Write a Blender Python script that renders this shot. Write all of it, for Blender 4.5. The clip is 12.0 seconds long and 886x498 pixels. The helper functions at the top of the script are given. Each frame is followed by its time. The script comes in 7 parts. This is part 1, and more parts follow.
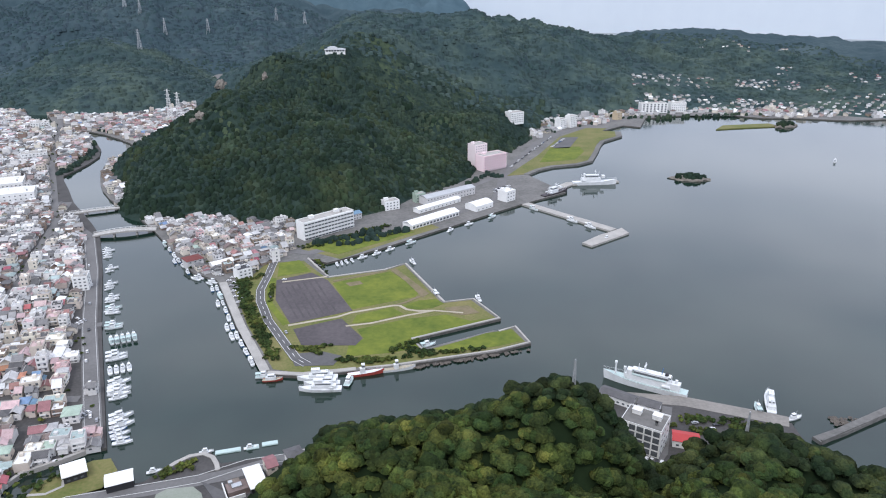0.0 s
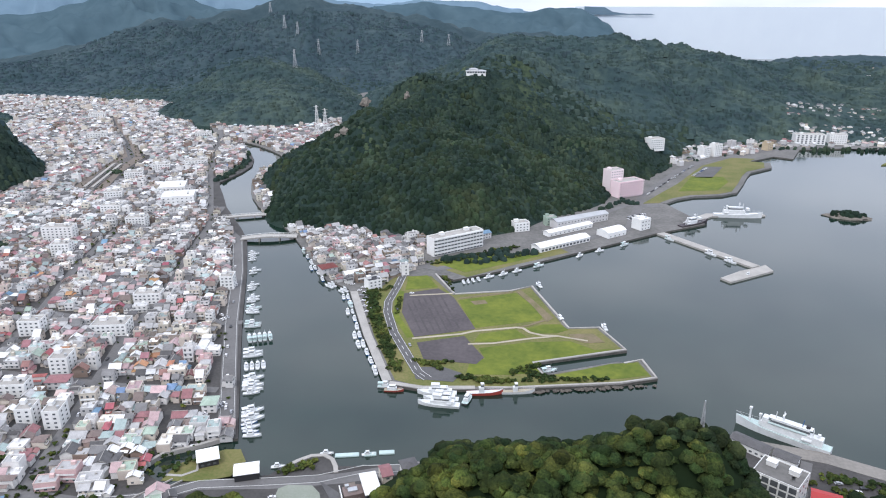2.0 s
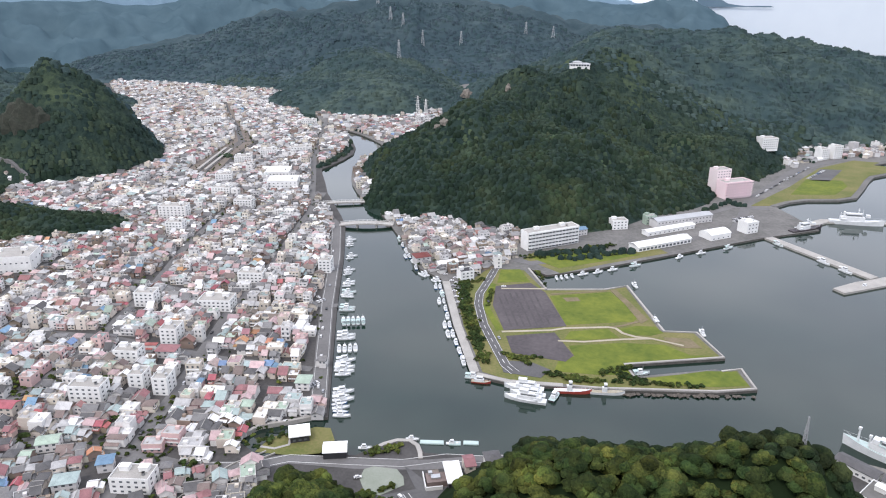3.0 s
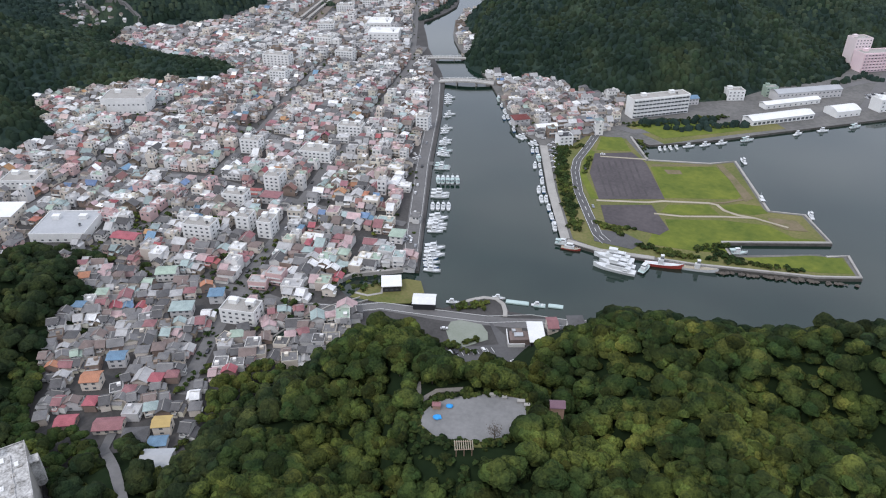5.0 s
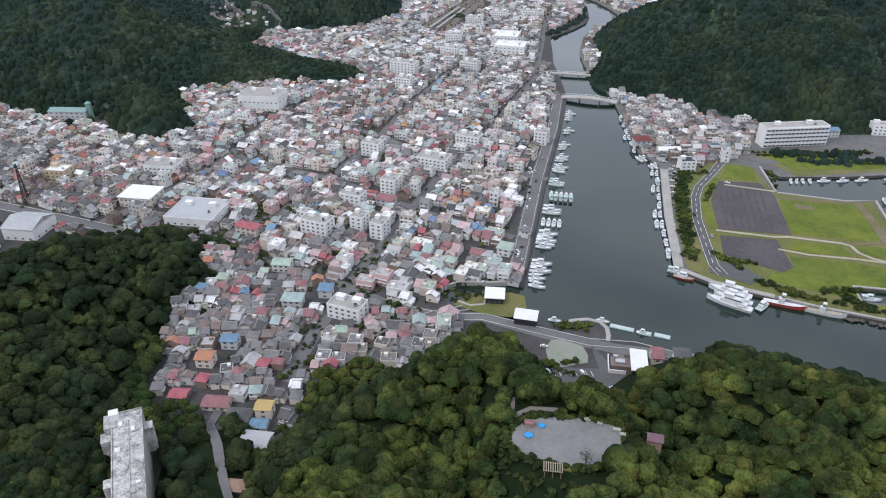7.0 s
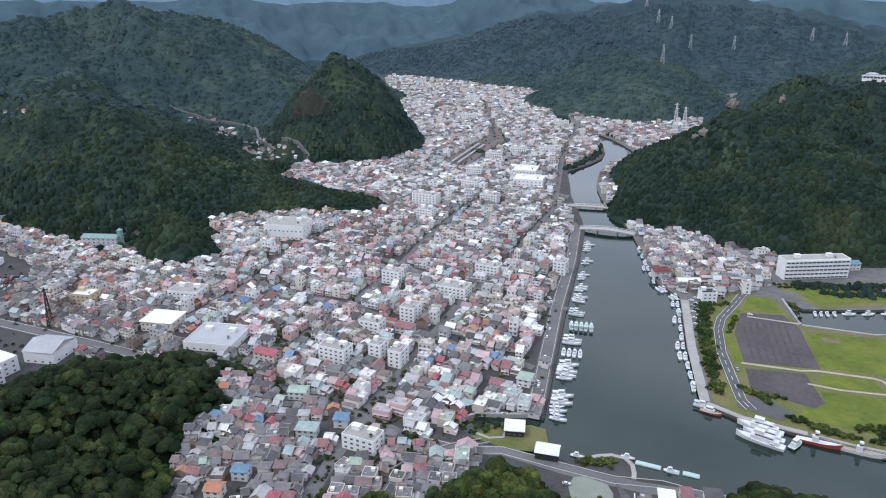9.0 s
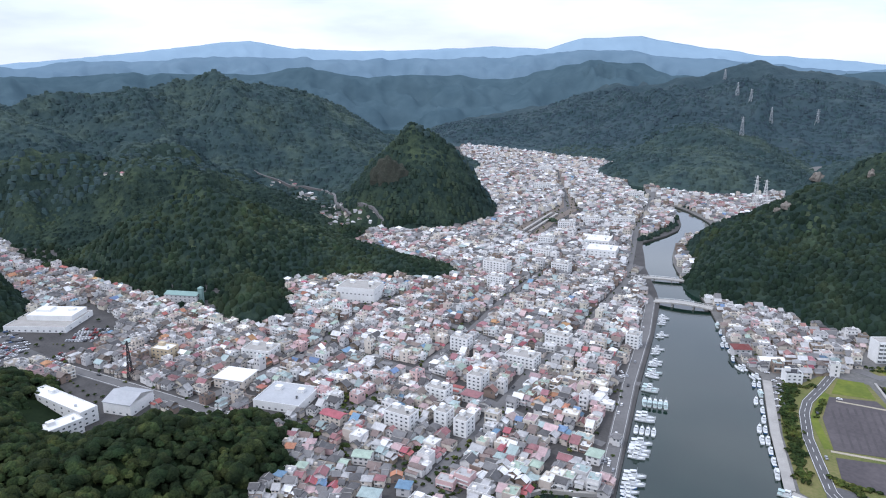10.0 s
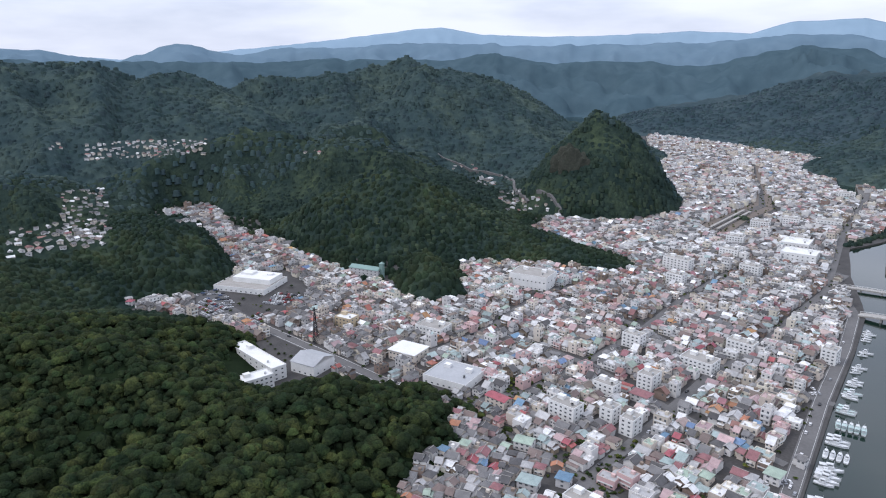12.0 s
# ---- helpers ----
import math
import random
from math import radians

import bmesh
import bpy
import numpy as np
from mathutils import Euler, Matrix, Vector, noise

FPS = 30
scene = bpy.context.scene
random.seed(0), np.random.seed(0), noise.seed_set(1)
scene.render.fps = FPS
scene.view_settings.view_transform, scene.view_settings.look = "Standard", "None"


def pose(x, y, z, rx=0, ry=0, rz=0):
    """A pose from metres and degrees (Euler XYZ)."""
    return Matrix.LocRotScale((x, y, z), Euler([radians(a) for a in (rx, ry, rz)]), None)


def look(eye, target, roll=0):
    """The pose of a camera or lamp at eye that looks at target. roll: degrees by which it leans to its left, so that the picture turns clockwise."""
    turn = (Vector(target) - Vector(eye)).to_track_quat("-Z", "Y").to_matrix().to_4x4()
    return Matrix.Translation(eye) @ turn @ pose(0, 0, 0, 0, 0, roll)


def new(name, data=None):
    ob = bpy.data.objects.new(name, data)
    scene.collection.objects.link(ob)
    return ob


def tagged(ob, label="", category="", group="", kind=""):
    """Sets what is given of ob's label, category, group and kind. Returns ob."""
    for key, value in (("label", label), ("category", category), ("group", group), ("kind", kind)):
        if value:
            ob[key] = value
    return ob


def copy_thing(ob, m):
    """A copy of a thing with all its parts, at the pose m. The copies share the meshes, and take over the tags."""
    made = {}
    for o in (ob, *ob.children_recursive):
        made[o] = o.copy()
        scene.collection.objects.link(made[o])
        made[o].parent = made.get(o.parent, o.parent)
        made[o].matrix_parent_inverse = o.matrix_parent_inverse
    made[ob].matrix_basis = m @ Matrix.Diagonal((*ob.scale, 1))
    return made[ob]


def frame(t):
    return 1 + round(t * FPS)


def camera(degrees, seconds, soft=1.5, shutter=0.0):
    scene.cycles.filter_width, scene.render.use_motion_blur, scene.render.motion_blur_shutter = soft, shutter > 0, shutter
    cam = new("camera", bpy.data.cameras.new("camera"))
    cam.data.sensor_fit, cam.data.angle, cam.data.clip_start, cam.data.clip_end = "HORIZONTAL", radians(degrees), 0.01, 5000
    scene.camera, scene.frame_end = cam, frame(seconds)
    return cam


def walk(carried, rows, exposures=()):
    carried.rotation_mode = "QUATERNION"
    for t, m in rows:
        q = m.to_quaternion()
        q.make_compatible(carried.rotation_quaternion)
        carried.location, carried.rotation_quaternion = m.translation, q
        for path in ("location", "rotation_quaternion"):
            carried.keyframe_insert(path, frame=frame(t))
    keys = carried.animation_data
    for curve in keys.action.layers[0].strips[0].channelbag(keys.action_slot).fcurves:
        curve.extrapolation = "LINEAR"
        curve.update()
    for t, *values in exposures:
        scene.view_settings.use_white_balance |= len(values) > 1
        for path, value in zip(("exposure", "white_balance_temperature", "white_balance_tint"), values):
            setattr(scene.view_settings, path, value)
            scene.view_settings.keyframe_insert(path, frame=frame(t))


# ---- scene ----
EYE = 250.0
cam = camera(64.3, 12.0, soft=1.1)
PATH = [
    (0.0, pose(0, 0, EYE, 68.90, 0, 0.12)),
    (0.5, pose(0, 0, EYE, 70.26, 0, 1.29)),
    (1.0, pose(0, 0, EYE, 70.62, 0, 4.24)),
    (1.5, pose(0, 0, EYE, 70.63, 0, 7.09)),
    (2.0, pose(0, 0, EYE, 70.59, 0, 11.15)),
    (2.5, pose(0, 0, EYE, 70.58, 0, 16.08)),
    (3.0, pose(0, 0, EYE, 69.97, 0, 19.22)),
    (3.2, pose(0, 0, EYE, 69.24, 0, 20.12)),
    (4.8, pose(0, 0, EYE, 59.65, 0, 26.93)),
    (5.0, pose(0, 0, EYE, 58.76, 0, 27.66)),
    (5.5, pose(0, 0, EYE, 58.38, 0, 32.12)),
    (6.0, pose(0, 0, EYE, 58.36, 0, 35.97)),
    (6.5, pose(0, 0, EYE, 58.57, 0, 37.58)),
    (6.7, pose(0, 0, EYE, 58.84, 0, 37.65)),
    (8.3, pose(0, 0, EYE, 66.37, 0, 38.73)),
    (8.5, pose(0, 0, EYE, 67.31, 0, 38.86)),
    (9.0, pose(0, 0, EYE, 70.13, 0, 39.48)),
    (9.5, pose(0, 0, EYE, 72.98, 0, 41.80)),
    (10.0, pose(0, 0, EYE, 75.57, 0, 45.45)),
    (10.5, pose(0, 0, EYE, 75.74, 0, 49.22)),
    (11.0, pose(0, 0, EYE, 75.68, 0, 53.02)),
    (11.5, pose(0, 0, EYE, 75.58, 0, 56.71)),
    (12.0, pose(0, 0, EYE, 74.51, 0, 60.09)),
]
EXPOSURE = [(0.0, 0.13, 6300, 14), (1.5, 0.15, 6300, 13), (2.5, 0.25, 6530, 14), (3.2, 0.27, 6650, 15), (4.9, -0.17, 6450, 13), (6.7, -0.18, 6400, 13), (8.5, -0.17, 6250, 13), (9.5, 0.02, 6050, 14), (10.5, 0.05, 6080, 14), (11.5, -0.08, 6250, 15), (12.0, -0.17, 6280, 15)]
walk(cam, PATH, EXPOSURE)

# ---- sky and sun: a bright overcast day ----
SUN_AZ, SUN_EL = 200.0, 52.0
world = bpy.data.worlds.new("overcast_sky")
scene.world = world
world.use_nodes = True
wn, wl = world.node_tree.nodes, world.node_tree.links
wn.clear()
w_out = wn.new("ShaderNodeOutputWorld")
w_bg = wn.new("ShaderNodeBackground")
w_sky = wn.new("ShaderNodeTexSky")
w_sky.sky_type = "NISHITA"
w_sky.sun_disc = False
w_sky.sun_elevation = radians(SUN_EL)
w_sky.sun_rotation = radians(SUN_AZ)
w_dim = wn.new("ShaderNodeVectorMath")
w_dim.operation = "SCALE"
w_dim.inputs["Scale"].default_value = 0.10
w_co = wn.new("ShaderNodeTexCoord")
w_map = wn.new("ShaderNodeMapping")
w_map.inputs["Scale"].default_value = (1.0, 1.0, 4.5)
w_noise = wn.new("ShaderNodeTexNoise")
w_noise.inputs["Scale"].default_value = 3.2
w_noise.inputs["Detail"].default_value = 6.0
w_noise.inputs["Roughness"].default_value = 0.52
w_ramp = wn.new("ShaderNodeValToRGB")
w_ramp.color_ramp.elements[0].position = 0.33
w_ramp.color_ramp.elements[0].color = (0.58, 0.65, 0.79, 1)
w_ramp.color_ramp.elements[1].position = 0.62
w_ramp.color_ramp.elements[1].color = (0.86, 0.92, 1.03, 1)
w_mix = wn.new("ShaderNodeMix")
w_mix.data_type = "RGBA"
w_mix.inputs["Factor"].default_value = 0.88
wl.new(w_co.outputs["Generated"], w_map.inputs["Vector"])
wl.new(w_map.outputs["Vector"], w_noise.inputs["Vector"])
wl.new(w_noise.outputs["Fac"], w_ramp.inputs["Fac"])
wl.new(w_sky.outputs["Color"], w_dim.inputs[0])
wl.new(w_dim.outputs["Vector"], w_mix.inputs["A"])
wl.new(w_ramp.outputs["Color"], w_mix.inputs["B"])
w_sep = wn.new("ShaderNodeSeparateXYZ")
wl.new(w_co.outputs["Generated"], w_sep.inputs["Vector"])
w_up = wn.new("ShaderNodeMapRange")
w_up.inputs["From Min"].default_value = 0.05
w_up.inputs["From Max"].default_value = 0.22
w_up.inputs["To Min"].default_value = 1.27
w_up.inputs["To Max"].default_value = 1.68
wl.new(w_sep.outputs["Z"], w_up.inputs["Value"])
w_lift = wn.new("ShaderNodeVectorMath")
w_lift.operation = "SCALE"
wl.new(w_mix.outputs["Result"], w_lift.inputs[0])
wl.new(w_up.outputs["Result"], w_lift.inputs["Scale"])
wl.new(w_lift.outputs["Vector"], w_bg.inputs["Color"])
w_bg.inputs["Strength"].default_value = 1.0
wl.new(w_bg.outputs["Background"], w_out.inputs["Surface"])

sun = new("sun", bpy.data.lights.new("sun", "SUN"))
sun.data.energy = 1.4
sun.data.angle = radians(14)
sun.data.color = (1.0, 0.96, 0.90)
a = radians(SUN_AZ)
sun.matrix_world = look((0, 0, 900), (-math.sin(a) * math.cos(radians(SUN_EL)) * 100, -math.cos(a) * math.cos(radians(SUN_EL)) * 100, 900 - math.sin(radians(SUN_EL)) * 100))

# ---- materials ----
def material(name, base, other=None, scale=0.2, rough=0.85, metal=0.0, bump=0.0, bump_scale=None, fine=None, rand="", spread=0.35, spec=0.3, bump_deep=0.3):
    """Two colours mixed by a broad and a fine noise; rand: 'object' or 'island' shifts the value of each piece."""
    m = bpy.data.materials.new(name)
    m.use_nodes = True
    n, l = m.node_tree.nodes, m.node_tree.links
    b = n["Principled BSDF"]
    b.inputs["Roughness"].default_value = rough
    b.inputs["Metallic"].default_value = metal
    b.inputs["Specular IOR Level"].default_value = spec
    other = other or tuple(c * 0.75 for c in base)
    geo = n.new("ShaderNodeNewGeometry")
    big = n.new("ShaderNodeTexNoise")
    big.inputs["Scale"].default_value = scale
    big.inputs["Detail"].default_value = 5
    l.new(geo.outputs["Position"], big.inputs["Vector"])
    small = n.new("ShaderNodeTexNoise")
    small.inputs["Scale"].default_value = fine or scale * 9
    small.inputs["Detail"].default_value = 4
    l.new(geo.outputs["Position"], small.inputs["Vector"])
    add = n.new("ShaderNodeMath")
    add.operation = "MULTIPLY_ADD"
    add.inputs[1].default_value = 0.45
    l.new(small.outputs["Fac"], add.inputs[0])
    scl = n.new("ShaderNodeMath")
    scl.operation = "MULTIPLY"
    scl.inputs[1].default_value = 0.55
    l.new(big.outputs["Fac"], scl.inputs[0])
    l.new(scl.outputs[0], add.inputs[2])
    rng = n.new("ShaderNodeMapRange")
    rng.inputs["From Min"].default_value = 0.34
    rng.inputs["From Max"].default_value = 0.66
    l.new(add.outputs[0], rng.inputs["Value"])
    mix = n.new("ShaderNodeMix")
    mix.data_type = "RGBA"
    l.new(rng.outputs["Result"], mix.inputs["Factor"])
    mix.inputs["A"].default_value = (*other, 1)
    mix.inputs["B"].default_value = (*base, 1)
    out = mix.outputs["Result"]
    if rand:
        src = n.new("ShaderNodeObjectInfo").outputs["Random"] if rand == "object" else geo.outputs["Random Per Island"]
        val = n.new("ShaderNodeMapRange")
        val.inputs["To Min"].default_value = 1 - spread
        val.inputs["To Max"].default_value = 1 + spread
        l.new(src, val.inputs["Value"])
        hsv = n.new("ShaderNodeHueSaturation")
        l.new(val.outputs["Result"], hsv.inputs["Value"])
        l.new(out, hsv.inputs["Color"])
        hue = n.new("ShaderNodeMath")
        hue.operation = "MULTIPLY_ADD"
        hue.inputs[1].default_value = 0.05
        hue.inputs[2].default_value = 0.475
        frac = n.new("ShaderNodeMath")
        frac.operation = "FRACT"
        mul = n.new("ShaderNodeMath")
        mul.operation = "MULTIPLY"
        mul.inputs[1].default_value = 7.31
        l.new(src, mul.inputs[0])
        l.new(mul.outputs[0], frac.inputs[0])
        l.new(frac.outputs[0], hue.inputs[0])
        l.new(hue.outputs[0], hsv.inputs["Hue"])
        out = hsv.outputs["Color"]
    l.new(out, b.inputs["Base Color"])
    if bump:
        bm_ = n.new("ShaderNodeBump")
        bm_.inputs["Strength"].default_value = bump
        bm_.inputs["Distance"].default_value = bump_deep
        tex = small
        if bump_scale:
            tex = n.new("ShaderNodeTexNoise")
            tex.inputs["Scale"].default_value = bump_scale
            tex.inputs["Detail"].default_value = 4
            l.new(geo.outputs["Position"], tex.inputs["Vector"])
        l.new(tex.outputs["Fac"], bm_.inputs["Height"])
        l.new(bm_.outputs["Normal"], b.inputs["Normal"])
    return m


def foliage(name, dark, mid, light, scale, spread, bump=0.0, bump_scale=0.2, deep=5.0):
    """Leaves: tree-sized patches of three greens, each clump lighter or darker by chance."""
    m = material(name, mid, dark, scale * 3, 0.85, fine=1.2 if not bump else bump_scale, rand="island" if spread else "", spread=spread, spec=0.06, bump=bump, bump_scale=bump_scale if bump else None, bump_deep=deep)
    n, l = m.node_tree.nodes, m.node_tree.links
    mix = [k for k in n if k.type == "MIX"][0]
    tex = n.new("ShaderNodeTexNoise")
    tex.inputs["Scale"].default_value = scale
    tex.inputs["Detail"].default_value = 3
    l.new([k for k in n if k.type == "NEW_GEOMETRY"][0].outputs["Position"], tex.inputs["Vector"])
    ramp = n.new("ShaderNodeValToRGB")
    ramp.color_ramp.elements[0].position, ramp.color_ramp.elements[0].color = 0.44, (*mid, 1)
    ramp.color_ramp.elements[1].position, ramp.color_ramp.elements[1].color = 0.66, (*light, 1)
    l.new(tex.outputs["Fac"], ramp.inputs["Fac"])
    l.new(ramp.outputs["Color"], mix.inputs["B"])
    return m


M = {}
M["water"] = material("harbour_water", (0.010, 0.025, 0.018), (0.007, 0.018, 0.013), 0.010, 0.07, bump=0.02, bump_scale=0.35, fine=0.05, spec=0.52)
M["forest"] = material("forest_floor", (0.017, 0.029, 0.012), (0.008, 0.015, 0.007), 0.02, 0.95, spec=0.05, bump=0.6, bump_scale=0.12, fine=0.25)
# palettes other than LOW carry distance haze: paler and bluer the farther off
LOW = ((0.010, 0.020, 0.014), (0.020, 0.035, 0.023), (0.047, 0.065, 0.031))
HIGH_HAZE = ((0.026, 0.046, 0.050), (0.044, 0.071, 0.070), (0.076, 0.106, 0.084))
OUTER_HAZE = ((0.030, 0.052, 0.062), (0.044, 0.070, 0.080), (0.062, 0.090, 0.096))
MIDDLE_HAZE = ((0.014, 0.027, 0.024), (0.029, 0.047, 0.037), (0.064, 0.088, 0.048))
M["ridge_crown"] = foliage("hazed_ridge_canopy", *MIDDLE_HAZE, 0.011, 0.18)
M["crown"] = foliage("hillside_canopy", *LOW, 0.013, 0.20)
M["hill_crown"] = foliage("hazed_upper_canopy", *HIGH_HAZE, 0.009, 0.15)
M["outer_crown"] = foliage("hazed_outer_canopy", *OUTER_HAZE, 0.006, 0.10)
M["canopy_a"] = foliage("hazed_hillside_ground", *MIDDLE_HAZE, 0.013, 0, 0.8, 0.13)
M["canopy_b"] = foliage("hazed_upper_ground", *HIGH_HAZE, 0.009, 0, 0.8, 0.085)
M["canopy_c"] = foliage("hazed_outer_ground", *OUTER_HAZE, 0.006, 0, 0.7, 0.06)
M["leaf"] = foliage("broad_leaves", (0.012, 0.022, 0.009), (0.044, 0.066, 0.020), (0.140, 0.160, 0.036), 0.040, 0.40, 1.0, 0.9, 1.8)
M["dark_leaf"] = foliage("dark_broad_leaves", (0.009, 0.017, 0.009), (0.027, 0.042, 0.018), (0.074, 0.093, 0.030), 0.045, 0.34, 1.0, 0.8, 1.8)
M["bark"] = material("bark", (0.10, 0.08, 0.06), None, 0.6, 0.95)
M["asphalt"] = material("asphalt", (0.120, 0.118, 0.118), (0.085, 0.084, 0.085), 0.06, 0.9, fine=0.7)
M["street"] = material("street_asphalt", (0.165, 0.161, 0.158), (0.118, 0.115, 0.113), 0.05, 0.9, fine=0.5)
M["town_ground"] = material("town_paving", (0.085, 0.081, 0.078), (0.046, 0.044, 0.043), 0.06, 0.9, fine=0.5)
M["harbour_ground"] = material("worn_quay_paving", (0.185, 0.178, 0.168), (0.095, 0.094, 0.088), 0.02, 0.9, fine=0.3)
M["concrete"] = material("weathered_concrete", (0.40, 0.38, 0.35), (0.28, 0.27, 0.25), 0.12, 0.9, fine=1.2)
M["quay_wall"] = material("wet_quay_wall", (0.13, 0.12, 0.11), (0.06, 0.058, 0.05), 0.2, 0.8, fine=1.5)
M["grass"] = material("mown_grass", (0.155, 0.178, 0.026), (0.070, 0.104, 0.015), 0.035, 0.95, fine=0.22, bump=0.5, bump_scale=0.9)
M["dry_grass"] = material("dry_grass", (0.190, 0.165, 0.070), (0.085, 0.110, 0.025), 0.03, 0.95, fine=0.5)
M["gravel_lot"] = material("purple_grey_lot", (0.105, 0.092, 0.094), (0.062, 0.055, 0.058), 0.035, 0.9, fine=0.35)
M["dirt"] = material("sandy_path", (0.42, 0.37, 0.29), (0.30, 0.27, 0.20), 0.1, 0.95)
M["white"] = material("white_paint", (0.80, 0.80, 0.78), (0.66, 0.66, 0.64), 0.12, 0.6, fine=0.9)
M["dark"] = material("dark_trim", (0.04, 0.04, 0.045), None, 0.3, 0.6)
M["glass"] = material("window_glass", (0.075, 0.085, 0.095), (0.13, 0.14, 0.15), 0.3, 0.12, spec=0.6)

# ---- mesh helpers ----
class MB:
    """Collects boxes, prisms and roofs and makes one mesh of them; faces carry a material slot."""

    def __init__(self):
        self.v, self.f, self.m = [], [], []

    def add(self, verts, faces, mat=0):
        o = len(self.v)
        self.v.extend(verts)
        for f in faces:
            self.f.append(tuple(i + o for i in f))
            self.m.append(mat)

    def box(self, x, y, z, sx, sy, sz, mat=0, rot=0.0):
        """Box centred on x, y with its foot at z, turned by rot radians."""
        c, s = math.cos(rot), math.sin(rot)
        vs = []
        for dz in (0, sz):
            for dx, dy in ((-1, -1), (1, -1), (1, 1), (-1, 1)):
                px, py = dx * sx / 2, dy * sy / 2
                vs.append((x + px * c - py * s, y + px * s + py * c, z + dz))
        self.add(vs, [(0, 3, 2, 1), (4, 5, 6, 7), (0, 1, 5, 4), (1, 2, 6, 5), (2, 3, 7, 6), (3, 0, 4, 7)], mat)

    def prism(self, poly, z0, z1, mat=0, side=None):
        """Upright prism over a polygon."""
        n = len(poly)
        area = sum(poly[i][0] * poly[(i + 1) % n][1] - poly[(i + 1) % n][0] * poly[i][1] for i in range(n))
        if area < 0:
            poly = poly[::-1]
        vs = [(x, y, z0) for x, y in poly] + [(x, y, z1) for x, y in poly]
        self.add(vs, [tuple(range(n, 2 * n)), tuple(range(n - 1, -1, -1))], mat)
        self.add(vs, [(i, (i + 1) % n, n + (i + 1) % n, n + i) for i in range(n)], mat if side is None else side)

    def gable(self, x, y, z, sx, sy, rise, over=0.5, thick=0.22, mat=0, rot=0.0, gmat=None):
        """Gabled roof, ridge along local x, with overhang and thickness, and the gable walls under it."""
        c, s = math.cos(rot), math.sin(rot)
        hx, hy = sx / 2 + over, sy / 2 + over
        drop = rise * over / (sy / 2)
        pr = [(-hy, -drop), (0, rise), (hy, -drop), (hy, -drop + thick), (0, rise + thick), (-hy, -drop + thick)]
        vs = []
        for px in (-hx, hx):
            for py, pz in pr:
                vs.append((x + px * c - py * s, y + px * s + py * c, z + pz))
        fs = [(5, 4, 1, 0), (4, 3, 2, 1), (6, 7, 10, 11), (7, 8, 9, 10)]
        fs += [(i, i + 6, (i + 1) % 6 + 6, (i + 1) % 6) for i in range(6)]
        self.add(vs, [f[::-1] for f in fs], mat)
        if gmat is not None:
            for px in (-sx / 2, sx / 2):
                tri = [(px, -sy / 2, 0), (px, sy / 2, 0), (px, 0, rise)]
                self.add([(x + p * c - q * s, y + p * s + q * c, z + r) for p, q, r in tri], [(0, 1, 2)], gmat)

    def hip(self, x, y, z, sx, sy, rise, over=0.5, mat=0, rot=0.0):
        c, s = math.cos(rot), math.sin(rot)
        hx, hy = sx / 2 + over, sy / 2 + over
        k = max(hx - hy, 0.3)
        pts = [(-hx, -hy, 0), (hx, -hy, 0), (hx, hy, 0), (-hx, hy, 0), (-hx, -hy, 0.18), (hx, -hy, 0.18), (hx, hy, 0.18), (-hx, hy, 0.18), (-k, 0, rise), (k, 0, rise)]
        self.add([(x + p * c - q * s, y + p * s + q * c, z + r) for p, q, r in pts],
                 [(3, 2, 1, 0), (0, 1, 5, 4), (1, 2, 6, 5), (2, 3, 7, 6), (3, 0, 4, 7), (4, 5, 9, 8), (5, 6, 9), (6, 7, 8, 9), (7, 4, 8)], mat)

    def tube(self, p, q, r0, r1, n=6, mat=0):
        """Tapered round bar from p to q."""
        p, q = Vector(p), Vector(q)
        d = (q - p).normalized()
        e = d.orthogonal().normalized()
        g = d.cross(e)
        vs = []
        for o, r in ((p, r0), (q, r1)):
            for i in range(n):
                t = 2 * math.pi * i / n
                vs.append(tuple(o + (e * math.cos(t) + g * math.sin(t)) * r))
        self.add(vs, [(i, (i + 1) % n, n + (i + 1) % n, n + i) for i in range(n)] + [tuple(range(n - 1, -1, -1)), tuple(range(n, 2 * n))], mat)

    def mesh(self, name, mats, smooth=False):
        me = bpy.data.meshes.new(name)
        me.from_pydata(self.v, [], self.f)
        for m in mats:
            me.materials.append(m)
        if len(mats) > 1:
            me.polygons.foreach_set("material_index", self.m)
        if smooth:
            me.polygons.foreach_set("use_smooth", [True] * len(self.f))
        me.update()
        return me


def thing(name, label, category, group="", kind="", m=None):
    """An empty that carries the parts of one thing."""
    ob = tagged(new(name), label, category, group, kind)
    if m is not None:
        ob.matrix_world = m
    return ob


def part(name, mesh, parent, label="", mats=None):
    """One mesh object under a thing; mesh is a mesh or an MB with its materials."""
    if isinstance(mesh, MB):
        mesh = mesh.mesh(name, mats)
    ob = new(name, mesh)
    ob.parent = parent
    if label:
        ob["label"] = label
    return ob


def solid(name, mb, mats, label, category, group="", kind="", smooth=False):
    return tagged(new(name, mb.mesh(name, mats, smooth)), label, category, group, kind)


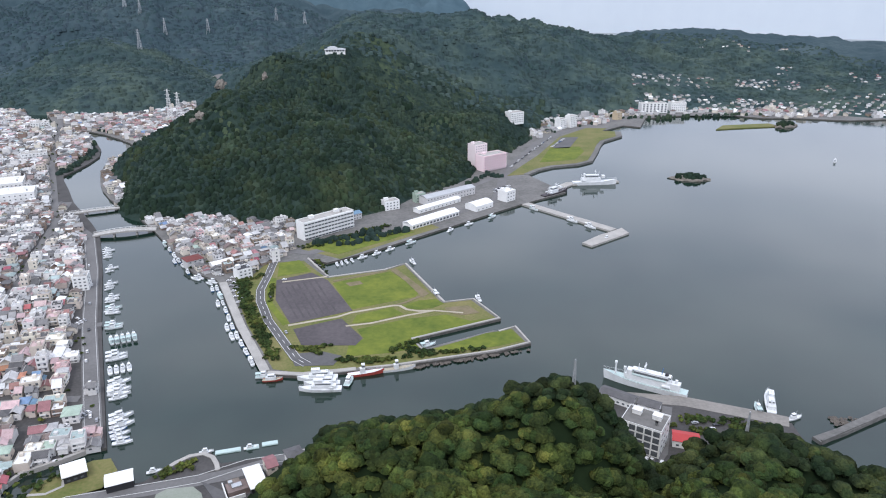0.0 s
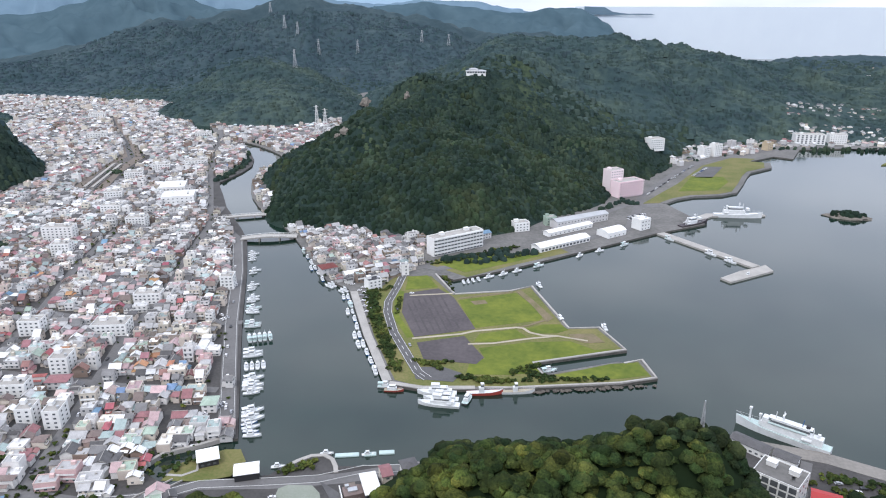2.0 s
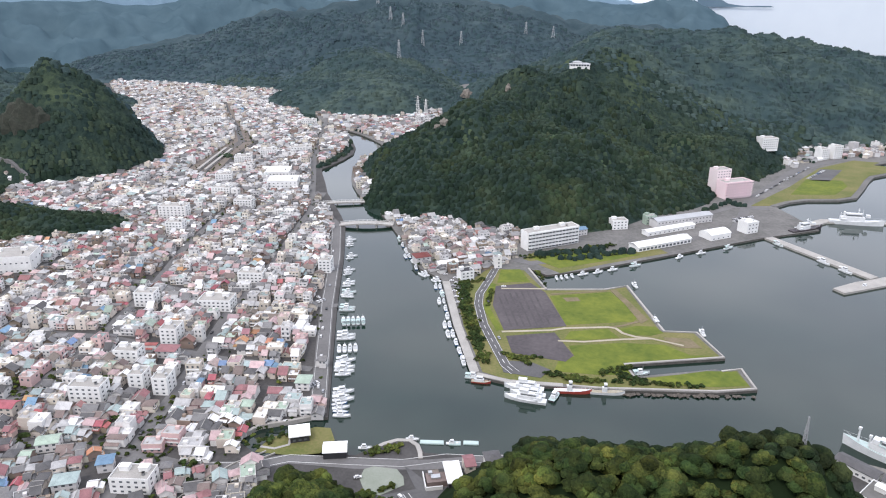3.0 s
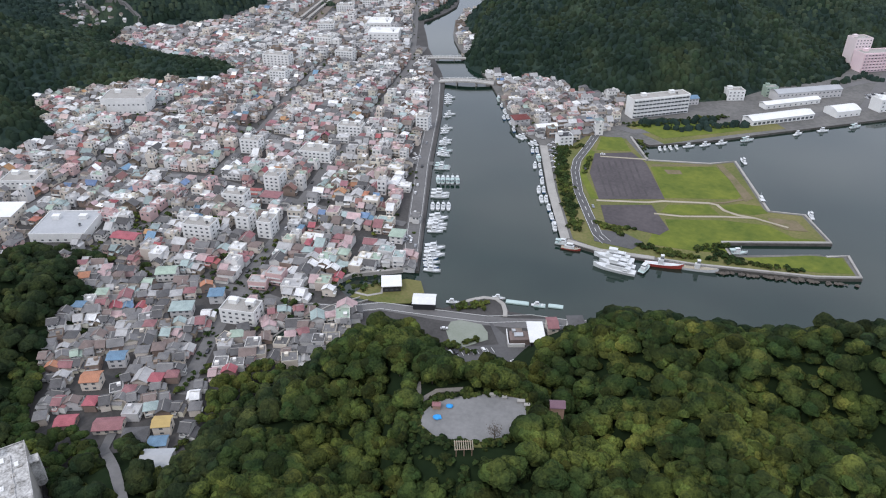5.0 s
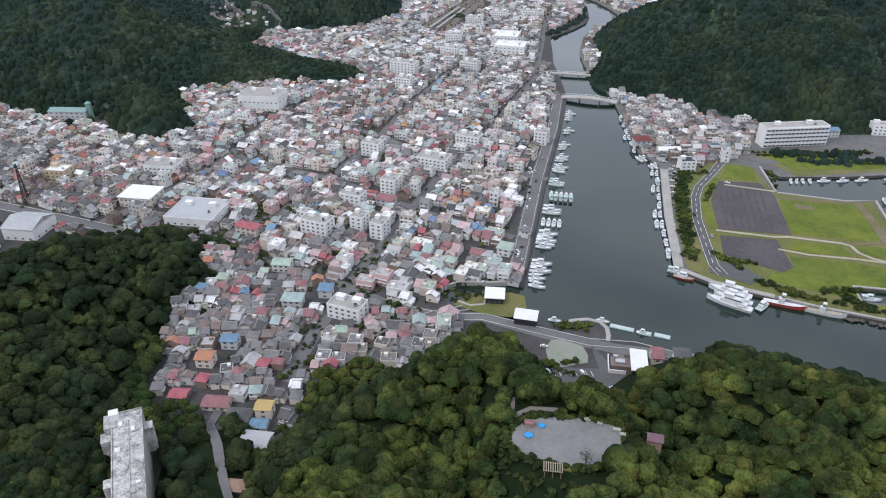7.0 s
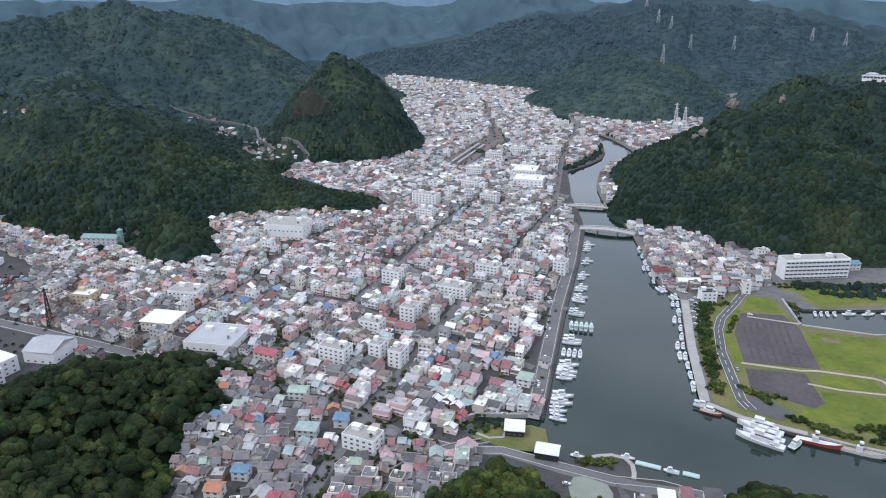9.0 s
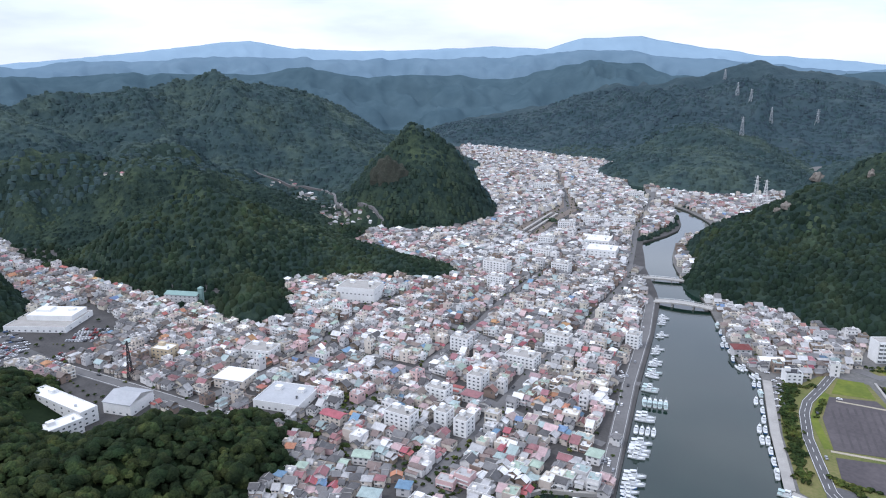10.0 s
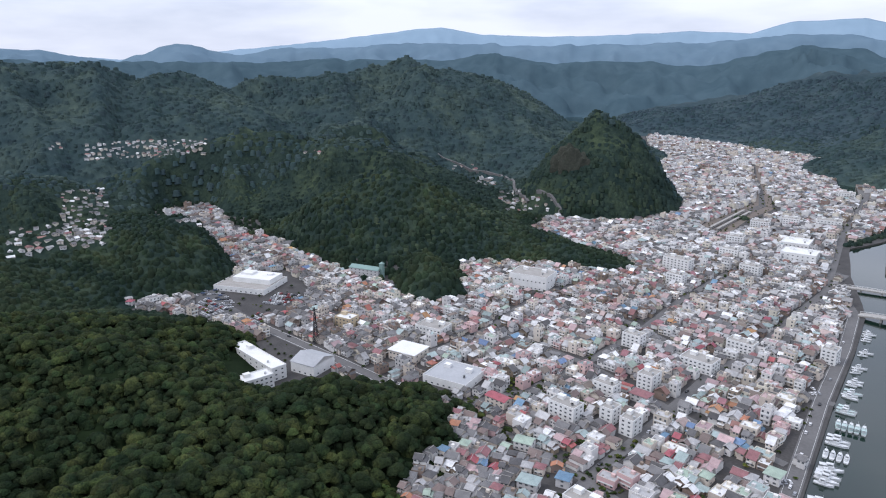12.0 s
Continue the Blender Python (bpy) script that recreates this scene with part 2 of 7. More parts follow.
def np_mesh(name, verts, faces, mats, midx=None, smooth=False):
    """A mesh from numpy arrays of vertices and triangles or quads."""
    me = bpy.data.meshes.new(name)
    k = faces.shape[1]
    me.vertices.add(len(verts))
    me.vertices.foreach_set("co", verts.astype(np.float32).ravel())
    me.loops.add(faces.size)
    me.loops.foreach_set("vertex_index", faces.astype(np.int32).ravel())
    me.polygons.add(len(faces))
    me.polygons.foreach_set("loop_start", np.arange(0, faces.size, k, dtype=np.int32))
    for m in mats:
        me.materials.append(m)
    if midx is not None:
        me.polygons.foreach_set("material_index", midx.astype(np.int32))
    if smooth:
        me.polygons.foreach_set("use_smooth", np.ones(len(faces), dtype=bool))
    me.update(calc_edges=True)
    return me


def inside(px, py, poly):
    """Which of the points lie in a polygon."""
    px, py = np.asarray(px, float), np.asarray(py, float)
    r = np.zeros(px.shape, bool)
    n = len(poly)
    for i in range(n):
        x0, y0 = poly[i]
        x1, y1 = poly[(i + 1) % n]
        if y0 == y1:
            continue
        c = ((y0 > py) != (y1 > py)) & (px < (x1 - x0) * (py - y0) / (y1 - y0) + x0)
        r ^= c
    return r


def bearing(az, r):
    """The place r metres from the hill under the lookout, az degrees round to the west of north."""
    return (-r * math.sin(radians(az)), r * math.cos(radians(az)))


# ---- the lie of the land ----
# ridges: bearing, distance, height of both ends, half width, steepness of the profile
RIDGES = [
    # wooded hill north of the harbour, and its long eastern ridge
    (21.3, 1010, 60, 17.2, 1010, 112, 88, 1.9), (20.3, 970, 74, 20.6, 865, 40, 85, 1.6), (17.2, 1010, 114, 12.5, 1100, 112, 150, 1.5), (15.5, 1030, 116, 15.5, 885, 56, 135, 1.4), (12.5, 1100, 112, 8.6, 1200, 132, 190, 1.4), (11, 1110, 116, 10.5, 890, 58, 150, 1.4), (8.6, 1200, 134, 6.2, 970, 62, 155, 1.35),
    (8.6, 1200, 134, 5.0, 1650, 176, 240, 1.3), (5.0, 1650, 170, -1.0, 1750, 162, 420, 1.15), (-1, 1750, 162, -5, 1800, 138, 470, 1.15), (-5, 1800, 138, -9.4, 1850, 100, 430, 1.2), (2, 1680, 165, 1.2, 1330, 96, 215, 1.25), (1.5, 1300, 92, 0.5, 1130, 50, 135, 1.35), (-3, 1750, 145, -4.2, 1480, 66, 225, 1.2), (5, 1300, 112, 3.0, 1150, 66, 165, 1.3), (0.5, 1070, 56, -3.2, 1180, 48, 74, 1.4), (-3.2, 1180, 48, -5, 1290, 42, 76, 1.4),
    (-9.4, 1850, 100, -13, 2000, 90, 500, 1.1), (-13, 2000, 90, -17.3, 2200, 98, 580, 1.1), (-17.3, 2200, 98, -25, 2400, 78, 680, 1.1), (-22, 1750, 30, -27, 1850, 34, 170, 1.2), (-16, 1600, 26, -18.5, 1640, 28, 130, 1.2), (-30, 1750, 40, -36, 1900, 40, 200, 1.2),
    (-25, 2400, 78, -31, 2500, 60, 800, 1.1), (-31, 2500, 60, -50, 2700, 45, 800, 1.1),
    # range behind the valley
    (43.5, 2650, 4, 40, 2700, 34, 280, 1.1), (40, 2700, 34, 36, 2750, 86, 380, 1.1), (36, 2750, 86, 32, 2800, 170, 520, 1.1), (32, 2800, 170, 26, 2850, 208, 700, 1.1),
    (26, 2850, 208, 22, 2900, 246, 800, 1.1), (22, 2900, 246, 18, 2900, 214, 800, 1.1), (18, 2900, 214, 13, 2900, 156, 800, 1.1), (13, 2900, 156, 6, 2900, 120, 800, 1.1),
    (26, 2600, 150, 24.5, 1790, 62, 265, 1.1), (25.3, 1610, 46, 23.5, 1590, 45, 100, 1.3), (24.4, 1610, 46, 24.4, 1790, 62, 130, 1.2), (35, 2600, 110, 33, 2250, 45, 260, 1.1),
    # the cone-shaped hill and the hills west of the town
    (48.0, 1212, 141, 47.7, 1224, 138, 146, 1.02), (51, 1330, 34, 54, 1700, 85, 150, 1.0),
    (52, 1850, 82, 57, 1900, 86, 340, 1.1), (57, 1900, 86, 60.7, 1900, 196, 380, 1.1), (60.7, 1900, 205, 63, 1900, 226, 500, 1.1), (63, 1900, 226, 65.5, 1900, 208, 480, 1.1), (65.5, 1900, 208, 68.5, 1880, 190, 460, 1.1), (68.5, 1880, 190, 70.9, 1850, 146, 420, 1.1),
    (70.9, 1850, 146, 73.8, 1820, 178, 400, 1.1), (73.8, 1820, 178, 75.3, 1800, 186, 400, 1.1), (75.3, 1800, 186, 77.3, 1800, 152, 380, 1.1), (77.3, 1800, 152, 80.3, 1800, 203, 400, 1.1), (80.3, 1800, 203, 87.7, 1800, 216, 460, 1.1), (87.7, 1800, 216, 105, 1800, 180, 500, 1.1),
    (60, 1200, 66, 68, 1270, 88, 190, 1.15), (68, 1270, 88, 76, 1310, 106, 200, 1.15), (76, 1310, 106, 82, 1330, 70, 150, 1.2), (66, 1480, 120, 70, 1250, 90, 160, 1.1), (80, 1560, 120, 95, 1560, 115, 260, 1.1), (90, 1250, 60, 97, 1200, 70, 130, 1.2),
    (67, 985, 74, 64, 970, 86, 132, 1.15), (64, 970, 86, 58, 940, 50, 122, 1.15), (58, 940, 50, 54, 910, 28, 92, 1.2), (54, 910, 28, 47, 850, 11, 58, 1.3), (70.5, 1020, 30, 67, 985, 74, 90, 1.2),
    (61.6, 735, 42, 60.8, 715, 30, 38, 1.5),
    (83, 900, 52, 97, 860, 55, 150, 1.3), (97, 860, 55, 115, 800, 60, 190, 1.3),
    # wooded spur south-west of the old quarter
    (61, 415, 6, 65, 428, 19, 44, 1.3), (65, 428, 19, 71, 428, 31, 70, 1.3), (71, 428, 31, 78, 420, 27, 78, 1.3), (78, 420, 27, 82, 440, 30, 74, 1.3), (82, 440, 30, 88, 500, 46, 82, 1.3), (88, 500, 46, 95, 560, 52, 110, 1.3), (95, 570, 52, 130, 500, 60, 200, 1.3), (80, 400, 30, 90, 300, 40, 110, 1.3),
    (62.5, 252, 12, 66, 205, 18, 26, 1.6),
    # the castle hill under the lookout
    (30, 55, 56, -10, 180, 50, 120, 1.4), (-10, 180, 50, 5.5, 268, 45, 80, 1.5), (5.5, 274, 49, -4, 287, 47, 64, 1.5), (-4, 287, 47, -10.5, 305, 58, 55, 1.5), (18, 185, 46, 26, 215, 43, 62, 1.5), (26, 215, 43, 30, 235, 40, 44, 1.5), (30, 235, 40, 34, 264, 39, 42, 1.5), (34, 262, 36, 41, 248, 24, 40, 1.5),
    (41, 248, 24, 50, 226, 20, 40, 1.5), (50, 200, 26, 45, 150, 42, 60, 1.5), (-10, 225, 46, -26, 225, 44, 62, 1.5), (-27, 250, 42, -30, 316, 40, 50, 1.5), (-30, 316, 40, -38, 312, 34, 58, 1.5), (180, 120, 50, -60, 200, 50, 160, 1.4),
]


def fbm(x, y, scale, seed):
    """Smooth value noise of three octaves, between -1 and 1."""
    def lattice(ix, iy, s):
        h = np.sin(ix * 127.1 + iy * 311.7 + s * 74.7) * 43758.5453
        return (h - np.floor(h)) * 2 - 1
    tot = np.zeros(np.shape(x))
    amp = 1.0
    for o in range(3):
        u, v = x / scale, y / scale
        iu, iv = np.floor(u), np.floor(v)
        fu, fv = u - iu, v - iv
        fu, fv = fu * fu * (3 - 2 * fu), fv * fv * (3 - 2 * fv)
        s = seed + o * 13
        tot += amp * ((lattice(iu, iv, s) * (1 - fu) + lattice(iu + 1, iv, s) * fu) * (1 - fv) + (lattice(iu, iv + 1, s) * (1 - fu) + lattice(iu + 1, iv + 1, s) * fu) * fv)
        amp *= 0.5
        scale *= 0.47
    return tot / 1.75


SIDE_VALLEY = [(-740, 232), (-900, 240), (-1000, 212), (-1120, 190), (-1210, 200)]


def hills(x, y):
    """Height of the hills over the sea, negative where there is none."""
    x, y = np.asarray(x, float), np.asarray(y, float)
    warp = fbm(x, y, 190, 3)
    top = np.full(x.shape, -12.0)
    for k_, (a0, r0, h0, a1, r1, h1, w, e) in enumerate(RIDGES):
        x0, y0 = bearing(a0, r0)
        x1, y1 = bearing(a1, r1)
        dx, dy = x1 - x0, y1 - y0
        s = np.clip(((x - x0) * dx + (y - y0) * dy) / (dx * dx + dy * dy), 0, 1)
        d = np.hypot(x - x0 - s * dx, y - y0 - s * dy)
        h = h0 + (h1 - h0) * s
        q = d / w * (1 + (0.16 if w > 200 else 0.08) * warp)
        z = h * (1 - q ** e)
        if w >= 130 and r0 > 600:
            # spurs and ravines run down from the crest
            u = s * math.hypot(dx, dy) + 34 * warp
            spur = np.sin(u / 30 + k_ * 1.7) + 0.6 * np.sin(u / 15.5 + k_ * 2.9)
            z = z + np.minimum(h, 125) * 0.19 * spur * np.clip(4 * q * (1 - q), 0, 1)
        # soft maximum keeps saddles rounded
        k = 0.10 * np.maximum(h, 10) + 2
        m = np.maximum(top, z)
        top = np.where(np.abs(top - z) < k, m + (k - np.abs(top - z)) ** 2 / (4 * k), m)
    # the floor of the side valley that the houses fill
    d = np.full(x.shape, 1e9)
    for (x0, y0), (x1, y1) in zip(SIDE_VALLEY, SIDE_VALLEY[1:]):
        dx, dy = x1 - x0, y1 - y0
        s = np.clip(((x - x0) * dx + (y - y0) * dy) / (dx * dx + dy * dy), 0, 1)
        d = np.minimum(d, np.hypot(x - x0 - s * dx, y - y0 - s * dy))
    f = np.clip((d - 34) / 55, 0, 1)
    f = f * f * (3 - 2 * f)
    top = np.where(d < 90, np.minimum(top, top * f - 3 * (1 - f)), top)
    gully = fbm(x, y, 120, 21) * 0.5 + (0.55 - 1.5 * np.abs(fbm(x, y, 330, 8))) * 0.6 + (0.42 - 1.5 * np.abs(fbm(x, y, 150, 33))) * 0.55
    top = top + np.clip(top - 4, 0, 130) * 0.30 * gully
    top = top + np.clip(top - 6, 0, 60) / 60 * 8.0 * (0.40 - 1.6 * np.abs(fbm(x, y, 75, 41))) * (np.hypot(x, y) > 330)
    # the level clearing on the castle hill
    f = np.clip((np.hypot(x + 86, y - 191) - 21) / 22, 0, 1)
    f = f * f * (3 - 2 * f)
    return top * f + 43.5 * (1 - f)


# ---- outlines of the flat land ----
WEST_TOWN = [(-191, 331), (-262, 481), (-311, 591), (-354, 680), (-375, 711), (-409, 757), (-437, 794), (-468, 845), (-495, 887), (-509, 912), (-507, 939), (-506, 976), (-511, 1022), (-529, 1067), (-559, 1117), (-592, 1161), (-628, 1195), (-668, 1213), (-745, 1270), (-830, 1400), (-900, 1500), (-980, 1700),
             (-1100, 1900), (-1900, 1950), (-1700, 1300), (-1500, 300), (-1500, -300), (-300, -300), (-120, 0), (-100, 200), (-85, 270), (-55, 339), (-85, 325), (-122, 317), (-131, 327), (-151, 315), (-158, 302), (-211, 284), (-231, 292), (-227, 311), (-209, 323)]
EAST_BANK = [(-377, 779), (-348, 750), (-310, 704), (-227, 584), (-199, 566), (-158, 478), (-121, 410), (-95, 407), (-36, 419), (37, 440), (63, 453), (54, 480), (41, 472), (37, 473), (-14, 445), (-22, 459), (44, 492), (24, 530), (0, 524), (-35, 607), (-54, 591), (-102, 574),
             (-130, 619), (-109, 607), (-63, 643), (89, 788), (150, 837), (111, 922), (130, 948), (152, 968), (190, 982), (214, 1000), (232, 1050), (247, 1100), (258, 1129), (298, 1172), (303, 1204), (272, 1209), (320, 1258), (347, 1243), (379, 1329), (451, 1352), (487, 1363), (550, 1357), (603, 1329), (657, 1329), (751, 1306), (836, 1320), (1500, 1500), (2600, 1500), (2600, 2600), (-1100, 2600), (-870, 1520), (-805, 1420), (-720, 1290), (-653, 1228), (-619, 1207), (-576, 1180), (-538, 1147), (-503, 1112), (-484, 1085), (-485, 1057), (-483, 1030), (-480, 992), (-478, 964), (-464, 922), (-443, 876), (-425, 843), (-400, 807)]
SOUTH_SHORE = [(-55, 339), (-20, 345), (60, 372), (99, 385), (147, 376), (190, 360), (207, 355), (205, 300), (330, 200), (300, -200), (-200, -200), (-100, 200)]
QUAY_Z = 2.0


def build_ground():
    """One sheet: hills, the low town plain and the sea bed, fine near the middle and coarse far out."""
    az = np.concatenate([np.arange(-60, -42, 0.8), np.arange(-42, 102, 0.3), np.arange(102, 300, 2.0)])
    rr = [0.0]
    while rr[-1] < 3600:
        rr.append(rr[-1] + (11.0 if rr[-1] < 2300 else 20.0))
    rr = np.array(rr)
    A, R = np.meshgrid(np.radians(az), rr, indexing="ij")
    X, Y = -R * np.sin(A), R * np.cos(A)
    Z = hills(X, Y)
    # closed canopy: the far slopes rise and fall with the crowns
    bumps = (0.5 - np.abs(fbm(X, Y, 22, 51))) * 6.0 + (0.5 - np.abs(fbm(X, Y, 60, 57))) * 5.0 - 3.2
    Z = Z + np.where(Z > 6, bumps * np.clip((R - 640) / 500, 0, 1), 0)
    Z = np.maximum(Z, -6)
    na, nr = len(az), len(rr)
    i = np.arange(na)[:, None]
    j = np.arange(nr - 1)[None, :]
    i2 = (i + 1) % na
    faces = np.stack([i * nr + j, i * nr + j + 1, i2 * nr + j + 1, i2 * nr + j], -1).reshape(-1, 4)
    verts = np.stack([X, Y, Z], -1).reshape(-1, 3)
    # farther cells take canopy colours with more haze painted in
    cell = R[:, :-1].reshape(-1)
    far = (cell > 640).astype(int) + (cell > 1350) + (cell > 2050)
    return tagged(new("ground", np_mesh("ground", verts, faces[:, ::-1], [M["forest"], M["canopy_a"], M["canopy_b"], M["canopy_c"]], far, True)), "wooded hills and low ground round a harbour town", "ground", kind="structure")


ground = build_ground()

# sea and river: one level sheet
mb = MB()
ring = [(4900 * math.cos(radians(t)), 4900 * math.sin(radians(t))) for t in range(0, 360, 5)]
mb.add([(0, 0, 0)] + [(x, y, 0) for x, y in ring], [(0, k + 1, (k + 1) % 72 + 1) for k in range(72)])
solid("water", mb, [M["water"]], "calm grey-green harbour water with faint ripples", "water", kind="structure")

# flat made ground with quay walls
for nm, poly, lab in (("pavement_town", WEST_TOWN, "grey paved town ground behind a concrete quay"), ("pavement_harbour", EAST_BANK, "grey paved harbour ground with a quay wall"), ("pavement_shore", SOUTH_SHORE, "grey paved shore below a wooded hill")):
    mb = MB()
    mb.prism(poly, -5, QUAY_Z if nm != "pavement_shore" else QUAY_Z - 0.02, 0, 1)
    solid(nm, mb, [M["harbour_ground"] if nm == "pavement_harbour" else M["town_ground"], M["quay_wall"]], lab, "pavement", kind="structure")

# ---- distance: mountain ranges and the open sea, haze painted into their colours ----
def range_backdrop(name, label, r, az, el, mat, rough, seed, soft_=1.0):
    """A far range as a real slope with foot, crest and back; az and el give its skyline."""
    aa = np.arange(min(az), max(az), 0.2)
    e = np.interp(aa, az, el)
    crest = EYE + r * np.tan(np.radians(e)) + fbm(aa * 40, aa * 0, 45, seed) * rough
    rows = []
    steps = np.concatenate([np.linspace(-1.0, 0.0, 18), np.linspace(0.05, 0.25, 4)])
    for t in steps:
        rad = np.radians(aa)
        rr_ = r + t * 620
        x, y = -rr_ * np.sin(rad), rr_ * np.cos(rad)
        k = 1 - abs(t) ** 1.15 if t <= 0 else 1 - t * 2
        gul = soft_ * (0.36 - 1.4 * np.abs(fbm(x, y, 300, seed + 5))) + soft_ * (0.2 - 0.8 * np.abs(fbm(x, y, 110, seed + 9)))
        z = crest * k + crest * 0.40 * gul * min(1.0, abs(t) * 4)
        rows.append(np.stack([x, y, np.maximum(z, -6 + t)], -1))
    v = np.stack(rows, 1)
    na, nr = v.shape[:2]
    i, j = np.arange(na - 1)[:, None], np.arange(nr - 1)[None, :]
    f = np.stack([i * nr + j, (i + 1) * nr + j, (i + 1) * nr + j + 1, i * nr + j + 1], -1).reshape(-1, 4)
    return tagged(new(name, np_mesh(name, v.reshape(-1, 3), f, [mat], None, True)), label, "mountains", kind="structure")


# haze sits in these base colours: each farther range is paler and bluer
M["haze1"] = material("far_range_near_haze", (0.075, 0.118, 0.140), (0.052, 0.088, 0.108), 0.006, 1.0, fine=0.02, spec=0.0)
M["haze2"] = material("far_range_mid_haze", (0.150, 0.220, 0.275), (0.120, 0.185, 0.238), 0.004, 1.0, fine=0.012, spec=0.0)
M["haze3"] = material("far_range_high_haze", (0.255, 0.355, 0.440), (0.225, 0.320, 0.400), 0.002, 1.0, fine=0.01, spec=0.0)
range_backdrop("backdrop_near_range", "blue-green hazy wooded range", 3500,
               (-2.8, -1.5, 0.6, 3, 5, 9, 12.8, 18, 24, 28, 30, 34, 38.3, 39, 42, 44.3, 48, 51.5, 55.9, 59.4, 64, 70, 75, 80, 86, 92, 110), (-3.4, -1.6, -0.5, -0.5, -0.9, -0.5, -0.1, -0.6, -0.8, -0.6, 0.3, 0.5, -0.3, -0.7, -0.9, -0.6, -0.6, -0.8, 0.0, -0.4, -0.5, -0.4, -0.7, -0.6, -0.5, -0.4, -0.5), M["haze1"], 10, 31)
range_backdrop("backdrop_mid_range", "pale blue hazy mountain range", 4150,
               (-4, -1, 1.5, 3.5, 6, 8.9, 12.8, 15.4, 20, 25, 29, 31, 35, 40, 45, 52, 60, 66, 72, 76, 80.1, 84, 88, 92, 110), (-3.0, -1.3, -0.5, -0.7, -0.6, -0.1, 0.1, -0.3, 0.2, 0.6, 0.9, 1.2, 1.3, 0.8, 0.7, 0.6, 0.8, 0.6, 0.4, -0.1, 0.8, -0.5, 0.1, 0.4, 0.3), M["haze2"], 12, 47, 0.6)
range_backdrop("backdrop_high_range", "distant mountains, very pale blue with painted haze", 4800,
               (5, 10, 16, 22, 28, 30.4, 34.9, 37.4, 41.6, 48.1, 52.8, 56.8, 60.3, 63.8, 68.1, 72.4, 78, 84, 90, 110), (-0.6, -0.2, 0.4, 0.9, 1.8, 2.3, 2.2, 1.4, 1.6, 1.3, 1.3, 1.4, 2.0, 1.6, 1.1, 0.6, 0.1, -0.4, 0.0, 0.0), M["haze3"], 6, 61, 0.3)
mb = MB()
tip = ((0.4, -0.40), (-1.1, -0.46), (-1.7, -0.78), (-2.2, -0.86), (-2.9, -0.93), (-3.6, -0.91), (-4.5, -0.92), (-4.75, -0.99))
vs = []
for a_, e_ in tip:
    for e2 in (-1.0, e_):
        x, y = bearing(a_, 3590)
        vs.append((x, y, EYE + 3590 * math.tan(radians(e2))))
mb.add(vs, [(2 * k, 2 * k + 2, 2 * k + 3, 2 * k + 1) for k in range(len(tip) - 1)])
# the cape shares the haze-tinted colour of the middle range
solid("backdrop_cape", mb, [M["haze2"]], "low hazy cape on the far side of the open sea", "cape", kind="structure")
# haze over the distant water is put into this pale colour
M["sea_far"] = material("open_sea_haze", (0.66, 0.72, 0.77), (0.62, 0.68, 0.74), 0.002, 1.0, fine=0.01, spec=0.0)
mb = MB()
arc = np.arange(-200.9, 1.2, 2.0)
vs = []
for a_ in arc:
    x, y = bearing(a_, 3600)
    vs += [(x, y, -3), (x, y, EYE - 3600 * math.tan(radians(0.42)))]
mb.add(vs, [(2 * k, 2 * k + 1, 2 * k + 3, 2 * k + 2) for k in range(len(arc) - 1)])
solid("backdrop_sea", mb, [M["sea_far"]], "open sea below the horizon, paled by painted haze", "sea", kind="structure")

# ---- the town's plan ----
GRID = math.atan2(0.275, 0.961)
# open or built-over ground that keeps houses away: outlines
CLEARINGS = [
    [(-192, 258), (-205, 284), (-232, 292), (-228, 312), (-205, 326), (-85, 330), (-55, 339), (-50, 300), (-100, 255), (-185, 240)],
    [(-205, 335), (-215, 332), (-372, 680), (-345, 680)],
    [(-695, 826), (-630, 820), (-695, 1038), (-792, 1138), (-908, 1274), (-1028, 1425), (-1080, 1455), (-966, 1318), (-852, 1184), (-772, 1064)],
    [(-160, 610), (-190, 560), (-120, 405), (70, 440), (60, 500), (20, 540), (-30, 610), (-105, 580), (-128, 625)],
    [(-150, 640), (-95, 600), (100, 790), (60, 850), (-60, 790), (-150, 700)],
    [(75, 790), (200, 950), (260, 1110), (300, 1190), (255, 1200), (120, 960), (60, 860)],
    [(-770, 120), (-660, 110), (-640, 190), (-700, 240), (-790, 240)],
    [(-600, 120), (-480, 120), (-485, 180), (-590, 175)],
]
SPECIAL = []  # centre, radius of ground kept free by the larger buildings


# streets of the town that show as clear lines: width and course
STREETS = [
    (11.0, [(-800, 118), (-700, 138), (-638, 157), (-545, 187), (-466, 211), (-406, 234)]),
    (6.0, [(-406, 234), (-330, 254), (-268, 262), (-241, 262)]),
    (8.0, [(-484, 206), (-492, 270), (-499, 302), (-513, 347), (-541, 395), (-572, 463), (-560, 560)]),
    (7.5, [(-241, 175), (-262, 220), (-283, 270), (-301, 327), (-340, 439), (-352, 500), (-420, 720), (-560, 980), (-800, 1500)]),
    (7.0, [(-400, 236), (-392, 300), (-408, 370), (-440, 470), (-478, 560), (-520, 690)]),
    (6.0, [(-230, 380), (-300, 372), (-400, 372), (-520, 350)]),
    (6.0, [(-262, 482), (-340, 455), (-440, 470), (-572, 463)]),
]


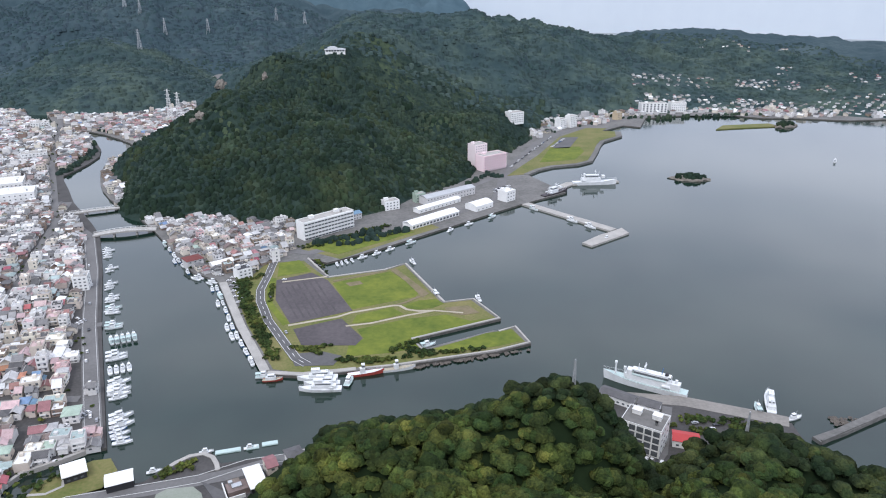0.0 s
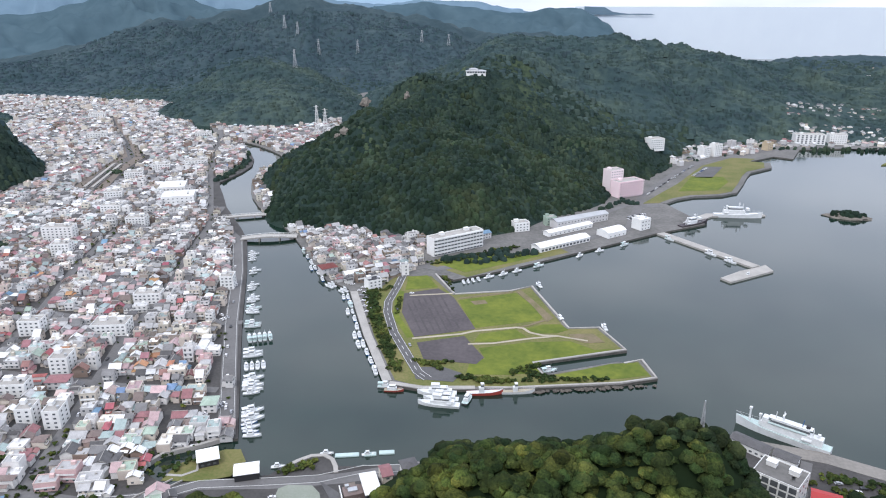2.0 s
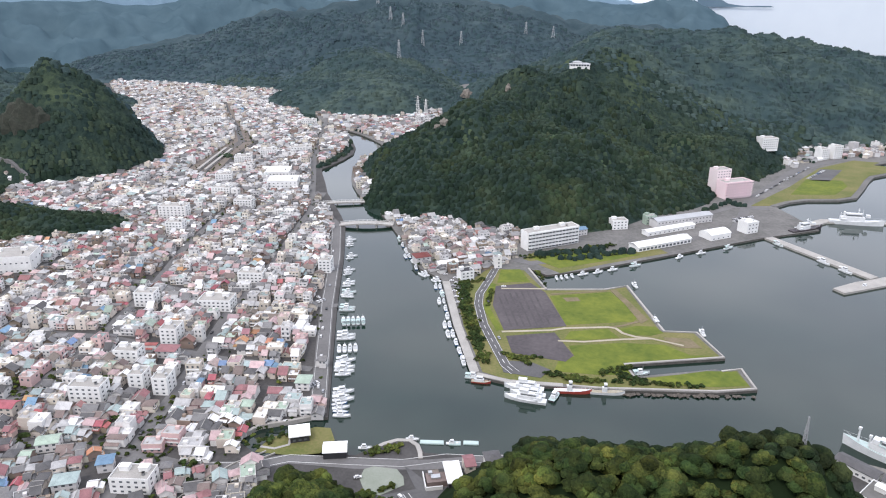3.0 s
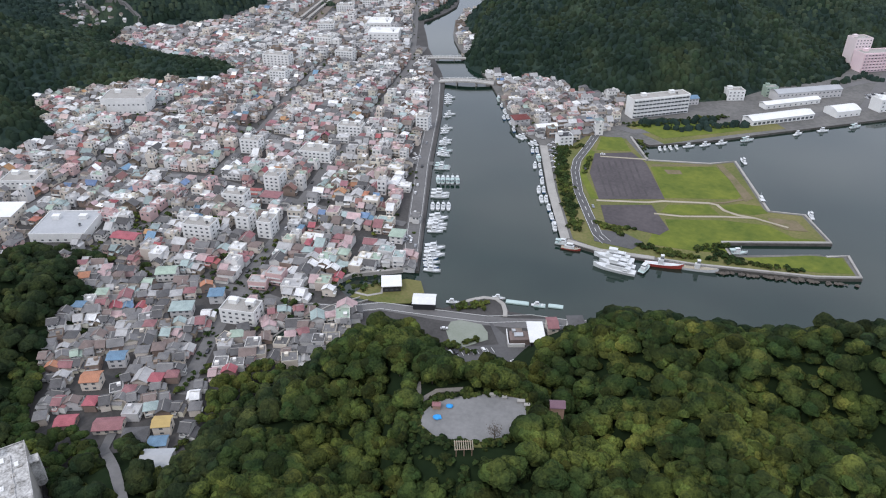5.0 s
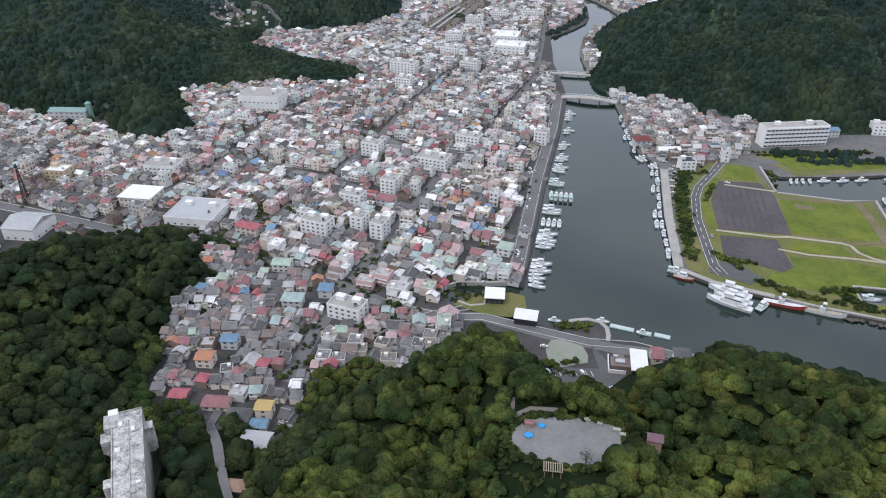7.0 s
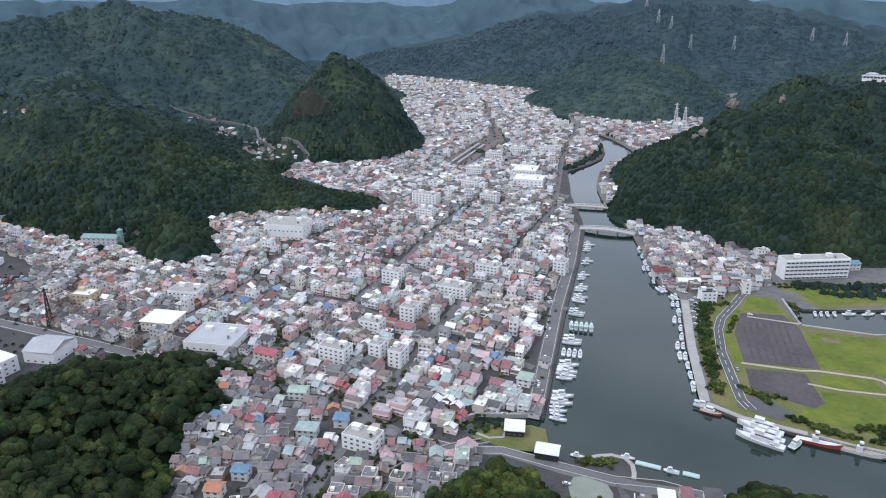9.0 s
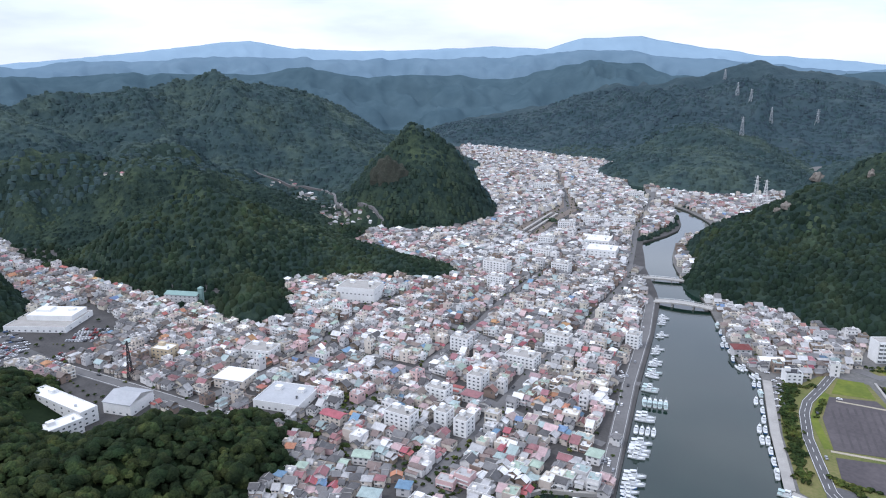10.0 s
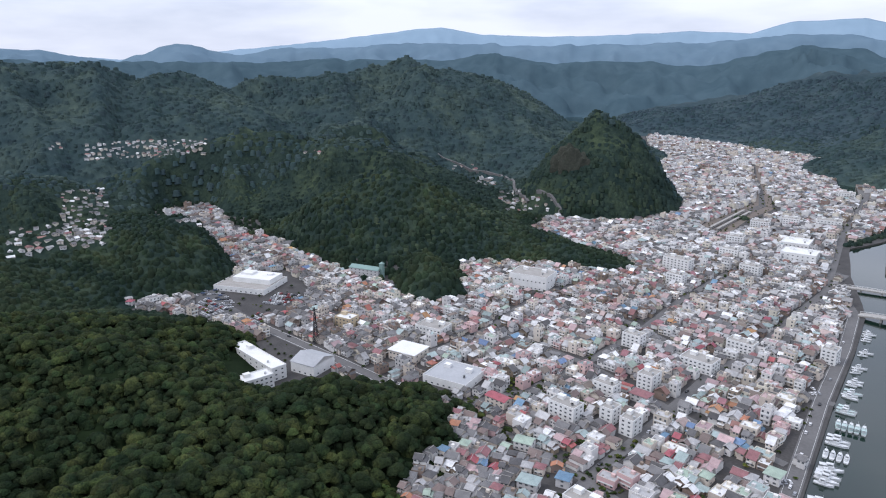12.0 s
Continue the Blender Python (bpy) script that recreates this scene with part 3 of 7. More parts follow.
def street_free(x, y, old=False):
    """False on the streets of the town."""
    u = x * -0.275 + y * 0.961
    v = x * 0.961 + y * 0.275
    ok = np.ones(np.shape(x), bool) if old else (np.mod(v + 8, 43) > 2.6) & (np.mod(u, 66) > 3.0)
    for width, line in STREETS:
        for (x0, y0), (x1, y1) in zip(line, line[1:]):
            dx, dy = x1 - x0, y1 - y0
            t = np.clip(((x - x0) * dx + (y - y0) * dy) / (dx * dx + dy * dy), 0, 1)
            ok &= np.hypot(x - x0 - t * dx, y - y0 - t * dy) > width / 2 + (3.2 if width > 6 else 2.0)
    return ok


DISTRICTS = [
    # outline, lot width, lot depth, turn
    ("town", [(-196, 335), (-215, 300), (-236, 262), (-300, 262), (-420, 235), (-500, 180), (-620, 100), (-760, 60), (-850, 70), (-860, 155), (-960, 250), (-790, 285), (-700, 300), (-640, 335), (-640, 400), (-700, 430), (-720, 480), (-720, 560), (-800, 600), (-860, 700),
              (-900, 800), (-980, 960), (-1060, 1100), (-1230, 1320), (-1500, 1560), (-1750, 1800), (-1400, 1900), (-1050, 1850), (-980, 1680), (-905, 1500), (-838, 1400), (-752, 1278), (-676, 1222), (-632, 1205), (-600, 1172), (-575, 1128), (-546, 1070), (-530, 1010), (-528, 920), (-486, 850), (-452, 800), (-428, 760), (-372, 682), (-325, 588), (-276, 480)], 7.7, 8.3, GRID),
    ("tongue", [(-1191, 170), (-1216, 242), (-1039, 240), (-971, 245), (-907, 275), (-830, 275), (-785, 265), (-790, 230), (-800, 205), (-910, 195), (-1000, 175), (-1100, 150)], 12.0, 13.0, 0.3),
    ("old", [(-192, 262), (-205, 281), (-236, 262), (-300, 262), (-415, 232), (-372, 216), (-358, 192), (-352, 168), (-331, 165), (-310, 150), (-292, 134), (-286, 122), (-250, 133), (-221, 146), (-215, 160), (-228, 176), (-226, 204), (-202, 221), (-190, 232)], 7.2, 7.6, GRID + 0.30),
    ("east", [(-385, 790), (-300, 702), (-222, 585), (-165, 560), (-150, 625), (-150, 690), (-95, 760), (-60, 790), (-85, 815), (-170, 770), (-262, 742), (-320, 790), (-400, 880), (-438, 950), (-458, 1000), (-476, 1010), (-470, 960), (-456, 922), (-434, 872), (-415, 840)], 9.0, 9.6, 0.65),
    ("east_shore", [(150, 1140), (190, 1200), (235, 1250), (300, 1306), (370, 1345), (500, 1385), (640, 1330), (850, 1350), (1150, 1430), (1150, 1500), (850, 1440), (640, 1440), (480, 1450), (330, 1390), (235, 1310), (178, 1250), (140, 1190)], 17, 17, 0.75),
    ("north_bank", [(-500, 1122), (-535, 1158), (-576, 1190), (-625, 1219), (-688, 1275), (-730, 1335), (-700, 1362), (-655, 1366), (-612, 1350), (-570, 1372), (-545, 1470), (-520, 1480), (-480, 1330), (-440, 1180)], 10.0, 10.5, 0.5),
    ("north_valley", [(-745, 1335), (-702, 1368), (-735, 1425), (-820, 1460), (-990, 1665), (-1060, 1645), (-890, 1535), (-812, 1432)], 10.5, 11.0, 0.6),
]
# hamlets on the slopes as the lookout sees them: bearing and its spread, dip and its spread, count
HAMLETS = [(82.8, 4.2, -6.85, 0.55, 380), (88.8, 0.5, -6.4, 0.2, 4), (87.6, 1.5, -11.3, 1.8, 60), (89.7, 3.2, -12.8, 0.9, 45), (79.6, 1.6, -13.4, 1.8, 55), (74.5, 2.0, -15.2, 0.5, 25), (83.0, 2.5, -17.6, 1.3, 40), (52.8, 2.0, -11.9, 0.5, 26), (54.6, 0.9, -11.1, 0.5, 12), (56.4, 1.0, -10.0, 0.3, 10), (58.6, 1.2, -8.8, 0.3, 6), (70.7, 0.8, -7.6, 0.15, 3),
           (-17.5, 2.9, -7.3, 0.45, 45), (-17.9, 2.8, -8.9, 0.6, 50), (-24.3, 2.2, -7.3, 0.35, 40), (-24.1, 2.0, -8.8, 0.4, 45), (-25.2, 0.5, -6.3, 0.3, 8), (-28.3, 0.8, -7.4, 0.2, 6), (-30.4, 1.0, -6.5, 0.35, 12), (-22.0, 4.0, -4.8, 0.5, 12), (-29.1, 2.8, -8.8, 0.2, 36), (-10.5, 2.6, -10.6, 0.3, 12)]

WALLS = [material("wall_" + n, c, tuple(k * 0.8 for k in c), 0.15, 0.85, fine=1.5, rand="island", spread=0.12) for n, c in (("white", (0.74, 0.725, 0.70)), ("cream", (0.70, 0.64, 0.55)), ("grey", (0.58, 0.57, 0.56)), ("beige", (0.56, 0.50, 0.43)), ("pink", (0.62, 0.44, 0.42)), ("brown", (0.26, 0.20, 0.16)))]
WALL_WORDS = ["white", "cream", "grey", "beige", "pink", "brown"]
WALL_ODDS = [0.42, 0.20, 0.14, 0.11, 0.06, 0.07]
ROOF_SET = (("slate grey", (0.20, 0.196, 0.195)), ("dark grey", (0.115, 0.112, 0.113)), ("light grey", (0.44, 0.435, 0.43)), ("brown", (0.22, 0.175, 0.155)), ("dull red", (0.30, 0.15, 0.145)), ("faded pink", (0.50, 0.37, 0.36)), ("bright red", (0.40, 0.12, 0.12)), ("pale teal", (0.36, 0.44, 0.43)), ("blue", (0.16, 0.25, 0.37)), ("orange", (0.46, 0.24, 0.13)), ("pale green", (0.38, 0.47, 0.39)), ("white", (0.78, 0.78, 0.77)))
ROOFS = [material("roof_" + n.replace(" ", "_"), c, tuple(k * 0.62 for k in c), 0.30, 0.7, fine=2.2, rand="island", spread=0.30) for n, c in ROOF_SET]
ROOF_WORDS = [n for n, _ in ROOF_SET]
ROOF_ODDS = [0.165, 0.10, 0.15, 0.085, 0.11, 0.115, 0.03, 0.06, 0.025, 0.016, 0.024, 0.12]
HOUSE_MATS = WALLS + ROOFS + [M["glass"], M["white"], M["concrete"]]
GLASS_I, TRIM_I, CONC_I = len(WALLS) + len(ROOFS), len(WALLS) + len(ROOFS) + 1, len(WALLS) + len(ROOFS) + 2
rng = np.random.default_rng(11)


def house_parts(w, d, storeys, form, style, plain=False):
    """Walls, roof, pale trim and window places of a house of w by d metres, standing on z = 0 and centred."""
    wall, roof, trim, cap, wins = MB(), MB(), MB(), MB(), []
    h = 2.9 * storeys
    if form == "flat":
        wall.box(0, 0, -1.5, w, d, h + 1.5)
        for sx, sy, bx, by in ((0, -d / 2 + 0.12, w + 0.1, 0.24), (0, d / 2 - 0.12, w + 0.1, 0.24), (-w / 2 + 0.12, 0, 0.24, d - 0.48), (w / 2 - 0.12, 0, 0.24, d - 0.48)):
            wall.box(sx, sy, h, bx, by, 0.7)
        roof.box(0, 0, h, w - 0.5, d - 0.5, 0.12)
        wall.box(w * 0.2, d * 0.18, h + 0.12, 2.6, 2.4, 1.9)
        if not plain:
            cap.box(-w * 0.25, -d * 0.2, h + 0.12, 1.3, 0.9, 0.8)
            for k in range(1, storeys):
                trim.box(0, -d / 2 - 0.5, 2.9 * k - 0.1, w * 0.86, 1.0, 0.16)
                trim.box(0, -d / 2 - 0.96, 2.9 * k, w * 0.86, 0.1, 0.95)
        front, body = 0.0, w
    else:
        wing = style != 2 and not plain
        body = w * 0.66 if wing else w
        front = -w * 0.17 if wing else 0.0
        wall.box(front, 0, -1.5, body, d, h + 1.5)
        rise = d * (0.25 if style == 0 else 0.30)
        if form == "hip":
            roof.hip(front, 0, h, body, d, min(body, d) * 0.34, 0.6)
        else:
            roof.gable(front, 0, h, body, d, rise, 0.6, 0.2)
            for px in (front - body / 2, front + body / 2):
                wall.add([(px, -d / 2, h), (px, d / 2, h), (px, 0, h + rise)], [(0, 1, 2), (2, 1, 0)])
            if not plain:
                cap.box(front, 0, h + rise + 0.12, body + 1.2, 0.34, 0.2)
        if wing:
            # lower wing with its ridge across the main one
            hw = h if style == 0 and storeys == 1 else h - 1.3 if style == 0 else max(2.9, h - 2.9)
            ww, dw, cx, cy = w * 0.40, d * 0.78, w * 0.33, -d * 0.16
            wall.box(cx, cy, -1.5, ww, dw, hw + 1.5)
            roof.gable(cx, cy, hw, dw, ww, ww * 0.26, 0.5, 0.18, 0, math.pi / 2)
            for py in (cy - dw / 2, cy + dw / 2):
                wall.add([(cx - ww / 2, py, hw), (cx + ww / 2, py, hw), (cx, py, hw + ww * 0.26)], [(0, 1, 2), (2, 1, 0)])
            # lean-to along the front
            z0, y0 = 2.5, -d / 2
            x0, x1 = front - body / 2 - 0.2, front + body * 0.3
            roof.add([(x0, y0 - 1.9, z0), (x1, y0 - 1.9, z0), (x1, y0, z0 + 0.6), (x0, y0, z0 + 0.6), (x0, y0 - 1.9, z0 + 0.14), (x1, y0 - 1.9, z0 + 0.14), (x1, y0, z0 + 0.74), (x0, y0, z0 + 0.74)],
                     [(3, 2, 1, 0), (4, 5, 6, 7), (0, 1, 5, 4), (1, 2, 6, 5), (2, 3, 7, 6), (3, 0, 4, 7)])
            wall.box((x0 + x1) / 2, y0 - 0.7, -1.5, x1 - x0 - 0.5, 1.4, 4.0)
        if storeys > 1 and not plain:
            # balcony with a pale rail on the front
            bx, bw = front - body * 0.12, body * 0.55
            trim.box(bx, -d / 2 - 0.65, 2.85, bw, 1.3, 0.14)
            trim.box(bx, -d / 2 - 1.27, 2.95, bw, 0.08, 0.9)
            for e in (-1, 1):
                trim.box(bx + e * bw / 2, -d / 2 - 0.65, 2.95, 0.08, 1.3, 0.9)
    for k in range(storeys):
        z = 0.9 + 2.9 * k
        for px in ((front - 0.28 * body, front + 0.24 * body) if body < 11 else (-0.34 * w, 0.0, 0.34 * w)):
            if k or style == 2 or form == "flat":
                wins.append((px, -d / 2, z, 0))
            if storeys == 1 or k:
                wins.append((px, d / 2, z, 0))
        wins.append((front + body / 2, 0.1 * d, z, 1) if body == w else (front - body / 2, 0.1 * d, z, 1))
        if k:
            wins.append((front - body / 2, -0.2 * d, z, 1))
    return wall, roof, trim, cap, wins


SHAPES, PLAIN = [], []
for w, d, st, form, style in ((9.5, 8.0, 2, "gable", 0), (8.5, 9.0, 2, "gable", 1), (10.5, 8.5, 2, "hip", 0), (8.0, 7.5, 2, "hip", 2), (9.0, 10.0, 2, "flat", 2), (11.0, 7.0, 1, "gable", 1), (8.0, 9.5, 3, "flat", 2), (10.0, 9.0, 2, "gable", 2), (12.0, 9.5, 3, "flat", 0), (7.0, 8.0, 2, "gable", 0), (6.5, 12.5, 2, "gable", 2), (13.0, 9.0, 2, "flat", 2), (7.0, 11.0, 2, "hip", 1)):
    SHAPES.append((w, d, st, form, style, *house_parts(w, d, st, form, style)))
    PLAIN.append((w, d, st, form, style, *house_parts(w, d, st, form, style, True)))
SHAPE_ODDS = [0.12, 0.10, 0.08, 0.07, 0.13, 0.08, 0.05, 0.09, 0.03, 0.07, 0.06, 0.07, 0.05]


def near_special(x, y):
    for sx, sy, sr in SPECIAL:
        if (x - sx) ** 2 + (y - sy) ** 2 < sr * sr:
            return True
    return False


def lots(poly, lw, ld, turn, keep_streets):
    """House lots on a jittered grid inside an outline."""
    P = np.array(poly, float)
    c, s = math.cos(turn), math.sin(turn)
    U = P[:, 0] * c + P[:, 1] * s
    V = -P[:, 0] * s + P[:, 1] * c
    gu, gv = np.meshgrid(np.arange(U.min(), U.max(), lw), np.arange(V.min(), V.max(), ld), indexing="ij")
    gu = gu + rng.uniform(-1.1, 1.1, gu.shape) + (np.arange(gv.shape[1]) % 2)[None, :] * lw * 0.3
    gv = gv + rng.uniform(-1.5, 1.5, gv.shape)
    x, y = (gu * c - gv * s).ravel(), (gu * s + gv * c).ravel()
    ok = inside(x, y, poly)
    for cl in CLEARINGS:
        ok &= ~inside(x, y, cl)
    if keep_streets:
        ok &= street_free(x, y, keep_streets == "old")
    ok &= rng.random(x.shape) > 0.05
    return x[ok], y[ok]


def on_ground(az, el):
    """Where a line of sight from the lookout meets the land."""
    r = np.arange(300, 3400, 4.0)
    x, y = -r * math.sin(radians(az)), r * math.cos(radians(az))
    z = np.maximum(hills(x, y), QUAY_Z)
    hit = np.nonzero(z > EYE + r * math.tan(radians(el)))[0]
    k = hit[0] if len(hit) else -1
    return float(x[k]), float(y[k]), float(z[k])

# ---- larger buildings ----
pane_mb = MB()
pane_mb.box(0, 0, 0.1, 1.7, 0.14, 1.15)
PANE = pane_mb.mesh("window", [M["glass"]])
bay_mb = MB()
bay_mb.box(0, 0, -0.2, 3.3, 0.14, 2.3)
BAY = bay_mb.mesh("window", [M["glass"]])
M["pink_wall"] = material("pink_render", (0.85, 0.68, 0.70), (0.78, 0.61, 0.63), 0.1, 0.85)
M["pale_pink"] = material("pale_pink_render", (0.80, 0.70, 0.70), (0.72, 0.62, 0.62), 0.1, 0.85)
M["yellow_wall"] = material("ochre_render", (0.55, 0.45, 0.31), None, 0.1, 0.85)
M["teal_roof"] = material("teal_sheet_roof", (0.24, 0.35, 0.32), (0.18, 0.28, 0.26), 0.1, 0.6)
M["grey_roof"] = material("grey_sheet_roof", (0.42, 0.43, 0.44), (0.34, 0.35, 0.36), 0.08, 0.65, fine=0.6)
M["red_roof"] = material("red_sheet_roof", (0.46, 0.055, 0.055), (0.38, 0.05, 0.05), 0.1, 0.6)
M["maroon_roof"] = material("maroon_roof", (0.17, 0.05, 0.045), None, 0.1, 0.7)
M["stained"] = material("mouldy_concrete_roof", (0.64, 0.63, 0.61), (0.12, 0.115, 0.105), 0.22, 0.9, fine=1.1)
M["steel"] = material("galvanised_steel", (0.55, 0.56, 0.57), (0.42, 0.43, 0.44), 0.5, 0.5, metal=0.6)
M["wood"] = material("weathered_boards", (0.36, 0.24, 0.18), (0.24, 0.15, 0.11), 0.3, 0.85)


def block(name, label, category, x, y, turn, w, d, storeys, wall, roof, form="flat", sh=3.3, z=QUAY_Z, bays=None, big=False, sides=True, huts=1):
    """A larger building with walls, roof, roof hut and single windows on its front and ends; its front looks along local -y."""
    h = storeys * sh
    ob = thing(name, label, category, m=pose(x, y, z, 0, 0, turn))
    n_ = max(1, int(max(w, d) / max(min(w, d), 8)))
    c, s = math.cos(radians(turn)), math.sin(radians(turn))
    for k in range(n_):
        t = (k + 0.5) / n_ - 0.5
        px, py = (t * w, 0) if w > d else (0, t * d)
        SPECIAL.append((x + px * c - py * s, y + px * s + py * c, min(w, d) * 0.62 + 6.5))
    mb = MB()
    mb.box(0, 0, -2.5, w, d, h + 2.5)
    if form == "flat":
        for sx, sy, bx, by in ((0, -d / 2 + 0.15, w + 0.12, 0.3), (0, d / 2 - 0.15, w + 0.12, 0.3), (-w / 2 + 0.15, 0, 0.3, d - 0.6), (w / 2 - 0.15, 0, 0.3, d - 0.6)):
            mb.box(sx, sy, h, bx, by, 0.9)
    elif form == "gable":
        for px in (-w / 2, w / 2):
            mb.add([(px, -d / 2, h), (px, d / 2, h), (px, 0, h + d * 0.16)], [(0, 1, 2), (2, 1, 0)])
    part("wall", mb, ob, "", [wall])
    mb = MB()
    if form == "flat":
        mb.box(0, 0, h, w - 0.62, d - 0.62, 0.15)
    elif form == "gable":
        mb.gable(0, 0, h, w, d, d * 0.16, 0.5, 0.25)
    elif form == "hip":
        mb.hip(0, 0, h, w, d, min(w, d) * 0.22, 0.8)
    elif form == "vault":
        n2 = 10
        pr = [(-d / 2 + d * k / n2, d * 0.16 * math.sin(math.pi * k / n2)) for k in range(n2 + 1)]
        vs = [(px, py, h + pz) for px in (-w / 2 - 0.2, w / 2 + 0.2) for py, pz in pr]
        mb.add(vs, [(k, n2 + 1 + k, n2 + 2 + k, k + 1) for k in range(n2)] + [tuple(range(n2 + 1)), tuple(range(2 * n2 + 1, n2, -1))])
    else:
        mb.box(0, 0, h, w + 1.6, d + 1.6, 0.5)
    part("roof", mb, ob, "", [roof])
    for k in range(huts if form == "flat" else 0):
        mb = MB()
        mb.box((-0.25 + 0.5 * k) * w, 0.18 * d, h + 0.15, min(5.0, w * 0.3), min(4.0, d * 0.3), 2.6)
        mb.box((-0.25 + 0.5 * k) * w, 0.18 * d, h + 2.75, min(5.4, w * 0.33), min(4.4, d * 0.33), 0.2)
        part("roof_hut", mb, ob, "", [wall])
        mb = MB()
        mb.tube((0.3 * w, -0.15 * d, h + 0.1), (0.3 * w, -0.15 * d, h + 1.9), 0.9, 0.9, 10)
        part("water_tank", mb, ob, "", [M["steel"]])
    step = 4.0 if big else 3.4
    nb = bays if bays is not None else min(7, int((w - 1.5) / step))
    for st in range(storeys):
        for b in range(nb):
            o = part("window", BAY if big else PANE, ob)
            o.location = ((b + 0.5) / nb * (w - 1.2) - (w - 1.2) / 2, -d / 2, 0.95 + st * sh)
        if sides:
            for e in (1,) if y > 420 else (-1, 1):
                for b in range(min(3, int((d - 2) / 4.5))):
                    o = part("window", PANE, ob)
                    o.matrix_local = pose(e * w / 2, (b + 0.5) / max(1, min(3, int((d - 2) / 4.5))) * (d - 2) - (d - 2) / 2, 0.95 + st * sh, 0, 0, 90)
    return ob


W_, C_, G_ = M["white"], WALLS[1], WALLS[2]
LIGHT, PALE = M["concrete"], M["grey_roof"]
T = 16.0
for x, y, w, d, st in ((-346, 299, 25, 15, 4), (-326, 322, 12, 14, 4), (-308, 324, 12, 16, 4), (-351, 385, 15, 18, 4), (-355, 446, 32, 20, 3), (-415, 432, 20, 14, 4), (-361, 506, 27, 15, 3), (-360, 350, 21, 14, 3), (-309, 550, 14, 16, 4), (-257, 239, 25, 15, 3),
                       (-556, 642, 38, 18, 5), (-520, 600, 22, 16, 4), (-500, 700, 26, 18, 4), (-560, 740, 28, 18, 4), (-600, 800, 26, 20, 4), (-640, 905, 30, 22, 4), (-560, 880, 28, 20, 3), (-630, 960, 30, 20, 4), (-600, 1010, 40, 24, 3), (-900, 1180, 40, 24, 4), (-715, 1240, 36, 26, 3), (-1060, 1400, 40, 26, 4)):
    block("office_block", f"white {('', '', '', 'three', 'four', 'five')[st]}-storey concrete block with a flat roof", "building", x, y, T if y < 800 else 28, w * 0.85, d * 0.85, st, W_, LIGHT, sh=3.0, huts=2 if w > 20 else 1)
block("supermarket", "low supermarket with a wide pale grey flat roof", "shop", -437, 262, 29, 38, 34, 1, W_, PALE, sh=6, huts=2, bays=7)
block("clinic", "two-storey white building with a broad white roof", "building", -493, 250, 29, 26, 22, 2, C_, W_, "slab", sh=4, huts=0)
block("clinic", "low flat-roofed white complex with roof plant", "building", -532, 296, 29, 28, 20, 2, W_, LIGHT, sh=3.5, huts=2)
block("apartment_house", "ochre apartment house with a flat white roof", "building", -585, 232, 29, 18, 14, 3, M["yellow_wall"], W_)
block("hall", "large white hall with blank upper walls", "hall", -596, 458, 30, 44, 30, 2, W_, LIGHT, sh=7.5, bays=9, huts=2)
block("gymnasium", "white school gymnasium with a pale metal roof", "hall", -512, 172, 30, 24, 26, 1, W_, M["grey_roof"], "gable", sh=9, bays=4)
block("school", "long white three-storey school wing", "school", -537, 134, 14, 66, 13, 3, W_, M["white"], sh=3.6, huts=1)
block("school", "short white school wing beside the long one", "school", -500, 122, 100, 24, 13, 3, W_, M["white"], sh=3.4)
mall = block("shopping_centre", "wide white shopping centre with a stepped flat roof", "shop", -750, 186, 43, 62, 50, 1, W_, LIGHT, sh=5.0, huts=0, bays=10)
mb = MB()
mb.box(4, 8, 5, 46, 28, 5.5)
mb.box(-8, 10, 10.5, 14, 12, 2.5)
mb.box(18, 12, 10.5, 6, 6, 1.8)
part("upper_storey", mb, mall, "", [W_])
block("warehouse", "white riverside hall with a flat white roof", "hall", -506, 800, 24, 40, 30, 3, W_, W_, sh=4.2, huts=2)
block("factory", "white factory hall with several roof vents", "hall", -548, 856, 24, 34, 34, 2, W_, W_, sh=4.5, huts=2)
ch = block("church_hall", "pale green hall with a teal roof and a slim tower", "hall", -720, 312, 35, 38, 14, 3, WALLS[2], M["teal_roof"], "gable", sh=3.3)
mb = MB()
mb.box(20.5, 0, -2, 4.5, 4.5, 19)
mb.hip(20.5, 0, 17, 4.5, 4.5, 2.2, 0.4)
part("tower", mb, ch, "pale teal square tower", [M["teal_roof"]])
# harbour side
ht = block("hotel", "long white five-storey waterfront hotel with balconies", "hotel", -123, 691, 44, 62, 14, 5, W_, LIGHT, sh=3.7, bays=15, big=True, huts=2)
for k in range(5):
    mb = MB()
    mb.box(0, -7.9, 3.2 + 3.7 * k - 0.35, 60, 1.7, 0.25)
    mb.box(0, -8.7, 3.2 + 3.7 * k - 0.1, 60, 0.12, 0.8)
    part("balcony", mb, ht, "", [W_])
block("fish_market", "long open market hall with a white roof", "hall", -14, 728, 44, 70, 15, 1, W_, W_, "gable", sh=5, bays=14, big=True)
block("warehouse", "long low harbour shed with a white roof", "hall", -8, 779, 44, 66, 10, 1, W_, W_, "gable", sh=4.5, bays=10)
block("warehouse", "long two-storey grey harbour building", "building", 4, 812, 40, 76, 14, 2, G_, PALE, "gable", sh=4.2, bays=16)
block("boat_hall", "white rounded storage hall on the quay", "hall", 40, 775, 44, 28, 18, 1, W_, W_, "vault", sh=6, bays=4)
block("ice_house", "white cube-shaped harbour building", "building", 74, 806, 44, 16, 14, 3, W_, W_, sh=4.0, bays=3)
block("house_by_park", "white house with a dark flat roof", "house", -178, 573, 40, 13, 11, 3, W_, M["dark"], sh=3.0)
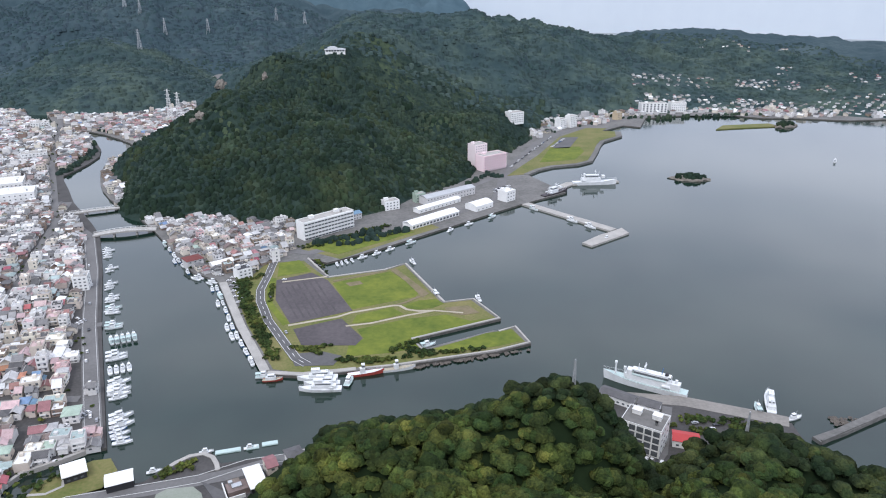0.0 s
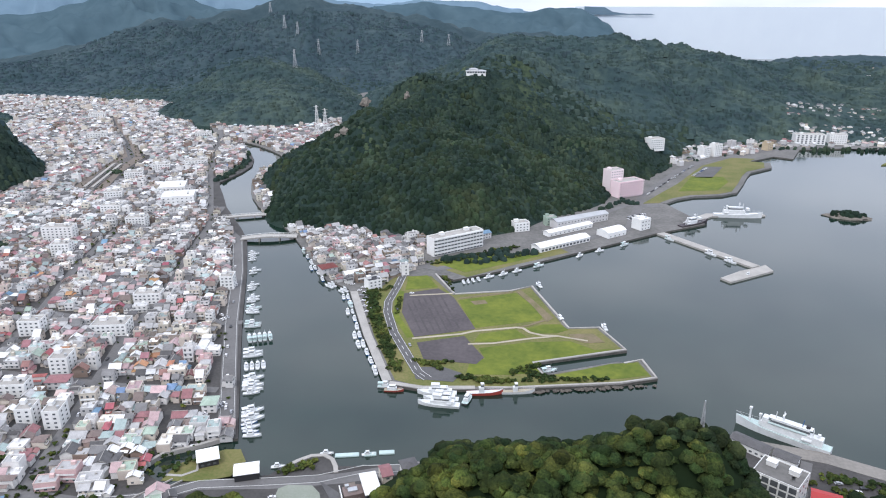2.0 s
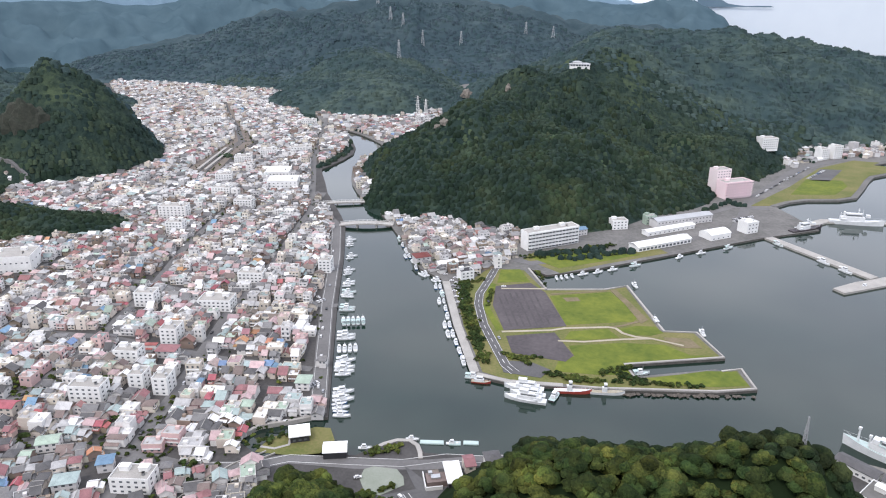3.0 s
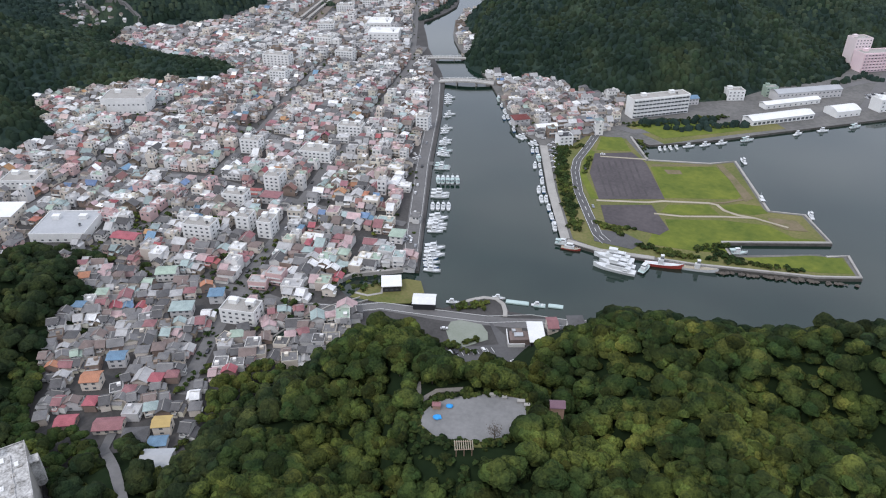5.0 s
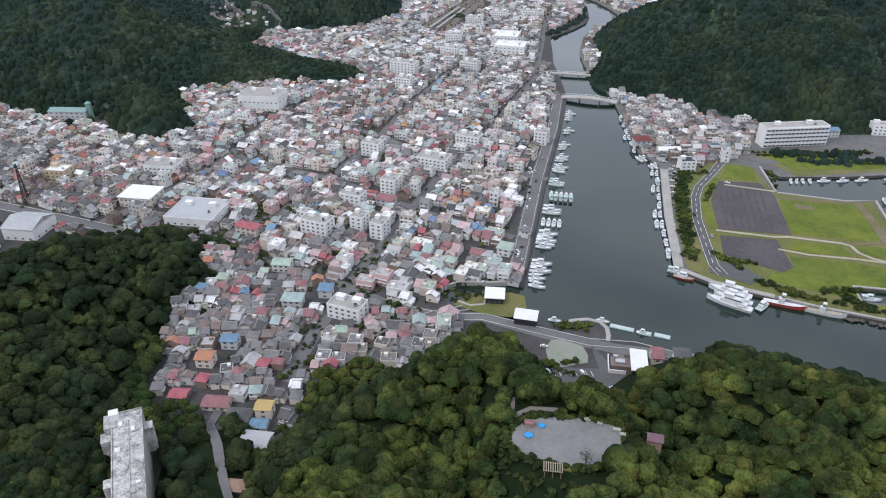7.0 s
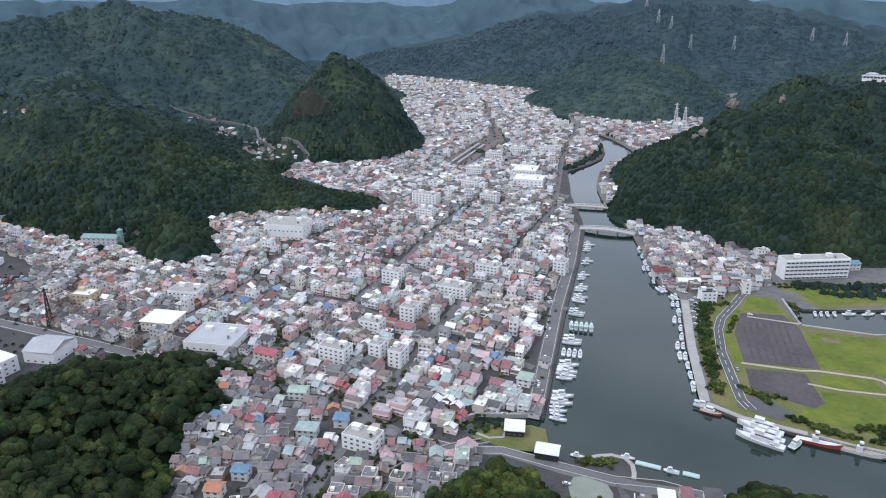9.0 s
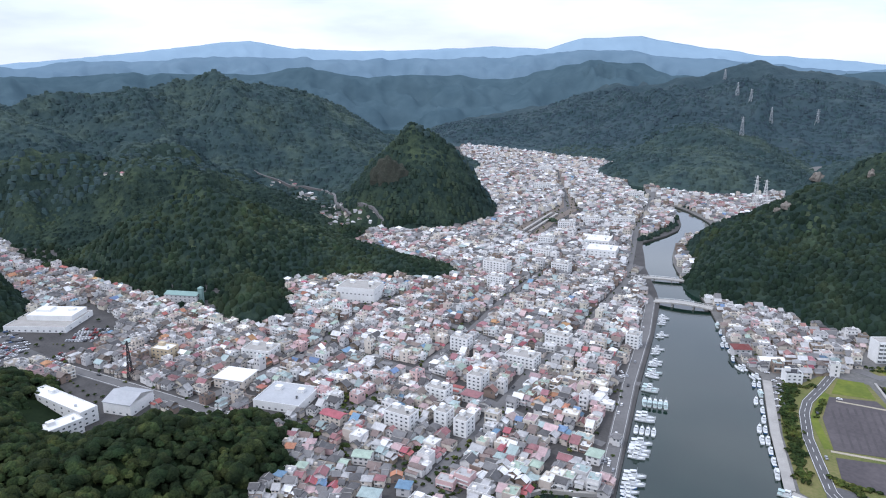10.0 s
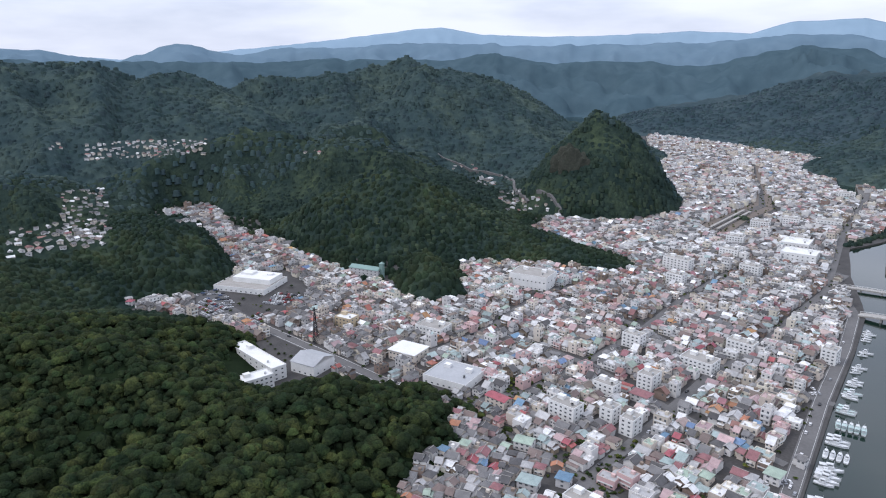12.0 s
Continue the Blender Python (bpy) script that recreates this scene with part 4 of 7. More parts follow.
block("workshop", "boatyard workshop with a maroon hipped roof", "building", -232, 602, 40, 15, 13, 2, G_, M["maroon_roof"], "hip")
block("boatyard_shed", "low white boatyard shed", "building", -205, 600, 40, 20, 9, 1, W_, W_, "gable", sh=4)
block("blue_shed", "shed with a bright blue sheet roof", "building", -100, 735, 44, 16, 10, 2, G_, ROOFS[8], "gable")
block("apartment_house", "white three-storey harbour house", "building", -62, 772, 30, 18, 12, 3, W_, LIGHT)
block("apartment_house", "pale green three-storey house", "building", -30, 800, 30, 13, 9, 3, ROOFS[10], LIGHT)
pk = block("hotel", "pink seaside hotel with stepped balconies", "hotel", 64, 953, 38, 40, 18, 6, M["pink_wall"], LIGHT, sh=3.5, bays=9)
for k in range(6):
    mb = MB()
    mb.box(0, -10, 3.1 + 3.5 * k - 0.3, 41, 2.0, 0.25)
    mb.box(0, -11, 3.1 + 3.5 * k - 0.05, 41, 0.14, 1.5)
    part("balcony", mb, pk, "", [M["pink_wall"]])
block("hotel", "pale pink hotel tower behind a lower one", "hotel", 46, 968, 38, 22, 16, 9, M["pale_pink"], LIGHT, sh=3.5, bays=5)
for x, y, w, d, st, t_ in ((116, 1172, 26, 18, 5, 30), (204, 1234, 16, 14, 5, 40), (224, 1246, 18, 13, 6, 40), (322, 1316, 14, 12, 4, 40), (408, 1388, 52, 20, 5, 5), (458, 1398, 30, 18, 5, 5)):
    z_ = max(QUAY_Z, float(hills(np.array([x]), np.array([y]))[0]))
    block("hotel", "white seaside hotel block among trees" if st != 4 else "ochre seaside lodging house", "hotel", x, y, t_, w, d, st, W_ if st != 4 else M["yellow_wall"], LIGHT, z=z_, big=w > 40)
# point below the castle hill
of = block("office_block", "four-storey white concrete office with deep window bays", "building", 113, 335, -32, 23, 18, 4, W_, M["harbour_ground"], sh=4.2, big=True, bays=5, huts=2)
for o in of.children:
    if o.name.startswith("window") and abs(o.location.y + 9) < 0.01:
        o.scale = (1.22, 1.5, 1.38)
for k in range(6):
    mb = MB()
    mb.box(-11.6 + 4.6 * k, -9.4, -2, 0.7, 0.9, 18.8)
    part("pier", mb, of, "", [W_])
block("shed", "small shed with a bright red metal roof", "shed", 137, 335, -16, 14, 10, 1, W_, M["red_roof"], "gable", sh=4.5)
block("shed", "wharf shed with a dark grey roof", "shed", 109, 379, -36, 22, 9, 1, W_, ROOFS[1], "gable", sh=4.5)
block("shed", "small dark-roofed wharf shed", "shed", 126, 370, -30, 13, 8, 1, W_, ROOFS[1], "gable", sh=4)
# park corner by the canal
block("pavilion", "white pavilion with a flat overhanging roof", "pavilion", -197, 307, 32, 11, 11, 1, M["dark"], W_, "slab", sh=4.2, huts=0, bays=3)
block("boathouse", "black-walled boathouse with a white roof", "boathouse", -169.5, 299.5, 24, 13, 10, 1, M["dark"], W_, "gable", sh=4.5, bays=0, sides=False)
vc = block("visitor_centre", "white-roofed visitor centre with a dark front", "building", -98, 298, 28, 7.5, 17, 2, M["dark"], W_, "slab", sh=3.2, huts=0, bays=2)
mb = MB()
mb.box(-9, 1, 0, 11, 8, 3.6)
mb.box(-10, 6, 0, 6, 5, 2.8)
part("annex", mb, vc, "dark annex with a brown roof terrace", [ROOFS[3]])
mb = MB()
mb.box(-15.5, 2, 0, 0.5, 13, 2.4)
mb.box(-11, -5, 0, 9, 0.5, 2.4)
part("screen_wall", mb, vc, "white screen wall round the court", [W_])
mb = MB()
mb.box(-9.5, 1, 3.6, 5, 3.2, 0.9)
mb.box(-12, 4, 3.6, 2, 2, 1.6)
part("roof_plant", mb, vc, "pale roof plant", [M["steel"]])
block("house", "small house with a dull red roof", "house", -93, 310, 30, 5.5, 10, 2, WALLS[1], ROOFS[4], "gable")
block("house", "small house with a dark blue-grey roof", "house", -80.5, 313, 30, 8, 9, 2, W_, ROOFS[1], "hip", z=5.5)
block("shed", "wide shed with a grey sheet roof", "shed", -214, 135, 30, 13, 10, 1, G_, PALE, "gable", z=5, sh=4)
block("workshop", "long brown-roofed house beside the hill road", "house", -196, 111, 32, 19, 6, 1, ROOFS[3], M["wood"], "gable", z=9, sh=3.4)
M["ochre_roof"] = material("ochre_roof_sheets", (0.50, 0.36, 0.14), (0.40, 0.29, 0.12), 0.3, 0.7, fine=2.0)
for x, y, w, d, st, wi, roof_m, form, word in ((-230, 153, 8, 7, 2, 1, M["ochre_roof"], "gable", "gabled ochre roof"), (-225, 145, 8, 6, 1, 2, ROOFS[8], "gable", "gabled blue roof"), (-237, 142, 11, 10, 1, 2, ROOFS[1], "hip", "hipped dark grey roof"), (-274, 134, 9, 7, 1, 5, ROOFS[6], "gable", "gabled bright red roof"), (-254, 142, 13, 8, 1, 1, ROOFS[4], "gable", "gabled dull red roof"),
                                             (-286, 159, 9, 8, 2, 1, ROOFS[9], "gable", "gabled orange roof"), (-291, 226, 12, 9, 2, 2, ROOFS[7], "hip", "hipped pale teal roof"), (-328, 250, 12, 9, 2, 0, ROOFS[10], "gable", "gabled pale green roof"), (-223, 358, 9, 10, 2, 0, ROOFS[10], "hip", "hipped pale green roof"), (-283, 246, 8, 8, 2, 2, ROOFS[8], "hip", "hipped blue roof"), (-288, 177, 9, 7, 2, 2, ROOFS[8], "gable", "gabled blue roof"), (-386, 269, 18, 9, 2, 1, ROOFS[6], "gable", "gabled bright red roof"), (-338, 364, 14, 10, 2, 2, ROOFS[4], "hip", "hipped dull red roof")):
    block("house", f"{WALL_WORDS[wi]} {('', 'one', 'two')[st]}-storey house with a {word}", "house", x, y, 16 + (17 if y < 262 else 0), w, d, st, WALLS[wi], roof_m, form, sh=2.9, huts=0)
SPECIAL += [(-210, 281, 7), (-218, 268, 7), (-224, 252, 7), (-227, 236, 7)]

# ---- houses ----
OLD_POLY = [d_[1] for d_ in DISTRICTS if d_[0] == "old"][0]
HOUSES = []
FAR_WALL_ODDS = [0.26, 0.19, 0.22, 0.17, 0.05, 0.11]
OLD_WALL_ODDS = [0.20, 0.19, 0.22, 0.18, 0.05, 0.16]
OLD_ODDS = [0.27, 0.23, 0.09, 0.14, 0.08, 0.05, 0.03, 0.045, 0.02, 0.015, 0.01, 0.02]
FAR_ODDS = [0.28, 0.15, 0.24, 0.08, 0.05, 0.05, 0.0, 0.03, 0.005, 0.0, 0.0, 0.115]
for nm, poly, lw, ld, turn in DISTRICTS:
    xs, ys = lots(poly, lw, ld, turn, nm if nm in ("town", "old") else "")
    zs = hills(xs, ys)
    for x, y, z in zip(xs, ys, zs):
        if z > (9 if nm == "old" else 4) and nm != "east_shore" and nm != "tongue" or z > 30:
            continue
        if near_special(x, y):
            continue
        HOUSES.append((x, y, max(QUAY_Z, z - 0.3), turn + rng.choice([0, 0, math.pi / 2, -math.pi / 2, math.pi]) + rng.normal(0, 0.05 if nm != 'old' else 0.14)))
for az, d_az, el, d_el, count in HAMLETS:
    placed = []
    count = int(count * 1.25)
    for k in range(count * 3):
        if len(placed) >= count:
            break
        x, y, z = on_ground(az + rng.uniform(-d_az, d_az), el + rng.uniform(-d_el, d_el))
        if all((x - p) ** 2 + (y - q) ** 2 > 62 for p, q in placed) and not any(inside([x], [y], p_)[0] for _, p_, *_r in DISTRICTS) and not near_special(x, y):
            placed.append((x, y))
            HOUSES.append((x, y, max(QUAY_Z, z - 1.6), rng.uniform(-0.4, 0.4) + rng.choice([0.3, 1.87, 1.1])))
HOUSES.sort(key=lambda q: q[0] ** 2 + q[1] ** 2)
NEAR_COUNT = 300
FORM_WORDS = {"gable": "gabled", "hip": "hipped", "flat": "flat"}
win_mb = MB()
win_mb.box(0, 0, 0, 1.7, 0.12, 1.25)
WIN_MESH = win_mb.mesh("window", [M["glass"]])
cache = {}


def house_thing(x, y, z, rot, k, wi, ri, size):
    w, d, st, form, style, wall, roof, trim, cap, wins = SHAPES[k]
    if (k, wi, ri) not in cache:
        cache[(k, wi, ri)] = (wall.mesh("wall", [WALLS[wi]]), roof.mesh("roof", [ROOFS[ri]]), trim.mesh("balcony", [M["white"]]), cap.mesh("ridge_cap", [M["concrete"]]))
    a, b, c, e = cache[(k, wi, ri)]
    kind = ("one-storey", "two-storey", "three-storey")[st - 1]
    ob = thing("house", f"{kind} house with {WALL_WORDS[wi]} walls and {FORM_WORDS[form]} {ROOF_WORDS[ri]} roof", "house", "houses of the old quarter", m=Matrix.LocRotScale((x, y, z), Euler((0, 0, rot)), (size,) * 3))
    part("wall", a, ob)
    part("roof", b, ob)
    if trim.v:
        part("balcony", c, ob)
    if cap.v:
        part("ridge_cap" if form != "flat" else "roof_tank", e, ob)
    for px, py, pz, side in wins[:4]:
        o = part("window", WIN_MESH, ob)
        o.matrix_local = pose(px, py, pz, 0, 0, 90 * side)


town_mb = {}
for n_, (x, y, z, rot) in enumerate(HOUSES):
    k = rng.choice(len(SHAPES), p=SHAPE_ODDS)
    if x > -420 and y < 262:
        k = rng.choice([0, 1, 3, 3, 5, 5, 7, 9, 9, 9, 4])
    elif z > 4:
        k = rng.choice([0, 2, 5, 5, 9])
    r_ = math.hypot(x, y)
    wi = rng.choice(len(WALLS), p=FAR_WALL_ODDS if y > 430 else WALL_ODDS if y > 262 else OLD_WALL_ODDS)
    form = SHAPES[k][3]
    if form == "flat":
        ri = rng.choice([2, 0, 0, 11, 1, 7, 5, 3, 2, 11]) if y > 430 else rng.choice([2, 2, 11, 11, 11, 7, 5, 10]) if y > 262 else rng.choice([0, 1, 2, 0])
    else:
        ri = rng.choice(len(ROOFS), p=FAR_ODDS if y > 640 else ROOF_ODDS if y > 262 or x > -200 else OLD_ODDS)
    if n_ < NEAR_COUNT:
        house_thing(x, y, z, rot, k, wi, ri, rng.uniform(0.70, 0.87) if y < 262 else rng.uniform(0.78, 0.95))
        continue
    key = "houses_riverside" if r_ < 620 else "houses_middle_town" if r_ < 950 else "houses_valley"
    upland = z > 4 and r_ > 700 and not inside([x], [y], DISTRICTS[-2][1])[0]
    if upland:
        wi, ri = rng.choice([0, 0, 1, 1, 2, 3]), rng.choice([0, 2, 2, 11, 0, 3, 1, 4])
    mb = town_mb.setdefault(key, MB())
    w, d, st, form, style, wall, roof, trim, cap, wins = SHAPES[k] if r_ < 900 and not upland else PLAIN[k]
    c, s = math.cos(rot), math.sin(rot)
    sc = rng.uniform(0.85, 1.12) * (0.74 if upland else 0.84 if r_ < 900 else 0.95)
    hz = rng.uniform(0.78, 1.02) * (1.35 if form == "flat" and rng.random() < 0.35 else 1.0)

    if upland:
        hz *= 0.72
        z -= 1.2

    def put(vs):
        return [(x + (p * c - q * s) * sc, y + (p * s + q * c) * sc, z + t * hz) for p, q, t in vs]
    mb.add(put(wall.v), wall.f, wi)
    mb.add(put(roof.v), roof.f, len(WALLS) + ri)
    mb.add(put(trim.v), trim.f, TRIM_I)
    mb.add(put(cap.v), cap.f, CONC_I)
    if r_ < 1100:
        for px, py, pz, side in wins:
            e = (0.85, 0.06) if side == 0 else (0.06, 0.85)
            v8 = [(px + a_ * e[0], py + b_ * e[1], pz + t_) for t_ in (0, 1.25) for a_, b_ in ((-1, -1), (1, -1), (1, 1), (-1, 1))]
            mb.add(put(v8), [(4, 5, 6, 7), (0, 1, 5, 4), (1, 2, 6, 5), (2, 3, 7, 6), (3, 0, 4, 7)], GLASS_I)
for key, mb in town_mb.items():
    tagged(new(key, mb.mesh(key, HOUSE_MATS)), "densely packed houses with grey, red and white roofs", "houses", kind="stuff")

# ---- woods ----
def lump(sub, seed, squash, rough):
    """A lumpy crown shell as arrays of vertices and triangles, unit radius, open below."""
    bm = bmesh.new()
    bmesh.ops.create_icosphere(bm, subdivisions=sub, radius=1.0)
    off = Vector((seed * 7.3, seed * 3.1, 0))
    for v in bm.verts:
        n_ = noise.noise(v.co * 1.7 + off) * rough + noise.noise(v.co * 4.1 + off) * rough * 0.5
        v.co *= 1 + n_
        v.co.z *= squash
    bmesh.ops.delete(bm, geom=[v for v in bm.verts if v.co.z < -0.42 * squash], context="VERTS")
    bm.verts.index_update()
    V = np.array([v.co[:] for v in bm.verts])
    F = np.array([[v.index for v in f.verts] for f in bm.faces])
    bm.free()
    return V, F


def dome(seed, n, rings, rough):
    """A crown seen from outside only: a low uneven dome of unit radius with a soft skirt."""
    g = np.random.default_rng(seed)
    V = [(0.1 * g.normal(), 0.1 * g.normal(), 1.0 + rough * 0.3 * g.normal())]
    for r in range(rings):
        t = (r + 1) / rings
        for k in range(n):
            a = 6.283 * (k + 0.5 * (r % 2)) / n
            q = math.sin(t * 1.45) * (1 + rough * g.uniform(-0.5, 0.5))
            V.append((q * math.cos(a), q * math.sin(a), math.cos(t * 1.45) * (1 + rough * g.uniform(-0.6, 0.6)) - (0.95 if r == rings - 1 else 0)))
    F = [(0, 1 + k, 1 + (k + 1) % n) for k in range(n)]
    for r in range(rings - 1):
        a, b = 1 + r * n, 1 + (r + 1) * n
        for k in range(n):
            k2 = (k + 1) % n
            F += [(a + k, b + k, b + k2), (a + k, b + k2, a + k2)]
    return np.array(V), np.array(F)


def leafy(sub, seed):
    """A billowing mass of leaves as arrays of vertices and triangles, unit radius, open below."""
    bm = bmesh.new()
    bmesh.ops.create_icosphere(bm, subdivisions=sub, radius=1.0)
    off = Vector((seed * 5.7, seed * 2.3, seed * 1.1))
    for v in bm.verts:
        d = v.co.copy()
        k = 0.18 * (1 - 2.6 * abs(noise.noise(d * 1.6 + off))) + 0.20 * (1 - 2.6 * abs(noise.noise(d * 3.4 + off))) + 0.13 * (1 - 2.6 * abs(noise.noise(d * 7.0 + off)))
        v.co *= 1 + k
        v.co.z *= 0.85
    bmesh.ops.delete(bm, geom=[v for v in bm.verts if v.co.z < -0.45], context="VERTS")
    bm.verts.index_update()
    V = np.array([v.co[:] for v in bm.verts])
    F = np.array([[v.index for v in f.verts] for f in bm.faces])
    bm.free()
    return V, F


def tree_template(seed, lobes, tufts, sub):
    """Crown of overlapping leafy lobes with loose leaf tufts, about 1 m radius and 1.6 m high from its foot."""
    g = np.random.default_rng(seed)
    Vs, Fs, n_ = [], [], 0
    centres = []
    for k in range(lobes):
        t = k * 2.399 + g.uniform(-0.4, 0.4)
        rr = 0.54 * math.sqrt((k + 0.2) / lobes)
        cz = 0.78 + 0.36 * (1 - rr / 0.54) + g.uniform(-0.12, 0.12)
        size = g.uniform(0.40, 0.56) * (4 / lobes) ** 0.25
        V, F = leafy(sub, seed * 10 + k)
        V = V * size + np.array([rr * math.cos(t), rr * math.sin(t), cz])
        Vs.append(V)
        Fs.append(F + n_)
        n_ += len(V)
        centres.append((rr * math.cos(t), rr * math.sin(t), cz, size))
    for k in range(tufts):
        cx, cy, cz, size = centres[g.integers(len(centres))]
        d = g.normal(size=3)
        d[2] = abs(d[2]) * 0.9 - 0.15
        d /= np.linalg.norm(d)
        p = np.array([cx, cy, cz]) + d * size * np.array([1, 1, 0.8]) * g.uniform(0.92, 1.14)
        e = np.cross(d, g.normal(size=3))
        e /= np.linalg.norm(e)
        q = np.cross(d, e) + d * g.uniform(-0.3, 0.5)
        s = g.uniform(0.045, 0.10)
        Vs.append(np.array([p - e * s, p + e * s, p + q * s * 1.6]))
        Fs.append(np.array([[n_, n_ + 1, n_ + 2]]))
        n_ += 3
    return np.concatenate(Vs), np.concatenate(Fs)


def scatter(name, templates, pts, sizes, mat, label, tall=(0.85, 1.2), sink=0.0):
    """Joins one template for each point into one mesh."""
    g = np.random.default_rng(len(pts))
    which = g.integers(len(templates), size=len(pts))
    Vs, Fs, o = [], [], 0
    for k, (V, F) in enumerate(templates):
        p = pts[which == k]
        if not len(p):
            continue
        s = sizes[which == k]
        a = g.uniform(0, 6.283, len(p))
        c, n_ = np.cos(a)[:, None], np.sin(a)[:, None]
        X = (V[:, 0] * c - V[:, 1] * n_) * s[:, None] + p[:, 0:1]
        Y = (V[:, 0] * n_ + V[:, 1] * c) * s[:, None] + p[:, 1:2]
        Z = V[:, 2][None] * (s * g.uniform(*tall, len(p)))[:, None] + p[:, 2:3] - sink * s[:, None]
        Vs.append(np.stack([X, Y, Z], -1).reshape(-1, 3))
        Fs.append((F[None] + (np.arange(len(p)) * len(V))[:, None, None] + o).reshape(-1, 3))
        o += len(p) * len(V)
    return tagged(new(name, np_mesh(name, np.concatenate(Vs), np.concatenate(Fs), [mat], None, True)), label, "trees", kind="stuff")


HOUSE_XY = np.array([(h[0], h[1]) for h in HOUSES])
WOOD_CLEAR = [
    [(-100, 326), (-87, 343), (-53, 340), (-56, 320), (-66, 300), (-80, 282), (-92, 280)],
    [(-68, 201), (-53, 204), (-50, 219), (-66, 217)],
    [(-150, 258), (-130, 243), (-104, 246), (-88, 262), (-82, 300), (-100, 320), (-154, 300)],
    [(-252, 144), (-222, 128), (-186, 108), (-168, 98), (-164, 84), (-188, 92), (-222, 110), (-248, 126), (-262, 136)],
    [(-222, 128), (-206, 126), (-184, 104), (-188, 101), (-204, 112), (-200, 128), (-208, 160), (-220, 160)],
    [(-108, 168), (-109, 186), (-115, 188), (-121, 206), (-114, 200), (-106, 202), (-95, 206), (-74, 213), (-62, 201), (-63, 190), (-66, 174), (-73, 160), (-84, 156), (-97, 160)],
    [(86, 320), (106, 300), (130, 308), (148, 322), (172, 348), (205, 352), (205, 362), (120, 392), (75, 380)],
    [(-562, 114), (-505, 95), (-480, 128), (-500, 175), (-572, 158)],
    [(-199, 80), (-210, 59), (-269, 94), (-258, 112)],
]


def wood_points(spacing, r0, r1, a0, a1, low):
    """Jittered places on the wooded slopes between two distances."""
    k = int(2 * r1 / spacing) + 1
    gx, gy = np.meshgrid((np.arange(k) - k / 2) * spacing, (np.arange(k) - k / 2) * spacing)
    x = (gx + rng.uniform(-0.62, 0.62, gx.shape) * spacing).ravel()
    y = (gy + rng.uniform(-0.62, 0.62, gy.shape) * spacing).ravel()
    r = np.hypot(x, y)
    az = np.degrees(np.arctan2(-x, y))
    ok = (r >= r0) & (r < r1) & (az > a0) & (az < a1)
    x, y = x[ok], y[ok]
    z = hills(x, y)
    ok = z > low
    x, y, z = x[ok], y[ok], z[ok]
    ok = np.ones(len(x), bool)
    for cl in WOOD_CLEAR:
        ok &= ~inside(x, y, cl)
    x, y, z = x[ok], y[ok], z[ok]
    # keep the crowns off the houses
    keep = np.ones(len(x), bool)
    for i in range(0, len(x), 2000):
        dx = x[i:i + 2000, None] - HOUSE_XY[None, :, 0]
        dy = y[i:i + 2000, None] - HOUSE_XY[None, :, 1]
        keep[i:i + 2000] = (dx * dx + dy * dy).min(1) > 52
    return np.stack([x[keep], y[keep], z[keep]], -1)


near_t = [tree_template(s, 6, 620, 3) for s in range(5)]
rest_t = [tree_template(s + 10, 5, 230, 2) for s in range(5)]
bush_t = [tree_template(s + 40, 4, 24, 1) for s in range(4)]
light_t = [tree_template(s + 20, 4, 60, 2) for s in range(5)]
mid_t = [dome(s + 40, 7, 3, 0.42) for s in range(8)]
far_t = [dome(s + 60, 6, 2, 0.40) for s in range(8)]

# the castle hill and the spur: single trees
pts = wood_points(6.1, 138, 300, -41, 80, 3.0)
sizes = 3.9 + 3.4 * rng.random(len(pts)) ** 1.5
order = np.argsort(np.hypot(pts[:, 0] + 85, pts[:, 1] - 190))
pts, sizes = pts[order], sizes[order]
single = min(250, len(pts))
CROWNS = []
for V, F in near_t:
    CROWNS.append(np_mesh("crown", V, F, [M["leaf"]], None, True))
tr = MB()
tr.tube((0, 0, -0.5), (0.02, 0, 0.5), 0.075, 0.05, 7)
tr.tube((0.02, 0, 0.5), (0.0, 0.05, 0.95), 0.05, 0.03, 6)
for a_ in (0.3, 1.9, 3.3, 4.8):
    tr.tube((0.02, 0, 0.45), (0.38 * math.cos(a_), 0.38 * math.sin(a_), 0.85), 0.035, 0.015, 5)
TRUNK = tr.mesh("trunk", [M["bark"]])
for i in range(single):
    x, y, z = pts[i]
    s = sizes[i]
    ob = thing("tree", "broad-leaved evergreen tree with a dense rounded crown", "tree", "trees of the castle hill", m=Matrix.LocRotScale((x, y, z), Euler((0, 0, rng.uniform(0, 6.28))), (s, s, s * rng.uniform(0.85, 1.2))))
    part("trunk", TRUNK, ob)
    part("crown", CROWNS[i % 5], ob)
# the slope right under the lookout carries low growth only
tall = (np.hypot(pts[:, 0], pts[:, 1]) > 158) & ((pts[:, 0] < 30) | (np.hypot(pts[:, 0], pts[:, 1]) > 212)) & (np.arange(len(pts)) >= single)
# crowns west of x = -175 take the darker leaf colours
west = tall & (pts[:, 0] < -175)
tall &= ~west
scatter("western_slope_trees", rest_t, pts[west], sizes[west], M["dark_leaf"], "dark broad-leaved trees on the western slope", (0.85, 1.2), 0.25)
scatter("castle_hill_trees", rest_t, pts[tall], sizes[tall], M["leaf"], "dense broad-leaved evergreen trees on a steep hill", (0.85, 1.2), 0.25)
scatter("understorey", mid_t, pts + np.array([3.0, 3.0, 0]), 0.8 * sizes, M["leaf"], "lower trees filling the wooded hill", (0.5, 0.75), 0.0)
pts = wood_points(7.4, 300, 640, -44, 100, 3.0)
